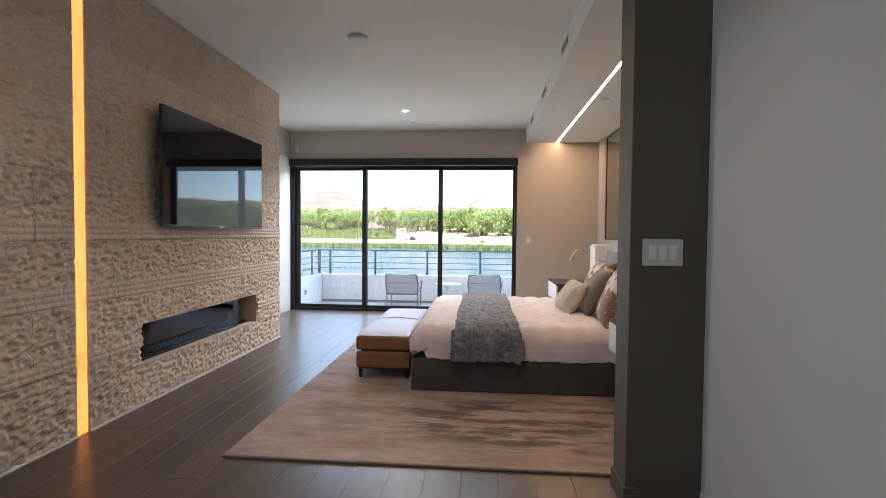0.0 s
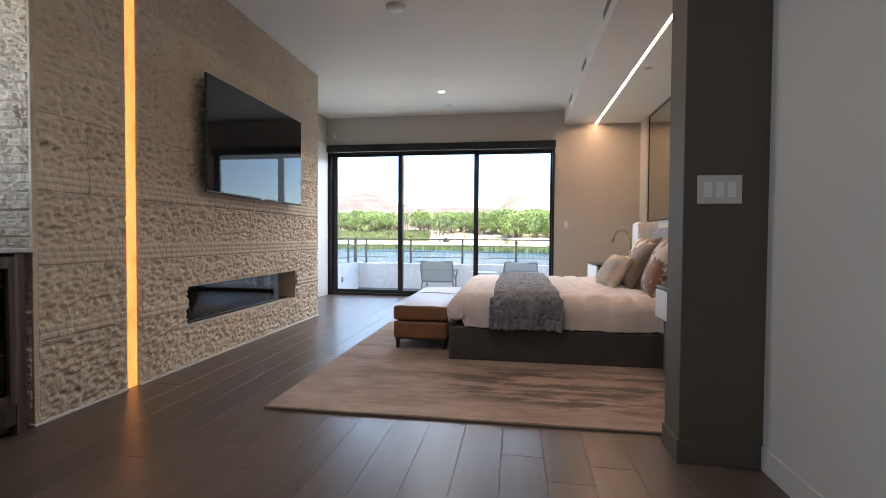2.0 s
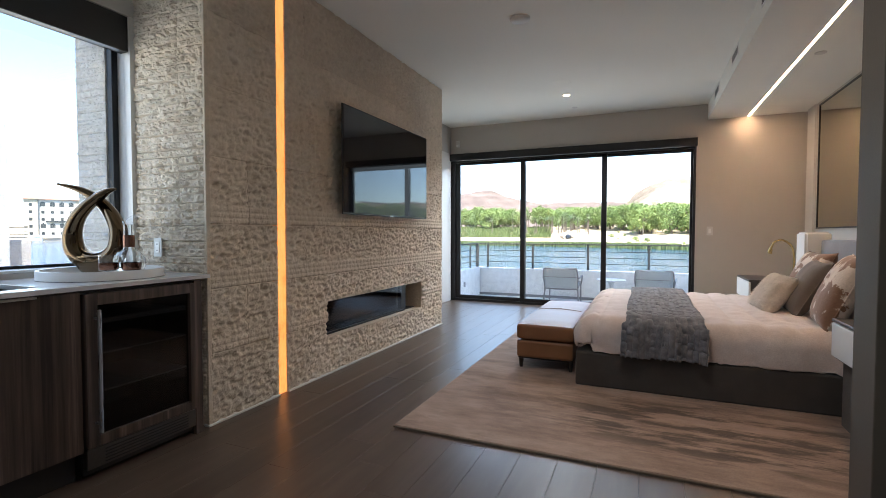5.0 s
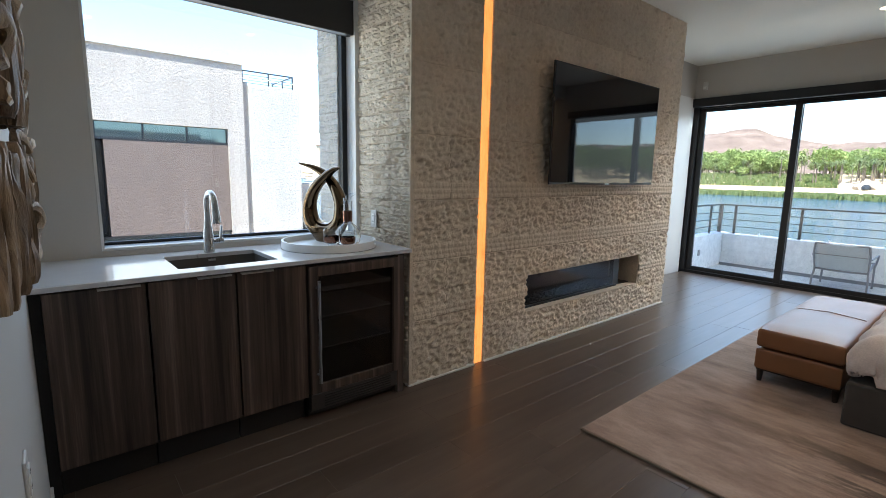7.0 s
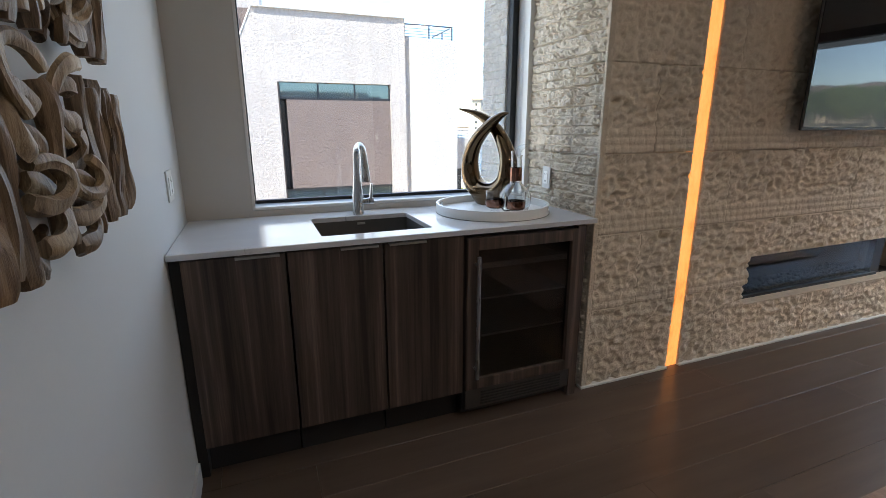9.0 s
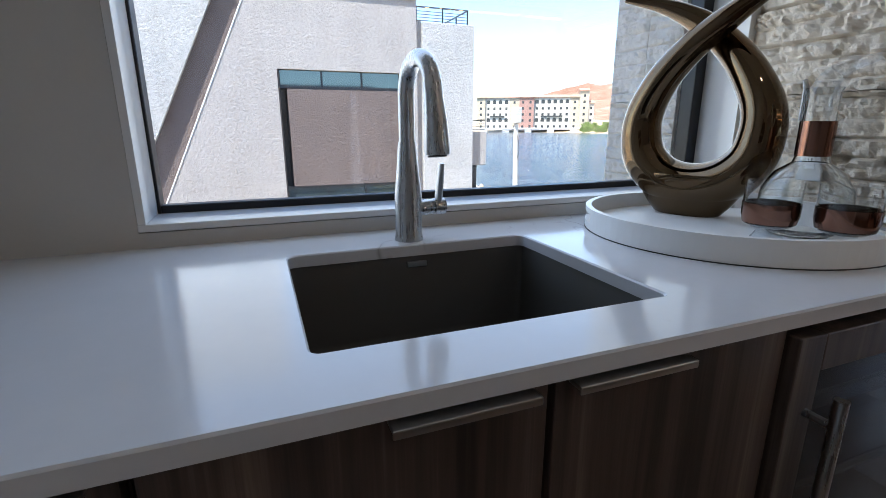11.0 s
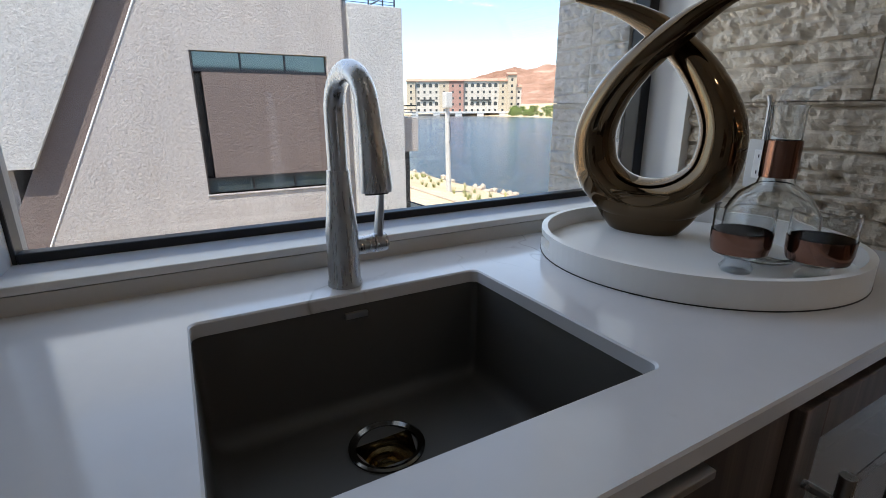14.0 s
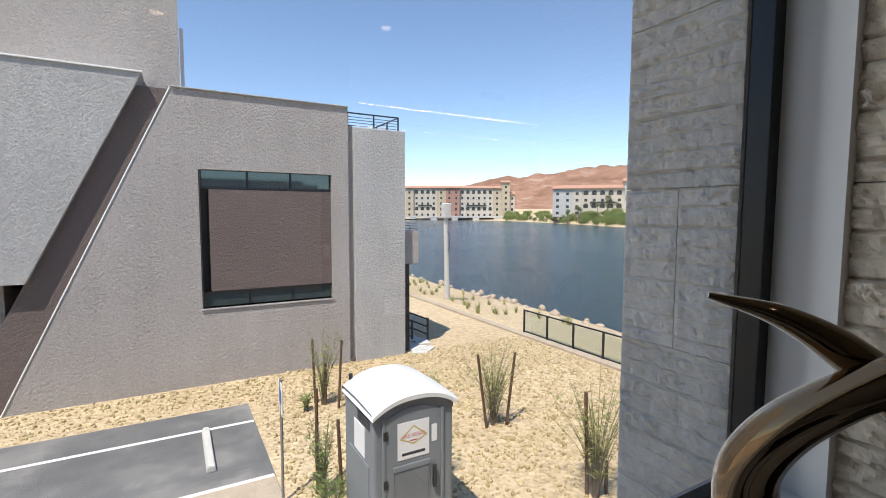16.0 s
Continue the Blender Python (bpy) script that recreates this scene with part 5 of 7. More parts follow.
part("bowl", basin(SX0 - 0.004, SX1 + 0.004, SY0 - 0.004, SY1 + 0.004, -0.001, -0.186, 0.012, 0), SINKM, sink, smooth=True)
bm = bmesh.new()
lathe(bm, [(0.058, -0.001), (0.058, 0.002), (0.054, 0.004), (0.047, 0.001), (0.044, -0.006), (0.043, -0.03), (0.040, -0.032)], 48, (DX, DY, -0.187))
dr = part("drain", bm, plain("dark_chrome", (0.17, 0.165, 0.16), 0.10, 1.0, vary=0.04, bump=0.0), sink, "polished drain flange", smooth=True)
bm = bmesh.new()
lathe(bm, [(0.0425, -0.030), (0.034, -0.030), (0.030, -0.036), (0.026, -0.036), (0.026, -0.044), (0.016, -0.046), (0.014, -0.036), (0.006, -0.034), (0.0, -0.034)], 40, (DX, DY, -0.187))
part("strainer", bm, BRASS, dr, "bronze strainer basket", smooth=True)
bm = bx(SX0 - 0.003, SX0 + 0.0045, 1.370, 1.408, -0.020, -0.010, 0.001)
part("overflow", bm, SATIN, sink, "steel overflow slot")

fc = thing("faucet", (-2.478, 1.388, 0.914), "brushed steel pull-down bar faucet", "faucet", rz=7)
bm = bmesh.new()
lathe(bm, [(0.0, 0), (0.0285, 0), (0.0285, 0.006), (0.0265, 0.01), (0.0262, 0.09), (0.022, 0.13), (0.0175, 0.187), (0.0175, 0.19), (0.0165, 0.19), (0.0, 0.19)], 32)
part("body", bm, STEEL, fc, smooth=True)
bm = bmesh.new()
arc = [(0, 0, 0.188), (0.0, 0, 0.27)] + [(0.055 - 0.055 * math.cos(radians(a)), 0, 0.275 + 0.058 * math.sin(radians(a))) for a in range(0, 166, 11)]
tube(bm, arc, 0.0155, 18, up=(0, 1, 0))
part("neck", bm, STEEL, fc, smooth=True)
bm = bmesh.new()
tube(bm, [(0.107, 0, 0.292), (0.113, 0, 0.262), (0.12, 0, 0.225), (0.124, 0, 0.178), (0.1245, 0, 0.172)], [0.0162, 0.0166, 0.0195, 0.0225, 0.021], 24, up=(0, 1, 0))
sp = part("spray_head", bm, STEEL, fc, smooth=True)
bm = bmesh.new()
tube(bm, [(0.1247, 0, 0.1715), (0.1250, 0, 0.1690)], [0.017, 0.016], 24, up=(0, 1, 0))
part("aerator", bm, BLACK, sp, "black spray face")
bm = bmesh.new()
tube(bm, [(0, 0.018, 0.062), (0, 0.052, 0.062), (0, 0.0535, 0.062), (0, 0.0545, 0.062), (0, 0.078, 0.062)], [0.0155, 0.0155, 0.014, 0.0165, 0.0165], 20, up=(0, 0, 1))
hd = part("valve", bm, STEEL, fc, smooth=True)
bm = bmesh.new()
tube(bm, [(0.0, 0.066, 0.07), (0.004, 0.068, 0.11), (0.007, 0.07, 0.148)], [0.0115, 0.011, 0.009], 12, up=(0, 1, 0), flat=0.6)
part("lever", bm, STEEL, hd, smooth=True)

# ---- tray, vase, decanter, glasses ----
tray = thing("serving_tray", (-2.302, 2.035, 0.914), "round white tray with cut-out handles on the counter", "tray")
bm = bmesh.new()
RT, n = 0.284, 96
lo, hi = 0.004, 0.054
lathe(bm, [(0.0, 0.004), (RT - 0.004, 0.004), (RT - 0.003, 0.012), (0.0, 0.012)], n)
part("base", bm, WHITE, tray, smooth=True)
bm = bmesh.new()
cut0 = radians(236)
def tray_wall(za, zb, skip):
    for i in range(n):
        a0, a1 = 2 * math.pi * i / n, 2 * math.pi * (i + 1) / n
        mid = (a0 + a1) / 2
        if skip and min(abs((mid - c + math.pi) % (2 * math.pi) - math.pi) for c in (cut0, cut0 + math.pi)) < 0.2:
            continue
        vs = [bm.verts.new((r * math.cos(a), r * math.sin(a), z)) for r, z, a in ((RT - 0.012, za, a0), (RT, za, a0), (RT, zb, a0), (RT - 0.012, zb, a0), (RT - 0.012, za, a1), (RT, za, a1), (RT, zb, a1), (RT - 0.012, zb, a1))]
        for f in ((0, 1, 2, 3), (7, 6, 5, 4), (1, 5, 6, 2), (4, 0, 3, 7), (3, 2, 6, 7), (0, 4, 5, 1)):
            bm.faces.new([vs[k] for k in f])
tray_wall(0.0, 0.017, False)
tray_wall(0.017, 0.036, True)
tray_wall(0.036, 0.047, False)
bmesh.ops.remove_doubles(bm, verts=bm.verts, dist=1e-5)
inner = {}
for f in bm.faces:
    key = tuple(round(c, 4) for c in f.calc_center_median())
    inner.setdefault(key, []).append(f)
bmesh.ops.delete(bm, geom=[f for fs in inner.values() if len(fs) > 1 for f in fs], context="FACES")
part("rim", bm, WHITE, tray, smooth=True)
bm = bmesh.new()
lathe(bm, [(RT - 0.01, 0.0), (RT + 0.001, 0.0), (RT + 0.001, 0.002), (RT - 0.01, 0.002)], n)
part("foot_ring", bm, BLACK, tray, "thin dark foot")

vase = thing("sculptural_vase", (-2.44, 2.078, 0.926), "mirror-polished bronze loop vase with crossed horns", "vase", rz=23)
pts = [(0.140, -0.026, 0.470), (0.098, -0.028, 0.458), (0.045, -0.03, 0.425), (-0.02, -0.03, 0.375), (-0.078, -0.02, 0.315), (-0.118, -0.006, 0.245), (-0.127, 0, 0.185), (-0.112, 0, 0.128), (-0.066, 0, 0.084), (0.0, 0, 0.068), (0.068, 0, 0.084), (0.116, 0, 0.128), (0.132, 0, 0.185), (0.124, 0.006, 0.25), (0.082, 0.02, 0.325), (0.03, 0.03, 0.385), (-0.03, 0.026, 0.435), (-0.10, 0.004, 0.474), (-0.187, -0.026, 0.498)]
rad = [0.006, 0.017, 0.027, 0.032, 0.037, 0.042, 0.046, 0.049, 0.052, 0.053, 0.052, 0.049, 0.046, 0.042, 0.037, 0.032, 0.027, 0.017, 0.005]
P = spline(pts, 8)
Rr = np.interp(np.linspace(0, len(pts) - 1, len(P)), range(len(pts)), rad)
bm = bmesh.new()
tube(bm, P, list(Rr), 28, up=(0, 1, 0), flat=1.15)
g = lathe(bmesh.new(), [(0.0, 0.0), (0.068, 0.0), (0.076, 0.004), (0.096, 0.028), (0.120, 0.066), (0.131, 0.088), (0.130, 0.098), (0.118, 0.098), (0.08, 0.070), (0.0, 0.056)], 56)
bmesh.ops.scale(g, vec=(1.0, 0.50, 1.0), verts=g.verts)
tmp = bpy.data.meshes.new("bowl")
g.to_mesh(tmp)
g.free()
bm.from_mesh(tmp)
part("loop", bm, GOLD, vase, smooth=True)

dec = thing("decanter", (-2.195, 2.105, 0.926), "clear glass decanter with a copper neck band", "decanter")
dec.scale = (1.02, 1.02, 1.18)
GL = clear_glass("clear_glass", (0.97, 0.98, 0.98))
bm = bmesh.new()
lathe(bm, [(0, 0.002), (0.05, 0.0), (0.066, 0.012), (0.078, 0.045), (0.074, 0.075), (0.055, 0.102), (0.030, 0.118), (0.026, 0.13), (0.026, 0.225), (0.029, 0.232), (0.027, 0.232), (0.0235, 0.225), (0.0235, 0.13), (0.028, 0.116), (0.052, 0.100), (0.071, 0.074), (0.075, 0.045), (0.063, 0.014), (0.048, 0.005), (0, 0.006)], 48)
part("flask", bm, GL, dec, smooth=True)
bm = bmesh.new()
lathe(bm, [(0.0285, 0.128), (0.0285, 0.182), (0.0275, 0.182), (0.0275, 0.128)], 40)
part("neck_band", bm, COPPER, dec, "copper neck band", smooth=True)
bm = bmesh.new()
tube(bm, spline([(0.0, 0.0, 0.225), (0.006, 0.001, 0.245), (0.03, 0.006, 0.262), (0.07, 0.012, 0.272)], 6), [0.0235 - 0.001 * i for i in range(19)], 20, up=(0, 1, 0), cap=False)
part("pouring_lip", bm, pane_glass("thin_glass", (0.96, 0.97, 0.98)), dec, "flared clear pouring lip", smooth=True)
bm = bmesh.new()
tube(bm, [(-0.028, -0.006, 0.182), (-0.029, -0.006, 0.235), (-0.034, -0.006, 0.246)], [0.005, 0.005, 0.004], 10)
part("spout_pin", bm, STEEL, dec, "thin metal pourer", smooth=True)

glass0 = thing("drinking_glass", (-2.175, 1.985, 0.926), "stemless glass with a copper band and cut foot", "glass", "glasses beside the decanter")
bm = bmesh.new()
lathe(bm, [(0, 0.028), (0.03, 0.028), (0.041, 0.034), (0.0445, 0.05), (0.0455, 0.112), (0.0435, 0.112), (0.0425, 0.05), (0.039, 0.038), (0.0, 0.034)], 40)
part("bowl", bm, GL, glass0, smooth=True)
bm = bmesh.new()
lathe(bm, [(0.0425, 0.036), (0.0455, 0.050), (0.0462, 0.072), (0.0456, 0.072), (0.045, 0.050), (0.042, 0.037)], 40)
part("band", bm, COPPER, glass0, "copper band", smooth=True)
bm = bmesh.new()
lathe(bm, [(0, 0.0), (0.024, 0.0), (0.027, 0.006), (0.019, 0.018), (0.023, 0.028), (0.0, 0.028)], 9)
part("foot", bm, pane_glass("cut_crystal", (0.93, 0.95, 0.96)), glass0, "faceted glass foot")
copy_thing(glass0, pose(-2.085, 2.045, 0.926, 0, 0, 40))

# ---- switches, outlets, detectors, vents, ceiling lights ----


def plate(name, label, m, w, h, rockers):
    """A wall plate in its own plane: x across, z up, facing -y."""
    ob = thing(name, (0, 0, 0), label, "switch" if "switch" in name else "outlet")
    ob.matrix_basis = m
    part("plate", bx(-w / 2, w / 2, -0.007, 0.0, -h / 2, h / 2, 0.003), WHITE_PLASTIC, ob)
    for rx, rz, rw, rh in rockers:
        part("rocker" if "switch" in name else "socket", bx(rx - rw / 2, rx + rw / 2, -0.0105, -0.007, rz - rh / 2, rz + rh / 2, 0.0015), WHITE, ob)
    if "outlet" in name:
        for s in (-1, 1):
            for k in (-0.006, 0.006):
                part("slot", bx(k - 0.0012, k + 0.0012, -0.0112, -0.0104, s * 0.019 - 0.004, s * 0.019 + 0.004), BLACK, ob)
    return ob


plate("light_switch", "white triple rocker light switch on the taupe wall", pose(1.293, 2.56, 1.192), 0.178, 0.122, [(-0.047, 0, 0.033, 0.066), (0, 0, 0.033, 0.066), (0.047, 0, 0.033, 0.066)])
plate("light_switch", "white single rocker light switch by the sliding door", pose(1.21, BACK, 1.19), 0.075, 0.12, [(0, 0, 0.033, 0.066)])
plate("power_outlet", "white outlet on the stone over the counter", pose(-2.375, GY - 0.016, 1.065, 0, 0, 0), 0.072, 0.116, [(0, 0, 0.034, 0.068)])
plate("power_outlet", "white outlet above the counter on the art wall", pose(-2.24, 0.62, 1.115, 0, 0, 180), 0.11, 0.116, [(0.022, 0, 0.034, 0.068), (-0.022, 0, 0.034, 0.068)])
plate("power_outlet", "white outlet low on the art wall", pose(-0.98, 0.62, 0.665, 0, 0, 180), 0.072, 0.116, [(0, 0, 0.034, 0.068)])

ob = thing("motion_detector", (LW + 0.14, BACK, 2.66), "small white alarm sensor high in the corner", "sensor")
part("shell", bx(-0.03, 0.03, -0.045, 0.0, -0.055, 0.055, 0.012), WHITE_PLASTIC, ob)
part("lens", bx(-0.02, 0.02, -0.05, -0.044, -0.045, -0.01, 0.003), WHITE, ob)


def disc(name, label, cat, x, y, z, r, drop, mat, lens=None):
    ob = thing(name, (x, y, z), label, cat)
    bm = bmesh.new()
    lathe(bm, [(0, -drop), (r * 0.72, -drop), (r * 0.95, -drop * 0.6), (r, -0.001), (r, 0.0), (0, 0.0)], 40)
    part("housing", bm, mat, ob, smooth=True)
    if lens:
        bm = bmesh.new()
        lathe(bm, [(0, -drop - 0.002), (r * 0.66, -drop - 0.002), (r * 0.68, -drop + 0.001), (0, -drop + 0.001)], 32)
        part("lens", bm, lens, ob, "lit warm lens", smooth=True)
    return ob


disc("ceiling_speaker", "round white ceiling detector", "detector", -0.60, 4.35, CEILZ, 0.085, 0.03, WHITE_PLASTIC)
disc("ceiling_speaker", "flush round ceiling speaker", "speaker", -0.56, 6.2, CEILZ, 0.115, 0.006, CEIL)
disc("sprinkler_head", "small white sprinkler cover", "sprinkler", -0.57, 7.4, CEILZ, 0.04, 0.008, WHITE_PLASTIC)
disc("sprinkler_head", "small white sprinkler cover", "sprinkler", 1.77, 5.55, 2.735, 0.045, 0.012, WHITE_PLASTIC)
for x, y, watts in DOWNLIGHTS:
    disc("recessed_light", "lit recessed ceiling downlight", "light", x, y, CEILZ, 0.062, 0.006, WHITE, LED_LAMP)
    ld = bpy.data.lights.new("downlight", "AREA")
    ld.shape, ld.size, ld.energy, ld.color, ld.spread = "DISK", 0.075, watts, (1.0, 0.91, 0.82), radians(125)
    new("downlight", ld).matrix_world = pose(x, y, CEILZ - 0.012)

for y in (4.44, 5.76, 7.02):
    ob = thing("air_vent", (1.16, y, 2.875), "slim white slotted air vent in the soffit side", "vent", "soffit vents")
    part("backing", bx(-0.003, -0.001, -0.17, 0.17, -0.04, 0.04), BLACK, ob)
    for a in ((-0.18, 0.18, 0.04, 0.052), (-0.18, 0.18, -0.052, -0.04), (-0.18, -0.17, -0.04, 0.04), (0.17, 0.18, -0.04, 0.04)):
        part("frame_bar", bx(-0.008, -0.001, *a), WHITE, ob)
    for k in range(3):
        part("slat", bx(-0.007, -0.003, -0.17, 0.17, -0.022 + k * 0.022 - 0.003, -0.022 + k * 0.022 + 0.003), GALV, ob)

led = thing("led_profile", (1.635, 5.45, 2.735), "warm linear LED strip let into the soffit", "light")
part("lens", bx(-0.0105, 0.0105, -2.45, 2.45, -0.004, 0.003), LED_WARM, led, "glowing warm diffuser")
for s in (-1, 1):
    part("edge", bx(s * 0.015 - 0.0045, s * 0.015 + 0.0045, -2.46, 2.46, -0.005, 0.002), WHITE, led)

# ---- driftwood panels on the art wall ----
AY = 0.62
XA, ZL0, ZL1 = -0.53, 1.165, 1.40      # lower panel: near end, foot, head
XB, ZU0, ZU1 = -0.50, 1.455, 1.76


def grainy(bm, pts, width, thick, seed, taper=1.0, n=16):
    """Sweep a lumpy oval slat along points: x across, y off the wall, with ridges along its length."""
    rings = []
    last = len(pts) - 1
    for i, p in enumerate(pts):
        d = (pts[min(i + 1, last)] - pts[max(i - 1, 0)]).normalized()
        side = Vector((0, 1, 0)).cross(d)
        side = side.normalized() if side.length > 1e-4 else Vector((1, 0, 0))
        up = d.cross(side).normalized()
        f = i / last
        grow = (1 + (taper - 1) * f) * (0.82 if i in (0, last) else 1.0) * (1 + 0.30 * noise.noise(Vector((seed * 2.3, f * 4.0, 1.0))))
        ring = []
        for k in range(n):
            a = 2 * math.pi * k / n
            ridge = 1 + 0.42 * noise.noise(Vector((math.cos(a) * 2.6 + seed, math.sin(a) * 2.6, f * 1.6)))
            ring.append(bm.verts.new(p + side * (math.cos(a) * width * 0.5 * grow * ridge) + up * (math.sin(a) * thick * 0.5 * grow * ridge)))
        rings.append(ring)
    for a, b in zip(rings, rings[1:]):
        for k in range(n):
            j = (k + 1) % n
            bm.faces.new((a[k], a[j], b[j], b[k]))
    bm.faces.new(rings[0][::-1])
    bm.faces.new(rings[-1])
    bmesh.ops.recalc_face_normals(bm, faces=bm.faces)
    return bm


def stick(x0, x1, z0, z1, width, thick, seed, depth):
    """A split branch, nearly straight with one or two soft bends."""
    rr = random.Random(seed)
    bend, at = rr.uniform(-0.02, 0.02), rr.uniform(0.35, 0.7)
    pts = []
    for i in range(6):
        f = i / 5
        pts.append(Vector((x0 + (x1 - x0) * f + bend * math.exp(-((f - at) / 0.22) ** 2) + rr.uniform(-0.003, 0.003), depth + rr.uniform(-0.004, 0.005), z0 + (z1 - z0) * f)))
    return grainy(bmesh.new(), spline(pts, 4), width, thick, seed, rr.uniform(0.8, 1.15))


def root(cx, cz, w, h, seed, depth):
    """A gnarled root: a hooked or looping ribbon of wood with knuckled ends."""
    rr = random.Random(seed)
    turn, span = rr.uniform(0, 6.28), rr.uniform(2.6, 4.6)
    sx, sz = w * rr.uniform(0.30, 0.5), h * rr.uniform(0.55, 0.95)
    pts = []
    for i in range(7):
        f = i / 6
        a = turn + span * (f - 0.5)
        pts.append(Vector((cx + sx * math.cos(a), depth + 0.012 * math.sin(f * 5 + seed), cz + sz * math.sin(a) + 0.2 * h * (f - 0.5))))
    return grainy(bmesh.new(), spline(pts, 4), rr.uniform(0.020, 0.034), rr.uniform(0.014, 0.022), seed, rr.uniform(0.6, 1.5), 12)


def art(z0, z1, x0, x1, seed, layout, label):
    ob = thing("driftwood_panel", (0, AY, 0), label, "wall art", "driftwood wall panels")
    part("backing", bx(x0 + 0.05, x1 - 0.06, 0.001, 0.012, z0 + 0.05, z1 - 0.05), DARKWOOD, ob, "dark backing board")
    rr = random.Random(seed)
    x = x1
    for k, (kind, width) in enumerate(layout):
        if kind == "s":
            thick = min(0.036, width * 0.95)
            sway = rr.uniform(-0.010, 0.010)
            bm = stick(x - width / 2 - sway, x - width / 2 + sway, z0 + rr.uniform(-0.014, 0.014), z1 + rr.uniform(-0.014, 0.014), width * 1.02, thick, seed * 50 + k, 0.010 + thick / 2 + 0.010 * (k % 2) + 0.026 * min(1.0, (x1 - x) / 0.28))
            part("stick", bm, DRIFT, ob, smooth=True)
        else:
            nk = int((z1 - z0) / 0.036)
            for q in range(nk):
                bm = root(x - width / 2, z0 + (q + 0.5) * (z1 - z0) / nk, width, 0.055, seed * 91 + k * 13 + q, 0.024 + 0.012 * (q % 3) + 0.018 * min(1.0, (x1 - x) / 0.28))
                part("root_piece", bm, DRIFT_PALE if q % 3 else DRIFT, ob, smooth=True)
        x -= width


LOWER = [("s", w) for w in (0.042, 0.030, 0.040, 0.032, 0.042, 0.030, 0.038, 0.030, 0.036)] + [("k", 0.13), ("s", 0.034), ("k", 0.12)] + [("s", w) for w in (0.032, 0.026, 0.034, 0.028, 0.036, 0.026, 0.034)]
UPPER = [("k", 0.12), ("k", 0.10)] + [("s", w) for w in (0.040, 0.030, 0.038, 0.032, 0.042, 0.030, 0.036, 0.030)] + [("k", 0.12), ("k", 0.11)] + [("s", w) for w in (0.036, 0.030, 0.040)]
art(ZL0, ZL1, XA - sum(w for _, w in LOWER), XA, 4, LOWER, "driftwood wall panel of upright sticks and roots")
art(ZU0, ZU1, XB - sum(w for _, w in UPPER), XB, 9, UPPER, "driftwood wall panel of gnarled roots and sticks")

# ---- balcony chairs and table ----


def sling_chair(at, rz):
    ch = thing("lounge_chair", at, "grey sling lounge chair with a tube frame on the balcony", "chair", "balcony chairs", rz)
    # local: faces +y, back at -y
    for s in (-1, 1):
        bm = bmesh.new()
        tube(bm, spline([(s * 0.29, -0.25, 0.0), (s * 0.285, -0.22, 0.16), (s * 0.275, -0.20, 0.27), (s * 0.285, -0.31, 0.46), (s * 0.27, -0.36, 0.60)], 6), 0.0125, 10)
        part("back_leg", bm, GALV, ch, smooth=True)
        bm = bmesh.new()
        tube(bm, spline([(s * 0.27, -0.20, 0.27), (s * 0.27, 0.1, 0.29), (s * 0.27, 0.33, 0.33), (s * 0.275, 0.37, 0.26), (s * 0.28, 0.36, 0.0)], 6), 0.0125, 10)
        part("side_rail", bm, GALV, ch, smooth=True)
        bm = bmesh.new()
        tube(bm, spline([(s * 0.295, -0.29, 0.44), (s * 0.31, -0.05, 0.45), (s * 0.31, 0.25, 0.44), (s * 0.285, 0.36, 0.30)], 6), 0.0115, 10)
        part("arm", bm, GALV, ch, smooth=True)
        bm = bx(s * 0.29 - 0.018, s * 0.29 + 0.018, -0.27, -0.23, 0.0, 0.03, 0.004)
        part("foot", bm, BLACK, ch)
    for y, z in ((-0.36, 0.60), (-0.205, 0.262), (0.345, 0.33)):
        bm = bmesh.new()
        tube(bm, [(-0.27, y, z), (-0.14, y, z - 0.006), (0.14, y, z - 0.006), (0.27, y, z)], 0.0125, 10, up=(0, 1, 0))
        part("crossbar", bm, GALV, ch, smooth=True)
    n = 16
    t = np.linspace(0, 1, n)
    by = np.interp(t, [0, 0.4, 1], [-0.36, -0.315, -0.20])
    bz = np.interp(t, [0, 0.4, 1], [0.60, 0.46, 0.27])
    xs = np.linspace(-0.27, 0.27, 12)
    Yb, Xs = np.meshgrid(by, xs, indexing="ij")
    Zb = np.meshgrid(bz, xs, indexing="ij")[0]
    sag = 0.022 * (1 - (Xs / 0.27) ** 2)
    ob = part("back_sling", grid_mesh("back_sling", Xs, Yb + 0.0 - sag * 0.6, Zb, SLING), None, ch)
    ob.modifiers.new("thick", "SOLIDIFY").thickness = 0.004
    part("sling_seam", bx(-0.268, 0.268, -0.342, -0.333, 0.455, 0.462), GALV, ch, "sewn cross seam")
    ys = np.linspace(-0.20, 0.345, n)
    Yb, Xs = np.meshgrid(ys, xs, indexing="ij")
    Zb = np.meshgrid(np.interp(ys, [-0.2, 0.1, 0.345], [0.27, 0.275, 0.33]), xs, indexing="ij")[0]
    ob = part("seat_sling", grid_mesh("seat_sling", Xs, Yb, Zb - 0.03 * (1 - (Xs / 0.27) ** 2), SLING), None, ch)
    ob.modifiers.new("thick", "SOLIDIFY").thickness = 0.004
    ch.scale = (1.06, 1.06, 1.13)
    return ch


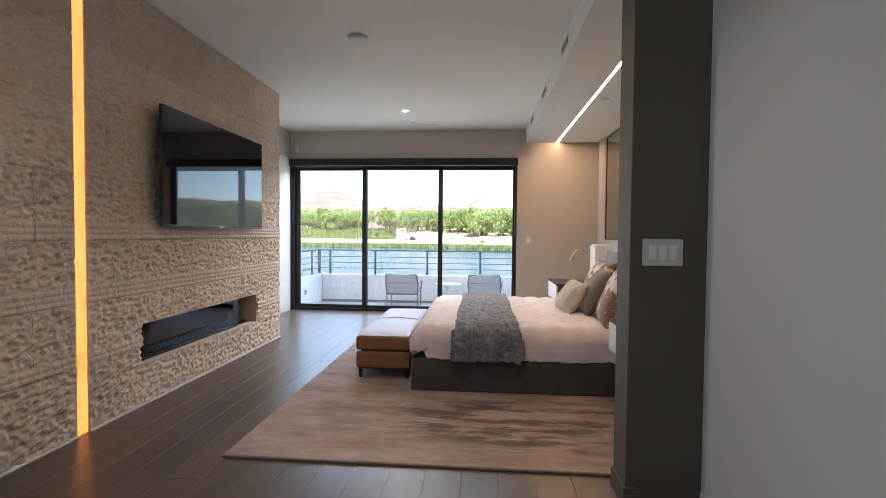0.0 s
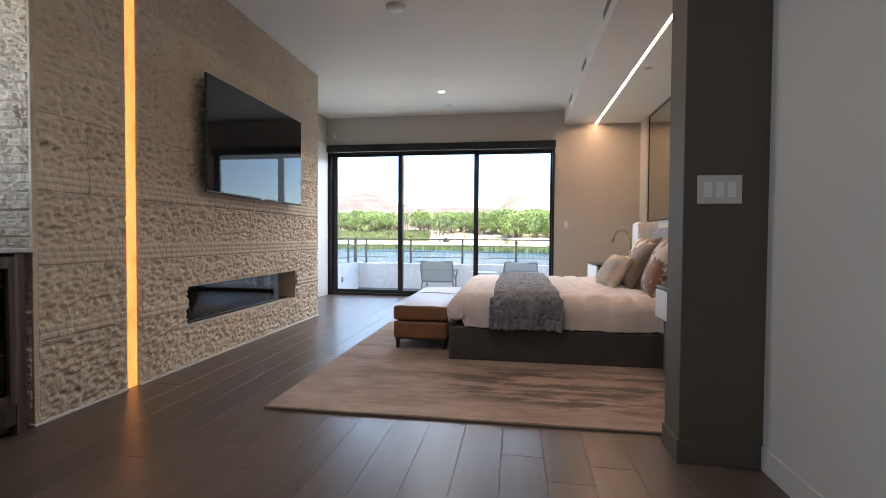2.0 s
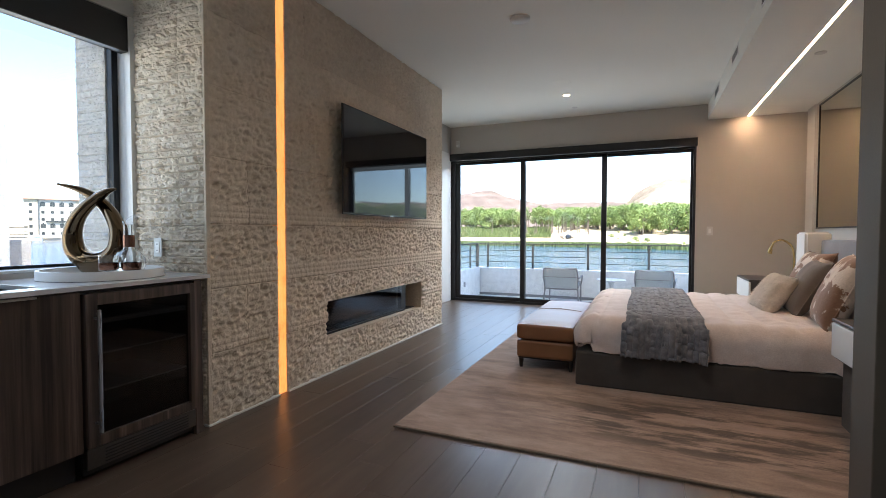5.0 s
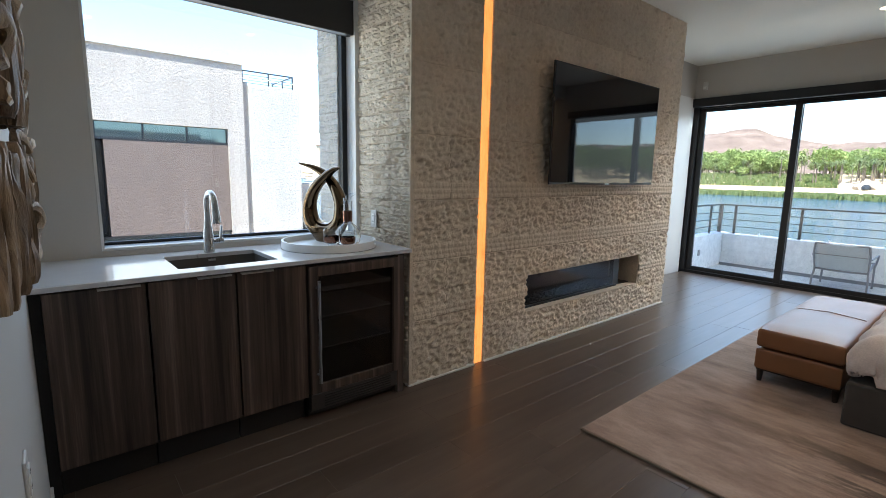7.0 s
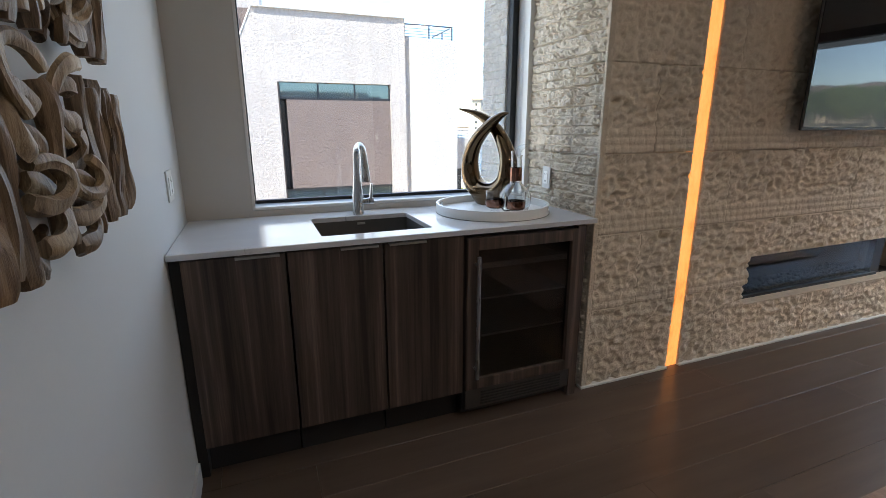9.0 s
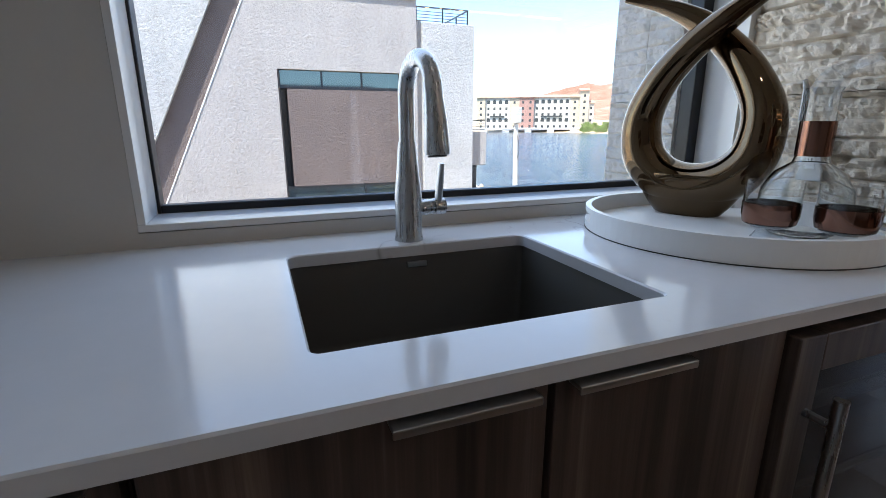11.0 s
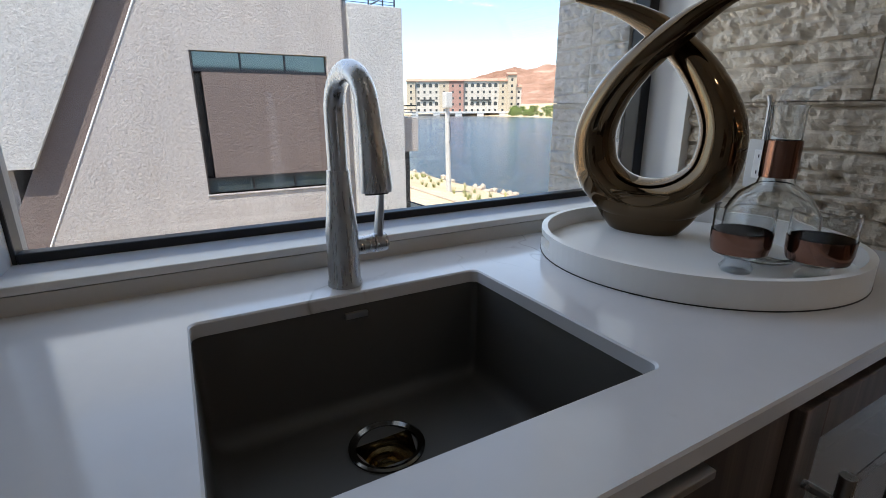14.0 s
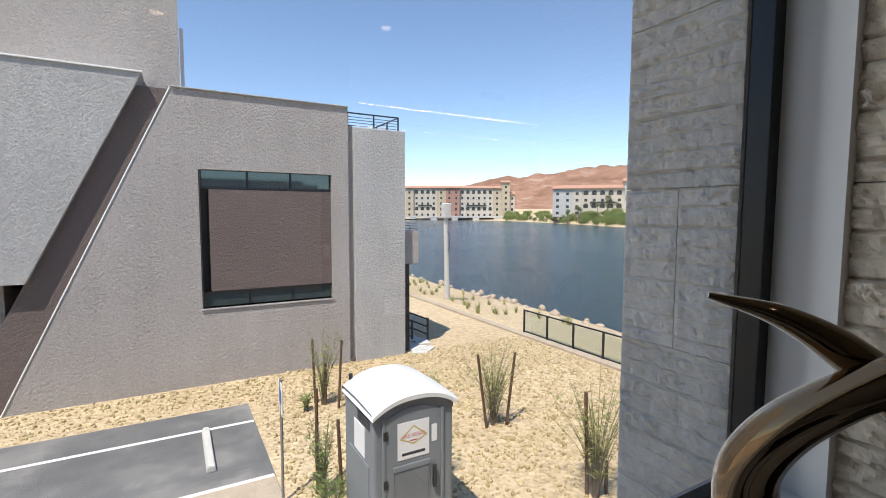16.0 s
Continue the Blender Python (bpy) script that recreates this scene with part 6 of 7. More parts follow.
sling_chair((-1.02, 9.35, -0.15), 2)
sling_chair((0.55, 9.42, -0.15), -3)
tab = thing("side_table", (-0.18, 9.55, -0.15), "small round white pedestal table between the balcony chairs", "table")
bm = bmesh.new()
lathe(bm, [(0, 0.445), (0.25, 0.445), (0.258, 0.452), (0.25, 0.46), (0, 0.46)], 48)
part("top", bm, WHITE, tab, smooth=True)
bm = bmesh.new()
lathe(bm, [(0, 0.0), (0.19, 0.0), (0.18, 0.012), (0.06, 0.03), (0.024, 0.08), (0.022, 0.32), (0.05, 0.40), (0.13, 0.444), (0, 0.444)], 40)
part("pedestal", bm, WHITE, tab, smooth=True)
for x in (-2.3, -1.35, 0.45, 1.2):
    bm = bmesh.new()
    cyl(bm, 0, 0, 0, 0.05, 0.014, 0.014, 12)
    b = thing("parapet_peg", (x, 10.02, 0.42), "small white peg on the parapet", "peg", "parapet pegs")
    part("peg", bm, STUCCO_W, b)

# ---- the house next door ----
NX = -17.0
nb = thing("neighbour_house", (NX, -0.08, -3.4), "grey stucco modern house with a recessed brown window bay", "house")
T = 3.4
bm = bmesh.new()
# front wall pieces around the window bay (y 1.95..5.72, z -1.18..2.76)
box(bm, -9, 0, 1.35, 1.95, -0.6, 4.9 + T)
box(bm, -9, 0, 5.715, 6.26, -0.6, 4.9 + T)
box(bm, -9, 0, 1.95, 5.715, -0.6, -1.18 + T)
box(bm, -9, 0, 1.95, 5.715, 2.755 + T, 4.9 + T)
part("wall", bm, STUCCO_G, nb, "grey stucco front")
bm = bmesh.new()
# slanted lower flank left of the bay
f = [(1.349, 4.9), (1.349, -3.4), (-2.46, -3.4)]
a = [bm.verts.new((0, y, z + T)) for y, z in f]
b = [bm.verts.new((-9, y, z + T)) for y, z in f]
bm.faces.new(a)
bm.faces.new(b[::-1])
for i in range(3):
    bm.faces.new((a[i - 1], a[i], b[i], b[i - 1]))
bmesh.ops.recalc_face_normals(bm, faces=bm.faces)
part("wall", bm, STUCCO_G, nb, "grey stucco slanted flank")
# sun glint on the slanted edge, put in as a thin pale tube
bm = bmesh.new()
tube(bm, [(0.0, 1.349, 4.9 + T), (0.0, -2.46, -3.4 + T)], 0.022, 6)
part("sunlit_edge", bm, STUCCO_W, nb, "pale tube drawing the sunlit slanted edge")
bm = bmesh.new()
f = [(1.349, 4.88), (0.60, 4.88), (-1.95, -0.3), (-2.5, -1.45), (-3.4, -3.4), (-2.36, -3.4)]
a = [bm.verts.new((-0.18, y, z + T)) for y, z in f]
b = [bm.verts.new((-9, y, z + T)) for y, z in f]
bm.faces.new(a)
bm.faces.new(b[::-1])
for i in range(len(f)):
    bm.faces.new((a[i - 1], a[i], b[i], b[i - 1]))
bmesh.ops.recalc_face_normals(bm, faces=bm.faces)
part("slanted_band", bm, STUCCO_B, nb, "brown slanted band")
bm = bmesh.new()
f = [(0.72, 5.17), (-9.0, 5.17), (-9.0, -0.2), (-1.86, -0.2)]
a = [bm.verts.new((0.03, y, z + T)) for y, z in f]
b = [bm.verts.new((-9, y, z + T)) for y, z in f]
bm.faces.new(a)
bm.faces.new(b[::-1])
for i in range(len(f)):
    bm.faces.new((a[i - 1], a[i], b[i], b[i - 1]))
bmesh.ops.recalc_face_normals(bm, faces=bm.faces)
part("upper_wall", bm, STUCCO_L, nb, "paler upper wall with slanted edge")
part("upper_coping", bx(-9, 0.075, -9.0, 0.74, 5.171 + T, 5.215 + T, 0.008), STUCCO_W, nb, "pale parapet cap")
part("lower_wall", bx(-9, -0.6, -9.0, -2.4, -0.6, -0.2 + T), STUCCO_G, nb)
part("tower", bx(-9, -1.1, -9.0, 1.62, 4.85 + T, 9.5 + T), STUCCO_G, nb, "set-back upper storey")
part("downpipe", bx(-0.5, -0.38, 1.63, 1.72, 4.9 + T, 6.6 + T), GALV, nb)
part("coping", bx(-9.0, 0.06, 1.36, 6.262, 4.9 + T, 4.94 + T, 0.01), STUCCO_L, nb)
bw = part("window_bay", bx(-0.75, -0.70, 1.95, 5.715, -1.18 + T, 2.755 + T), DARK_WIN, nb, "dark recessed window bay")
part("panel", bx(-0.70, -0.13, 2.20, 5.7145, -0.72 + T, 2.22 + T, 0.01), STUCCO_B, nb, "brown stucco panel")
# the reveal's shade is put into its darker stucco colour
part("reveal", bx(-0.70, -0.02, 1.951, 1.99, -1.18 + T, 2.755 + T), STUCCO_SHADE, nb)
for z0, z1 in ((2.30, 2.74), (-1.15, -0.78)):
    for k in range(3):
        y0 = 2.0 + k * 1.235
        p = part("pane", bx(-0.20, -0.18, y0 + 0.03, y0 + 1.21, z0 + T, z1 + T), PANE_GREY, nb)
        part("frame", bx(-0.22, -0.15, y0 - 0.02, y0 + 0.03, z0 + T, z1 + T), BLACK_METAL, p)
part("frame", bx(-0.25, -0.125, 1.99, 5.714, 2.222 + T, 2.30 + T), BLACK_METAL, nb)
part("frame", bx(-0.25, -0.125, 1.99, 5.714, -0.80 + T, -0.725 + T), BLACK_METAL, nb)
part("sill", bx(-0.4, 0.04, 1.92, 5.74, -1.23 + T, -1.18 + T, 0.01), STUCCO_L, nb)
part("groove_wall", bx(-9, -0.14, 6.26, 6.46, -0.6, 4.4 + T), STUCCO_G, nb, "shadowed vertical reveal")
part("side_block", bx(-9, 0.02, 6.46, 8.27, -0.6, 4.32 + T, 0.02), STUCCO_L, nb, "paler corner block")
part("base_band", bx(-9, -0.02, -2.2, 8.24, -0.6, 0.16), STUCCO_B, nb, "brown base band")
rl = part("roof_rail", bx(-0.16, -0.12, 6.28, 8.1, 4.76 + T, 4.80 + T), BLACK_METAL, nb, "black roof railing")
for k in range(4):
    part("rail_bar", bx(-0.15, -0.13, 6.28, 8.08, 4.38 + T + k * 0.09, 4.395 + T + k * 0.09), BLACK_METAL, rl)
part("rail_bar", bx(-2.2, -0.12, 8.07, 8.10, 4.76 + T, 4.80 + T), BLACK_METAL, rl)
for y in (6.3, 7.2, 8.08):
    part("rail_post", bx(-0.16, -0.12, y - 0.02, y + 0.02, 4.32 + T, 4.76 + T), BLACK_METAL, rl)
for x in (-1.1, -2.1):
    part("rail_post", bx(x - 0.02, x + 0.02, 8.06, 8.10, 4.32 + T, 4.76 + T), BLACK_METAL, rl)
bal = part("balcony", bx(-6.0, -0.3, 8.27, 8.95, -0.25 + T, 0.92 + T, 0.02), STUCCO_G, nb, "grey stucco balcony box")
part("balcony_rail", bx(-6.0, -0.35, 8.86, 8.9, 1.30 + T, 1.34 + T), BLACK_METAL, bal)
for k in range(3):
    part("balcony_bar", bx(-6.0, -0.35, 8.87, 8.89, 0.98 + T + 0.1 * k, 1.0 + T + 0.1 * k), BLACK_METAL, bal)
part("post", bx(-0.55, -0.35, 8.4, 8.6, -0.3, -0.25 + T), BLACK, nb, "dark steel post")
part("post", bx(-5.6, -5.4, 8.4, 8.6, -0.3, -0.25 + T), BLACK, nb, "dark steel post")

# ---- parking place, fence, utility pole ----
G0 = -3.4
solid("road", bx(-14.95, -5.5, -14.0, 2.75, G0 - 0.2, G0 + 0.03), ASPHALT, "stained grey asphalt parking bay", "road")
for nm, a in (("parking_line", (-13.86, -13.75, -14.0, 2.73)), ("parking_line", (-11.20, -11.09, -14.0, 2.73)), ("parking_line", (-8.5, -8.4, -14.0, 2.73))):
    solid(nm, bx(*a, G0 + 0.028, G0 + 0.034), PAINT_LINE, "worn white parking line", "road marking", "structure", "")
solid("pavement", bx(-11.09, -8.5, -4, 2.74, G0 + 0.028, G0 + 0.036), KERBM, "tan concrete pad beside the parking bay", "pavement")
ws = thing("wheel_stop", (-12.75, 1.71, G0 + 0.03), "pale concrete wheel stop in the parking bay", "wheel stop")
bm = bmesh.new()
pr = [(-0.09, 0), (-0.06, 0.12), (0.06, 0.12), (0.09, 0)]
a = [bm.verts.new((-0.95, y, z)) for y, z in pr]
b = [bm.verts.new((0.95, y, z)) for y, z in pr]
bm.faces.new(a)
bm.faces.new(b[::-1])
for i in range(4):
    bm.faces.new((a[i - 1], a[i], b[i], b[i - 1]))
bmesh.ops.recalc_face_normals(bm, faces=bm.faces)
bmesh.ops.bevel(bm, geom=bm.edges[:], offset=0.015, segments=2, affect="EDGES")
part("block", bm, CONCRETE, ws)

sg = thing("sign_post", (-10.25, 2.72, G0), "slim parking sign on a thin steel post", "sign")
bm = bmesh.new()
tube(bm, [(0, 0, -0.2), (0, 0, 2.15)], 0.025, 8)
part("post", bm, GALV, sg)
p = part("sign_plate", bx(-0.15, 0.15, -0.012, -0.004, 1.55, 2.12, 0.004), WHITE, sg, "white sign plate")
part("mark", bx(-0.1, 0.1, -0.0145, -0.0125, 1.75, 1.98), BLUE_PAINT, p)

fe = thing("site_fence", (0, 13.7, G0), "low dark metal fence with clear panels above the shore", "fence")
for k in range(14):
    x = -17.2 + 1.38 * k
    part("fence_post", bx(x - 0.03, x + 0.03, -0.03, 0.03, -0.1, 1.0), BLACK_METAL, fe)
    if k < 13:
        part("rail", bx(x + 0.03, x + 1.35, -0.02, 0.02, 0.95, 1.0), BLACK_METAL, fe)
        part("rail", bx(x + 0.03, x + 1.35, -0.02, 0.02, 0.08, 0.12), BLACK_METAL, fe)
        part("infill", bx(x + 0.03, x + 1.35, -0.004, 0.004, 0.12, 0.95), RAILGLASS, fe)
solid("kerb", bx(-30, 1, 13.3, 13.62, G0 - 0.2, G0 + 0.09, 0.02), KERBM, "tan concrete kerb along the fence", "kerb")
up = thing("utility_pole", (-26.8, 15.6, -3.95), "pale leaning utility pole at the water's edge", "pole")
bm = bmesh.new()
tube(bm, [(0, 0, -0.5), (0.05, -0.1, 3.0), (0.1, -0.2, 6.1)], [0.17, 0.15, 0.13], 12)
part("shaft", bm, CONCRETE, up, smooth=True)
bm = bmesh.new()
box(bm, -0.1, 0.35, -0.4, 0.05, 5.2, 6.1, 0.05)
part("cap_box", bm, CONCRETE, up)
bm = bmesh.new()
tube(bm, spline([(0.1, -0.15, 4.9), (-3.5, -1.5, 4.3), (-8, -3, 3.9)], 8), 0.02, 6)
part("cable", bm, GALV, up)
bm = bmesh.new()
tube(bm, spline([(0.15, -0.1, 4.6), (0.4, -0.1, 3.8), (0.2, -0.1, 3.2), (-0.1, -0.2, 3.6)], 6), 0.02, 6)
part("cable", bm, BLACK, up)

# ---- builder's leftovers under the neighbour's balcony ----
rr = random.Random(31)
for x, y, w, d, h, rz in ((-17.6, 8.75, 0.9, 0.6, 0.06, 12), (-17.2, 9.05, 0.6, 0.6, 0.05, 40), (-17.9, 9.3, 0.7, 0.5, 0.10, -15), (-16.9, 8.7, 0.5, 0.35, 0.05, 70), (-18.5, 9.0, 0.8, 0.8, 0.12, 5)):
    sl = thing("paving_slab", (x, y, G0), "loose pale concrete slab lying in the shade", "slab", "loose slabs", rz)
    part("block", bx(-w / 2, w / 2, -d / 2, d / 2, -0.02, h, 0.012), CONCRETE, sl)
rk = thing("pipe_rack", (-19.4, 9.35, G0), "dark steel frame stacked beside the house", "frame", rz=4)
for y in (-0.35, 0.35):
    for z in (0.2, 0.5, 0.8):
        part("rail", bx(-1.1, 1.1, y - 0.025, y + 0.025, z - 0.025, z + 0.025), RAILM, rk)
    for x in (-1.1, 1.1):
        part("post", bx(x - 0.03, x + 0.03, y - 0.03, y + 0.03, -0.05, 0.86), RAILM, rk)

# ---- portable toilet ----
pt = thing("portable_toilet", (-8.49, 4.085, G0), "grey plastic portable toilet with a domed white roof", "portable toilet")
pt.scale = (1.0, 1.06, 1.14)
# local: front faces +x; x -0.62..0.62, y -0.56..0.56
bm = bmesh.new()
box(bm, -0.63, 0.58, -0.585, 0.585, 0.12, 1.93, 0.04)
part("cabin", bm, GREY_PLASTIC, pt)
bm = bmesh.new()
gp = [(-0.585 + 1.17 * k / 12, 1.935 + 0.17 * (1 - (k / 6 - 1) ** 2)) for k in range(13)] + [(0.585, 1.88), (-0.585, 1.88)]
a = [bm.verts.new((0.58, yy, zz)) for yy, zz in gp]
b = [bm.verts.new((-0.63, yy, zz)) for yy, zz in gp]
bm.faces.new(a)
bm.faces.new(b[::-1])
for i in range(len(gp)):
    bm.faces.new((a[i - 1], a[i], b[i], b[i - 1]))
bmesh.ops.recalc_face_normals(bm, faces=bm.faces)
part("gable", bm, GREY_PLASTIC, pt)
part("skid", bx(-0.64, 0.64, -0.58, 0.58, 0.0, 0.12, 0.02), BLACK, pt)
n = 24
bm = bmesh.new()
def roof_ring(x, lift):
    out = []
    for k in range(n + 1):
        y = -0.62 + 1.24 * k / n
        out.append(bm.verts.new((x, y, 2.005 + lift + 0.185 * (1 - (abs(y) / 0.62) ** 2.4))))
    return out
rings = [roof_ring(-0.66, -0.03), roof_ring(-0.6, 0.012), roof_ring(0, 0.03), roof_ring(0.61, 0.012), roof_ring(0.66, -0.03)]
low = [[bm.verts.new((x, -0.62 + 1.24 * k / n, 1.93 + 0.175 * (1 - abs(k / n * 2 - 1) ** 2.4))) for k in range(n + 1)] for x in (-0.66, 0.66)]
for a, b in zip(rings, rings[1:]):
    for k in range(n):
        bm.faces.new((a[k], b[k], b[k + 1], a[k + 1]))
for lo, ri in ((low[0], rings[0]), (low[1], rings[-1])):
    for k in range(n):
        bm.faces.new((lo[k], lo[k + 1], ri[k + 1], ri[k]))
for k in range(n):
    bm.faces.new((low[0][k], low[0][k + 1], low[1][k + 1], low[1][k]))
bmesh.ops.recalc_face_normals(bm, faces=bm.faces)
part("roof", bm, ROOF_PLASTIC, pt, "weathered white domed roof", smooth=True)
bm = bmesh.new()
prof = [(-0.42, 0.16), (0.38, 0.16), (0.38, 1.90)] + [(0.38 - 0.80 * k / 10, 1.90 + 0.10 * math.sin(math.pi * k / 10)) for k in range(1, 10)] + [(-0.42, 1.90)]
a = [bm.verts.new((0.60, y, z)) for y, z in prof]
b = [bm.verts.new((0.55, y, z)) for y, z in prof]
bm.faces.new(a)
for i in range(len(prof)):
    bm.faces.new((a[i - 1], a[i], b[i], b[i - 1]))
bmesh.ops.recalc_face_normals(bm, faces=bm.faces)
dr = part("door", bm, GREY_PLASTIC, pt)
part("door_frame", bx(0.575, 0.612, -0.47, -0.425, 0.14, 1.93, 0.01), GREY_PLASTIC, pt, "moulded door jamb")
part("door_frame", bx(0.575, 0.612, 0.385, 0.43, 0.14, 1.93, 0.01), GREY_PLASTIC, pt, "moulded door jamb")
part("door_panel", bx(0.60, 0.615, -0.31, 0.20, 0.3, 1.22, 0.02), plain("light_grey_plastic", (0.16, 0.17, 0.18), 0.45, vary=0.06), dr)
part("door_rib", bx(0.60, 0.622, -0.33, 0.22, 1.22, 1.30, 0.015), GREY_PLASTIC, dr)
sn = part("sign", bx(0.60, 0.606, -0.26, 0.20, 1.36, 1.82), WHITE, dr, "white hire notice")
part("handle", bx(0.60, 0.66, 0.25, 0.30, 0.92, 1.2, 0.01), BLACK, dr, "black door handle")
part("notice", bx(0.60, 0.604, 0.24, 0.32, 1.5, 1.72), WHITE, dr)
for z in (0.5, 1.05, 1.65):
    part("hinge", bx(0.56, 0.62, -0.46, -0.40, z, z + 0.11, 0.008), BLACK, pt)
bm = bmesh.new()
v = [bm.verts.new((0.608, y, z)) for y, z in ((-0.235, 1.62), (-0.03, 1.53), (0.175, 1.62), (-0.03, 1.77))]
bm.faces.new(v)
part("emblem", bm, YELLOW_PAINT, sn)
bm = bmesh.new()
v = [bm.verts.new((0.6088, y, z)) for y, z in ((-0.20, 1.623), (-0.03, 1.548), (0.14, 1.623), (-0.03, 1.75))]
bm.faces.new(v)
part("emblem_field", bm, WHITE, sn)


def lettering(text, size, m, mat, parent, name="lettering"):
    cu = bpy.data.curves.new(name, "FONT")
    cu.body, cu.size, cu.align_x, cu.align_y, cu.extrude = text, size, "CENTER", "CENTER", 0.0008
    ob = new("text_source", cu)
    me = bpy.data.meshes.new_from_object(ob.evaluated_get(bpy.context.evaluated_depsgraph_get()))
    bpy.data.objects.remove(ob)
    me.transform(m)
    me.materials.clear()
    me.materials.append(mat)
    return part(name, me, None, parent)


lettering("LAS VEGAS", 0.068, pose(0.6095, -0.03, 1.645, 90, 0, 90), RED_PAINT, sn)
part("number_bar", bx(0.6062, 0.6075, -0.20, 0.14, 1.405, 1.44), INK, sn)
part("small_print", bx(0.6082, 0.6092, -0.08, 0.02, 1.575, 1.59), RED_PAINT, sn)
sp = part("side_panel", bx(-0.40, 0.42, -0.60, -0.58, 0.3, 1.3, 0.015), GREY_PLASTIC, pt)
part("side_notice", bx(-0.16, 0.26, -0.596, -0.582, 1.34, 1.72), WHITE, pt, "white notice on the side")
for k in range(4):
    part("vent_slot", bx(-0.02, 0.46, -0.592, -0.582, 1.75 + k * 0.036, 1.768 + k * 0.036), BLACK, pt)
bm = bmesh.new()
cyl(bm, -0.60, -0.50, 1.9, 2.16, 0.03, 0.03, 14)
part("vent_pipe", bm, BLACK, pt, "dark vent pipe")

# ---- desert plants and stakes ----


def shrub(at, h, spread, stems, leaves, seed, mat=LEAF_DRY, label="spindly young desert shrub in gravel"):
    rr = random.Random(seed)
    ob = thing("shrub", at, label, "shrub", "desert shrubs")
    bm = bmesh.new()
    lf = bmesh.new()
    for k in range(stems):
        a, s = rr.uniform(0, 6.28), rr.uniform(0.3, 1) * spread
        top = Vector((math.cos(a) * s, math.sin(a) * s, h * rr.uniform(0.6, 1.0)))
        mid = Vector((top.x * 0.35, top.y * 0.35, top.z * 0.55))
        P = spline([(rr.uniform(-.05, .05), rr.uniform(-.05, .05), -0.03), mid, top], 4)
        tube(bm, P, [0.009 - 0.007 * i / (len(P) - 1) for i in range(len(P))], 5)
        for q in range(leaves):
            f = rr.uniform(0.25, 1.0)
            p = P[min(len(P) - 1, int(f * (len(P) - 1)))]
            d = Vector((rr.gauss(0, 1), rr.gauss(0, 1), rr.uniform(0.1, 1.4))).normalized() * rr.uniform(0.06, 0.20)
            w = d.cross(Vector((rr.random(), rr.random(), rr.random()))).normalized() * rr.uniform(0.003, 0.009)
            p = p + Vector((rr.gauss(0, .02), rr.gauss(0, .02), 0))
            lf.faces.new([lf.verts.new(v) for v in (p - w * 0.3, p + d * 0.5 + w, p + d, p + d * 0.5 - w)])
    part("stem", bm, BARK, ob)
    part("foliage", lf, mat, ob, kind="stuff")
    return ob


def stake(at, h, lean):
    ob = thing("wooden_stake", at, "rusty brown plant stake standing in gravel", "stake", "plant stakes")
    bm = bmesh.new()
    tube(bm, [(0, 0, -0.15), (lean[0], lean[1], h)], [0.035, 0.03], 8)
    part("stake", bm, STAKE, ob)


shrub((-14.0, 4.45, G0), 2.1, 0.6, 26, 40, 1)
shrub((-10.9, 7.6, G0), 2.2, 0.85, 44, 42, 2)
shrub((-7.7, 7.5, G0), 2.4, 0.9, 46, 46, 3)
shrub((-10.0, 3.35, G0), 1.5, 0.35, 22, 30, 4, LEAF, "young green shrub tied to stakes in gravel")
shrub((-9.2, 3.3, G0), 0.9, 0.45, 20, 30, 5, LEAF, "low green shrub in gravel")
shrub((-9.6, 5.5, G0), 1.4, 0.3, 16, 26, 6, LEAF, "young green shrub beside the portable toilet")
shrub((-13.8, 3.95, G0), 0.5, 0.3, 14, 20, 7, LEAF, "low green shrub in gravel")
shrub((-13.2, 7.2, G0), 0.6, 0.35, 14, 20, 8)
shrub((-6.5, 7.3, G0), 1.9, 0.6, 20, 18, 11)
for x, y, h, l in ((-13.6, 4.72, 1.75, (0.02, 0.1)), (-14.2, 4.3, 1.7, (0, -0.06)), (-13.95, 4.5, 1.1, (0, 0.0)), (-10.85, 7.4, 1.8, (0.1, -0.35)), (-10.75, 7.85, 1.7, (0, 0.25)), (-7.8, 7.4, 1.9, (0, -0.1)), (-7.7, 7.75, 0.6, (0, 0)), (-10.2, 3.3, 1.9, (0, 0.0)), (-9.9, 3.65, 1.4, (0, -0.06)), (-9.7, 5.45, 1.75, (0, -0.08)), (-12.6, 6.4, 0.7, (0, 0))):
    stake((x, y, G0), h, l)
rr = random.Random(44)
for k in range(46):
    x = -19 - 22 * rr.random()
    y = 14.2 + rr.uniform(0, 7.5)
    z = float(land(np.array([x]), np.array([y]))[0])
    ob = thing("grass_tuft", (x, y, z), "dry grass tuft on the shore slope", "grass tuft", "shore tufts")
    bm = bmesh.new()
    for q in range(40):
        a, s = rr.uniform(0, 6.28), rr.uniform(0.05, 0.28)
        b = Vector((rr.uniform(-.06, .06), rr.uniform(-.06, .06), -0.05))
        t = b + Vector((math.cos(a) * s, math.sin(a) * s, rr.uniform(0.25, 0.55)))
        w = Vector((-math.sin(a), math.cos(a), 0)) * 0.015
        bm.faces.new([bm.verts.new(v) for v in (b - w, b + w, t)])
    part("blades", bm, LEAF_DRY, ob, kind="stuff")

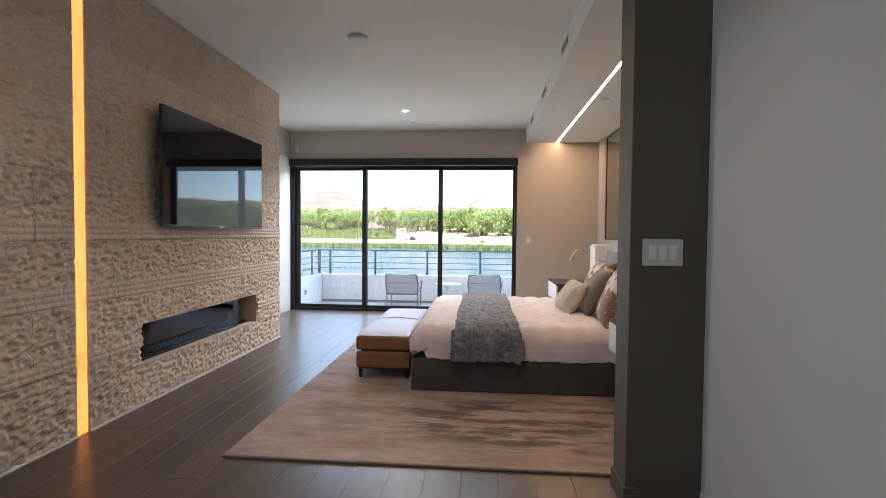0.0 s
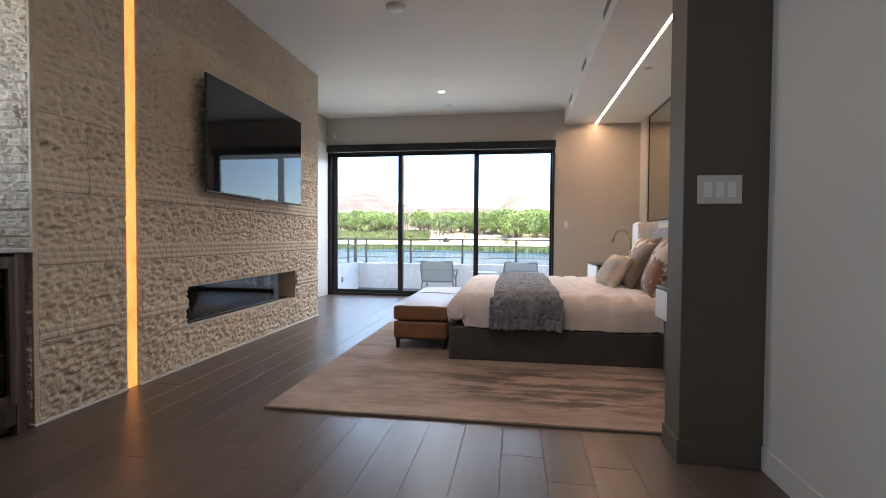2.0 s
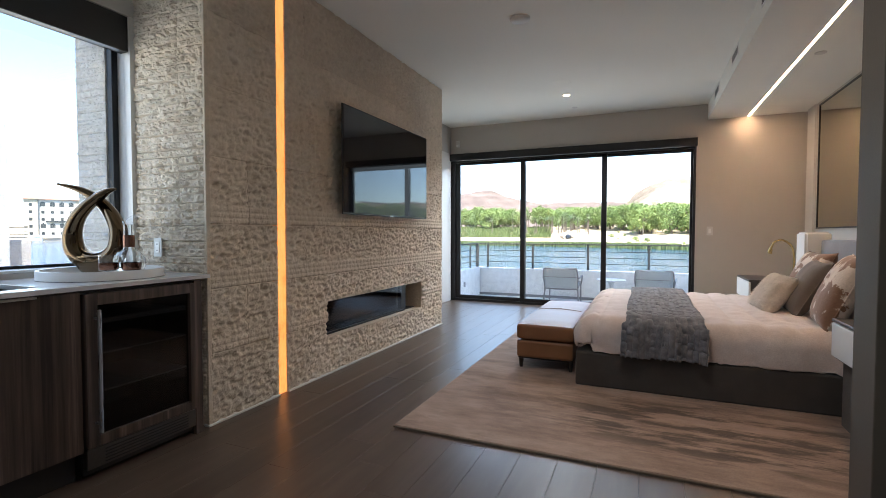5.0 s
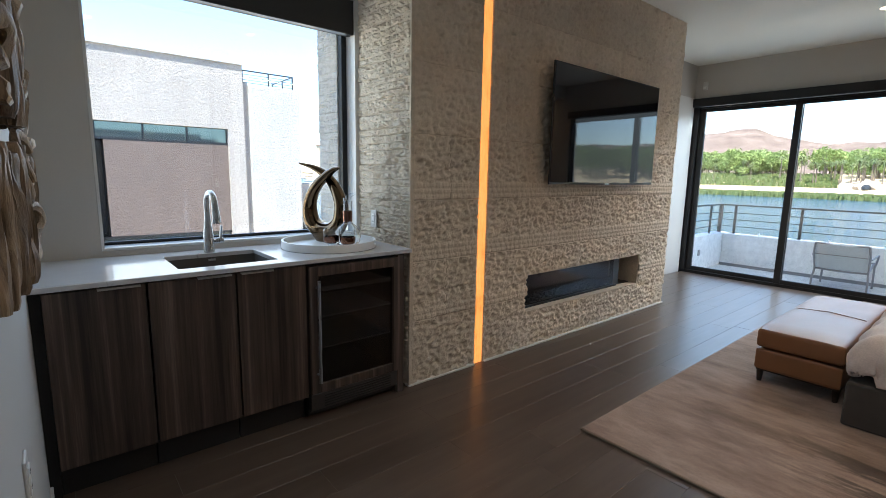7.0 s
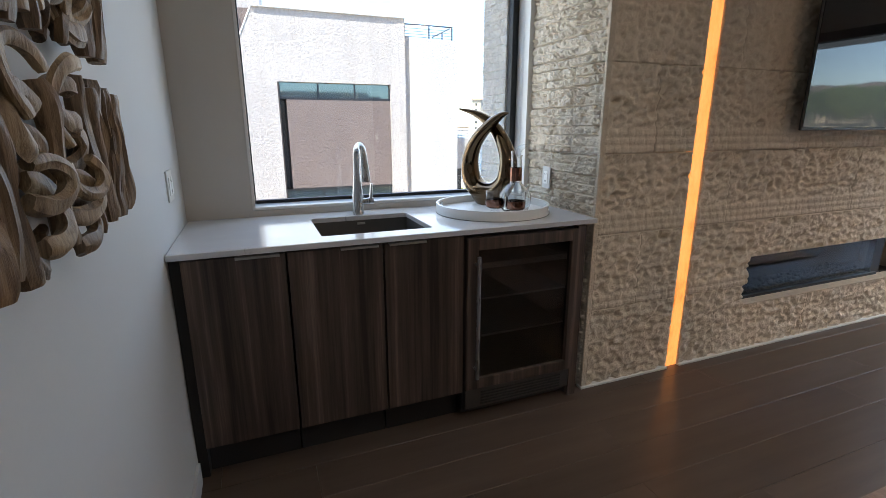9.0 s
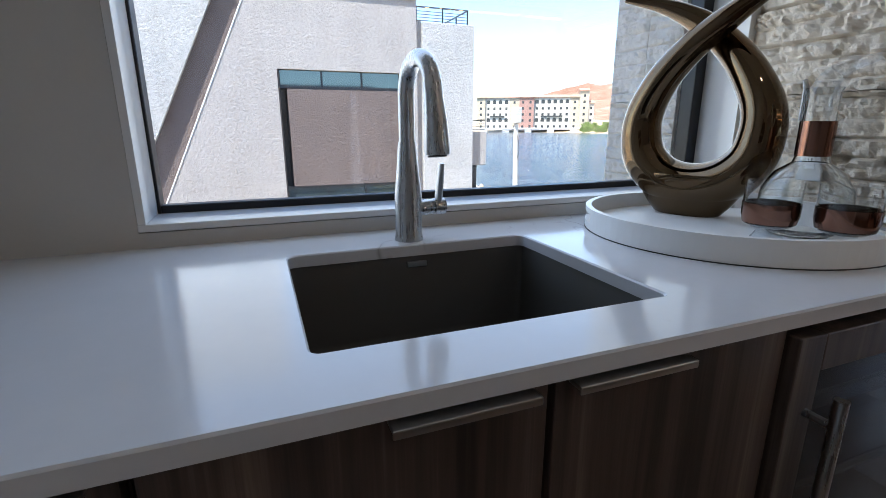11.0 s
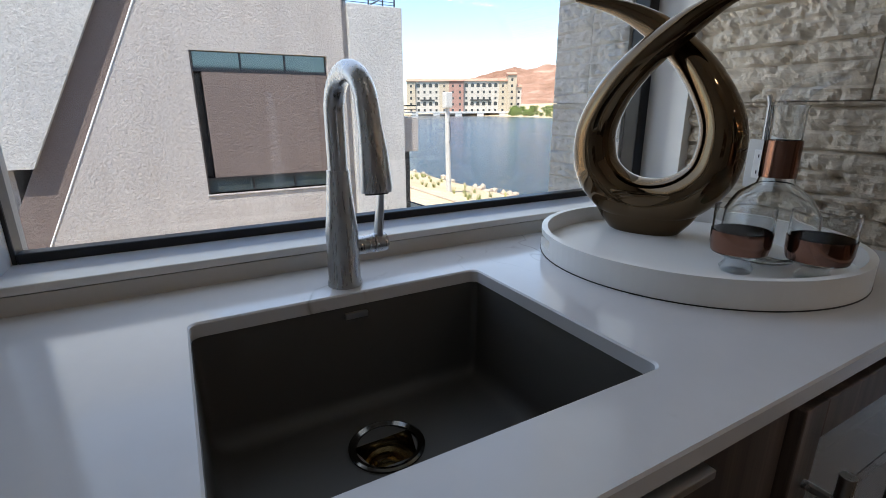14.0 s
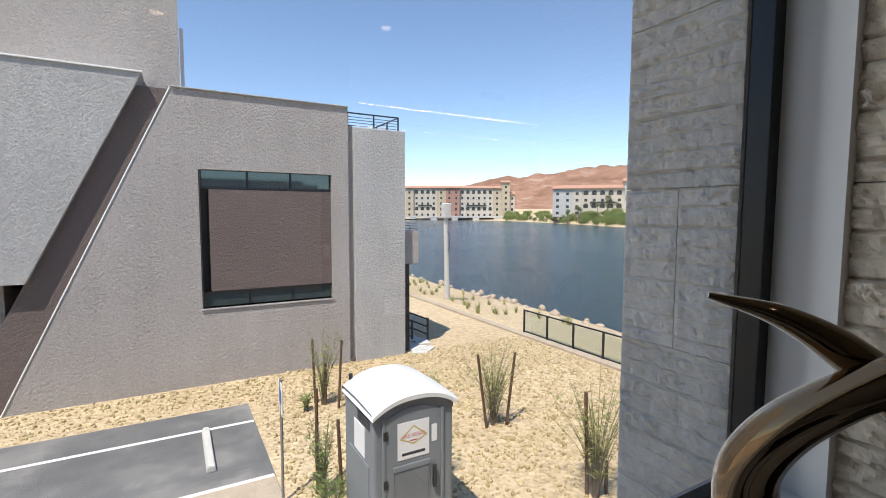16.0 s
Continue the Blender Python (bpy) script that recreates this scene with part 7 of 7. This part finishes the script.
# loose stones over the gravel, nearest part of the yard
rr = random.Random(5)
vs, fs = [], []
ico = bmesh.new()
bmesh.ops.create_icosphere(ico, subdivisions=1, radius=1.0)
iv = np.array([v.co[:] for v in ico.verts])
ifa = [[v.index for v in f.verts] for f in ico.faces]
ico.free()
rs = np.random.RandomState(8)
for k in range(15000):
    x, y = rs.uniform(-17, -4.5), rs.uniform(2.9, 13.2)
    if k % 9 == 0:
        x, y = rs.uniform(-16.9, -15.1), rs.uniform(-8, 3)
    s = 0.018 + 0.04 * rs.rand() ** 3
    c = iv * (s * rs.uniform(0.6, 1.3, 3)) * (1 + 0.25 * rs.uniform(-1, 1, (len(iv), 1)))
    o = len(vs)
    vs += (c + np.array([x, y, G0 + s * 0.25])).tolist()
    fs += [[a + o for a in f] for f in ifa]
me = bpy.data.meshes.new("gravel")
me.from_pydata(vs, [], fs)
me.materials.append(make_leaf("stone_chips", (0.36, 0.255, 0.135), (0.66, 0.53, 0.34)))
tagged(new("gravel", me), "loose tan decorative gravel", "gravel", kind="stuff")
vs, fs = [], []
for k in range(160):
    x = rs.uniform(-60, 6)
    y = 21.8 + rs.uniform(-1.2, 0.9)
    s = rs.uniform(0.12, 0.36)
    c = iv * (s * rs.uniform(0.7, 1.3, 3)) * (1 + 0.25 * rs.uniform(-1, 1, (len(iv), 1)))
    o = len(vs)
    vs += (c + np.array([x, y, -4.95 + 0.1 * rs.rand()])).tolist()
    fs += [[a + o for a in f] for f in ifa]
me = bpy.data.meshes.new("shore_rocks")
me.from_pydata(vs, [], fs)
me.materials.append(ROCK)
tagged(new("shore_rocks", me), "pale riprap rocks along the near shore", "rocks", kind="stuff")

# ---- far shore: hotels, house, trees ----


def polar(az, d):
    return -2 - d * math.sin(radians(az)), 1 + d * math.cos(radians(az))


def hotel(az, d, label, sh, blocks, rz, z):
    """sh: storey height; blocks: across offset, width, storeys, wall material, arcade, set back."""
    x, y = polar(az, d)
    ob = thing("hotel", (x, y, z), label, "hotel", "", rz)
    for u, w, st, mat, arcade, bk in blocks:
        H = st * sh + 1.5
        b = part("wall", bx(u, u + w, bk, 14, 0, H), mat, ob)
        bm = bmesh.new()
        pr = [(bk - 1.2, H), (bk - 1.2, H + 0.4), (8, H + 2.8), (15, H + 0.4), (15, H)]
        a = [bm.verts.new((u - 0.5, yy, zz)) for yy, zz in pr]
        c = [bm.verts.new((u + w + 0.5, yy, zz)) for yy, zz in pr]
        bm.faces.new(a)
        bm.faces.new(c[::-1])
        for i in range(5):
            bm.faces.new((a[i - 1], a[i], c[i], c[i - 1]))
        bmesh.ops.recalc_face_normals(bm, faces=bm.faces)
        part("roof", bm, TILE_ROOF, ob, "clay tile roof")
        n = max(1, int(w / 4.6))
        for s in range(st):
            for k in range(n):
                cx, z0 = u + (k + 0.5) * w / n, 1.6 + sh * s
                arch = arcade and s in (1, st - 1)
                ww = 1.55 if arch else 0.95
                wh = sh * 0.42
                bm = bmesh.new()
                pr = [(cx - ww, z0), (cx + ww, z0), (cx + ww, z0 + wh)]
                if arch:
                    pr += [(cx + ww * math.cos(radians(q)), z0 + wh + ww * 0.8 * math.sin(radians(q))) for q in range(30, 180, 30)]
                pr += [(cx - ww, z0 + wh)]
                a = [bm.verts.new((xx, bk - 0.06, zz)) for xx, zz in pr]
                c = [bm.verts.new((xx, bk + 0.5, zz)) for xx, zz in pr]
                bm.faces.new(a)
                for i in range(len(pr)):
                    bm.faces.new((a[i - 1], a[i], c[i], c[i - 1]))
                bmesh.ops.recalc_face_normals(bm, faces=bm.faces)
                part("window", bm, DARK_WIN, b)
        if arcade:
            part("balcony_band", bx(u + w * 0.2, u + w * 0.8, bk - 1.1, bk, sh * 2.1, sh * 2.1 + 1.1), DARK_WIN, ob, "dark balcony rail")


hotel(64.9, 455, "cream and ochre lakeside hotel with clay tile roofs", 5.3, [(0, 8, 5, OCHRE, False, 0), (8, 22, 5, CREAM, True, 2), (30, 9, 5, OCHRE, False, 0), (39, 13, 5, TERRA, False, -3), (52, 32, 5, CREAM, True, 0), (84, 8, 5, OCHRE, False, 0), (92, 8, 6, OCHRE, False, -1.5), (100, 5, 4, CREAM, False, 1)], 60, -2.5)
hotel(47.3, 330, "pale cream hotel wing with terracotta roofs behind palms", 4.3, [(0, 13, 4, STUCCO_L, False, 0), (13, 6, 4, CREAM, False, -1), (19, 26, 4, CREAM, True, 0), (45, 6, 5, STUCCO_L, False, 1), (51, 24, 4, CREAM, True, 0), (75, 20, 4, STUCCO_L, False, -1)], 41, -0.5)
# stone bridge foot under the hotel
x, y = polar(64.9, 449)
br = thing("hotel_bridge", (x, y, -5), "pale arched bridge base below the hotel", "bridge", rz=60)
part("deck", bx(-40, 96, 0, 5, 2.6, 4.2), CONCRETE, br)
for k in range(7):
    part("pier", bx(-36 + k * 20, -30 + k * 20, 0.2, 5, -3, 2.6), CONCRETE, br)

x, y = polar(-3.4, 300)
hs = thing("lake_house", (x, y, 3.6), "flat-roofed modern lake house with brick base", "house", rz=2)
part("wall", bx(-12, 14, -10, 0, 0, 3.6), TERRA, hs, "brick lower storey")
part("wall", bx(-6, 16, -10, -1.5, 3.6, 7.4), STUCCO_L, hs, "pale upper storey")
part("roof", bx(-14, 17, -11, 1.4, 3.5, 4.0), STUCCO_L, hs)
part("roof", bx(-8, 18, -11, 0.2, 7.4, 8.0), STUCCO_L, hs, "flat overhanging roof")
part("pergola", bx(-20, -12, -8, 0.5, 3.2, 3.5), STUCCO_L, hs)
for a in ((-9, -4, 0.6, 3.0), (-2, 6, 0.4, 3.0), (8, 12, 0.6, 3.0)):
    part("window", bx(a[0], a[1], -0.05, 0.1, a[2], a[3]), DARK_WIN, hs)
for a in ((-3, 1, 4.4, 6.6), (4, 12, 4.4, 6.8)):
    part("window", bx(a[0], a[1], -1.55, -1.4, a[2], a[3]), PANE_GREY, hs)


def tree_mesh(seed, h, w, clumps, leaf, n):
    rr = random.Random(seed)
    tb, lb = bmesh.new(), bmesh.new()
    tube(tb, spline([(0, 0, -0.5), (rr.uniform(-.2, .2), 0, h * 0.3), (rr.uniform(-.5, .5), rr.uniform(-.5, .5), h * 0.7)], 4), [w * 0.055 * (1 - i / 11) for i in range(9)], 7)
    cs = []
    for k in range(clumps):
        a, f = rr.uniform(0, 6.28), rr.random()
        rd = w * 0.5 * math.sqrt(rr.random()) * (1 - 0.5 * max(0, f - 0.5))
        c = Vector((math.cos(a) * rd, math.sin(a) * rd, h * (0.28 + 0.66 * f)))
        cs.append((c, w * rr.uniform(0.10, 0.22)))
        if k % 3 == 0:
            tube(tb, [(0, 0, h * 0.25 + 0.3 * c.z), c * 0.6 + Vector((0, 0, c.z * 0.35)), c], [w * 0.02, w * 0.013, w * 0.006], 5)
    for k in range(n):
        c, r = rr.choice(cs)
        d = Vector((rr.gauss(0, 1), rr.gauss(0, 1), rr.gauss(0, 0.8))).normalized() * r * rr.random() ** 0.4
        p = c + d
        u = Vector((rr.gauss(0, 1), rr.gauss(0, 1), rr.gauss(0, 1))).normalized() * leaf * rr.uniform(0.6, 1.2)
        v = u.cross(Vector((rr.gauss(0, 1), rr.gauss(0, 1), rr.gauss(0, 1)))).normalized() * leaf * 0.5
        lb.faces.new([lb.verts.new(q) for q in (p - u, p + v, p + u, p - v)])
    return mesh_of("trunk", tb, BARK, True), mesh_of("crown", lb, LEAF)


def palm_mesh(seed, h):
    rr = random.Random(seed)
    tb, lb = bmesh.new(), bmesh.new()
    tube(tb, [(0, 0, -0.5), (0.1, 0, h * 0.5), (rr.uniform(-.3, .3), 0.1, h)], [0.3, 0.24, 0.2], 8)
    for k in range(34):
        a, el = rr.uniform(0, 6.28), rr.uniform(-0.7, 1.2)
        ln = rr.uniform(1.6, 2.4)
        d = Vector((math.cos(a), math.sin(a), 0))
        side = Vector((-math.sin(a), math.cos(a), 0)) * 0.28
        p0 = Vector((0, 0, h))
        p1 = p0 + d * ln * 0.55 + Vector((0, 0, ln * 0.5 * el))
        p2 = p0 + d * ln + Vector((0, 0, ln * (0.6 * el - 0.5)))
        a0, a1, b0, b1, c0 = [lb.verts.new(q) for q in (p0 - side * .2, p0 + side * .2, p1 - side, p1 + side, p2)]
        lb.faces.new((a0, a1, b1, b0))
        lb.faces.new((b0, b1, c0))
    return mesh_of("trunk", tb, BARK, True), mesh_of("crown", lb, PALM)


def plant(meshes, at, s, rz, name, label, cat, group):
    ob = thing(name, at, label, cat, group, rz)
    ob.scale = (s, s, s)
    for nm, me in zip(("trunk", "crown"), meshes):
        part(nm, me, None, ob)


TREES = [tree_mesh(k, 9, 9 + k % 3, 18, 0.42, 1500) for k in range(5)]
PALMS = [palm_mesh(k, 8 + 1.5 * k) for k in range(3)]
rr = random.Random(12)
for k in range(270):
    az = rr.uniform(-14, 31) if k < 210 else rr.uniform(-50, -14)
    d = float(shore_far(az)) + rr.uniform(75, 150) - (25 if az < 3 else 0)
    x, y = polar(az, d)
    z = float(land(np.array([x]), np.array([y]))[0])
    plant(TREES[k % 5], (x, y, z - 0.2), rr.uniform(0.95, 1.55), rr.uniform(0, 360), "tree", "bushy green tree on the far shore", "tree", "far shore trees")
for k in range(46):
    az = rr.gauss(8.5, 2.2) if k < 28 else rr.uniform(8, 28)
    d = float(shore_far(az)) + rr.uniform(45, 80)
    x, y = polar(az, d)
    z = float(land(np.array([x]), np.array([y]))[0])
    plant(PALMS[k % 3], (x, y, z - 0.2), rr.uniform(0.75, 1.1), rr.uniform(0, 360), "palm_tree", "tall shaggy fan palm on the far shore", "palm", "far shore palms")
for k in range(16):
    az = rr.uniform(36, 46)
    x, y = polar(az, 318 + rr.uniform(-14, 0))
    plant(PALMS[k % 3], (x, y, float(land(np.array([x]), np.array([y]))[0])), rr.uniform(0.8, 1.2), rr.uniform(0, 360), "palm_tree", "fan palm in front of the hotel wing", "palm", "hotel palms")
for k in range(110):
    az = rr.uniform(37, 53.5)
    d = float(shore_far(az)) + rr.uniform(2, 40)
    x, y = polar(az, d)
    plant(TREES[k % 5], (x, y, float(land(np.array([x]), np.array([y]))[0]) - 0.9), rr.uniform(0.3, 0.75), rr.uniform(0, 360), "bush", "rounded green bush on the lake bank", "bush", "lake bank bushes")
for k in range(30):
    az = rr.uniform(-12, 3.5)
    d = float(shore_far(az)) + rr.uniform(10, 75)
    x, y = polar(az, d)
    plant(TREES[k % 5], (x, y, float(land(np.array([x]), np.array([y]))[0]) - 0.8), rr.uniform(0.12, 0.3), rr.uniform(0, 360), "bush", "low scrub bush on the sandy bank", "bush", "sandy bank scrub")


def strip(name, label, count, az0, az1, d0, d1, h, w, mat, rows=None):
    """Blades or vine leaves over a stretch of the far shore."""
    rs = np.random.RandomState(len(name))
    vs, fs = [], []
    for k in range(count):
        az = rs.uniform(az0, az1)
        f = rs.rand() if rows is None else (rs.randint(rows) + 0.15 * rs.rand()) / rows
        d = float(shore_far(az)) + d0 + (d1 - d0) * f
        x, y = polar(az, d)
        z = max(-5.0, float(land(np.array([x]), np.array([y]))[0]))
        a = rs.uniform(0, 6.28)
        dx, dy = math.cos(a) * w, math.sin(a) * w
        hh = h * rs.uniform(0.6, 1.2)
        o = len(vs)
        vs += [(x - dx, y - dy, z - 0.1), (x + dx, y + dy, z - 0.1), (x + dx * 0.7 + rs.uniform(-.3, .3), y + dy * 0.7, z + hh), (x - dx * 0.7, y - dy * 0.7, z + hh * 0.9)]
        fs.append((o, o + 1, o + 2, o + 3))
    me = bpy.data.meshes.new(name)
    me.from_pydata(vs, [], fs)
    me.materials.append(mat)
    tagged(new(name, me), label, "plants", kind="stuff")


strip("reeds", "bright green reeds along the far shore", 6000, -14, 24, -6, 4, 1.5, 0.5, REED)
strip("lawn", "yellow-green grass behind the reeds", 4500, -4, 26, 4, 18, 0.35, 0.7, REED)
strip("vineyard", "rows of young vines on the far slope", 5000, 10, 28, 36, 90, 1.3, 0.5, VINE, 9)
rk = thing("boulder", (*polar(7.8, 262), -1.6), "pale boulder with a dark grotto on the shore", "rock")
bm = bmesh.new()
bmesh.ops.create_icosphere(bm, subdivisions=3, radius=5)
for v in bm.verts:
    v.co *= 1 + 0.3 * noise.noise(v.co * 0.4)
    v.co.z *= 0.75
part("rock", bm, ROCK, rk)
# no hollow is cut: a dark ball paints the grotto's shade
bm = bmesh.new()
bmesh.ops.create_icosphere(bm, subdivisions=2, radius=1.8)
bmesh.ops.transform(bm, matrix=pose(0, -4.2, 0.4), verts=bm.verts)
part("grotto", bm, DARK_WIN, rk)

# ---- oak floor planks ----
PW = 0.19
shared = {}
rr = random.Random(2)
x = -2.66
while x < 2.45:
    y = -3.0 - rr.uniform(0, 1.8)
    while y < 7.93:
        ln = rr.choice((1.5, 1.8, 2.1, 2.4))
        y0, y1 = max(y, -3.0), min(y + ln, 7.935)
        xm = x + PW / 2
        if y1 - y0 > 0.05 and not (xm < -2.08 and y0 > 2.45 and y1 < 5.9) and not (xm > 1.6 and y1 < 2.6) and not (xm < -0.3 and y1 < 0.5):
            key = round(y1 - y0, 2)
            if key not in shared:
                shared[key] = mesh_of("plank", bx(0.0005, PW - 0.0005, 0.0005, key - 0.0005, -0.02, 0.0, 0.001, 1), OAK)
            p = new("plank", shared[key])
            p.parent = FLOOR
            p.location = (x, y0, rr.uniform(-0.0006, 0.0004))
        y += ln
    x += PW
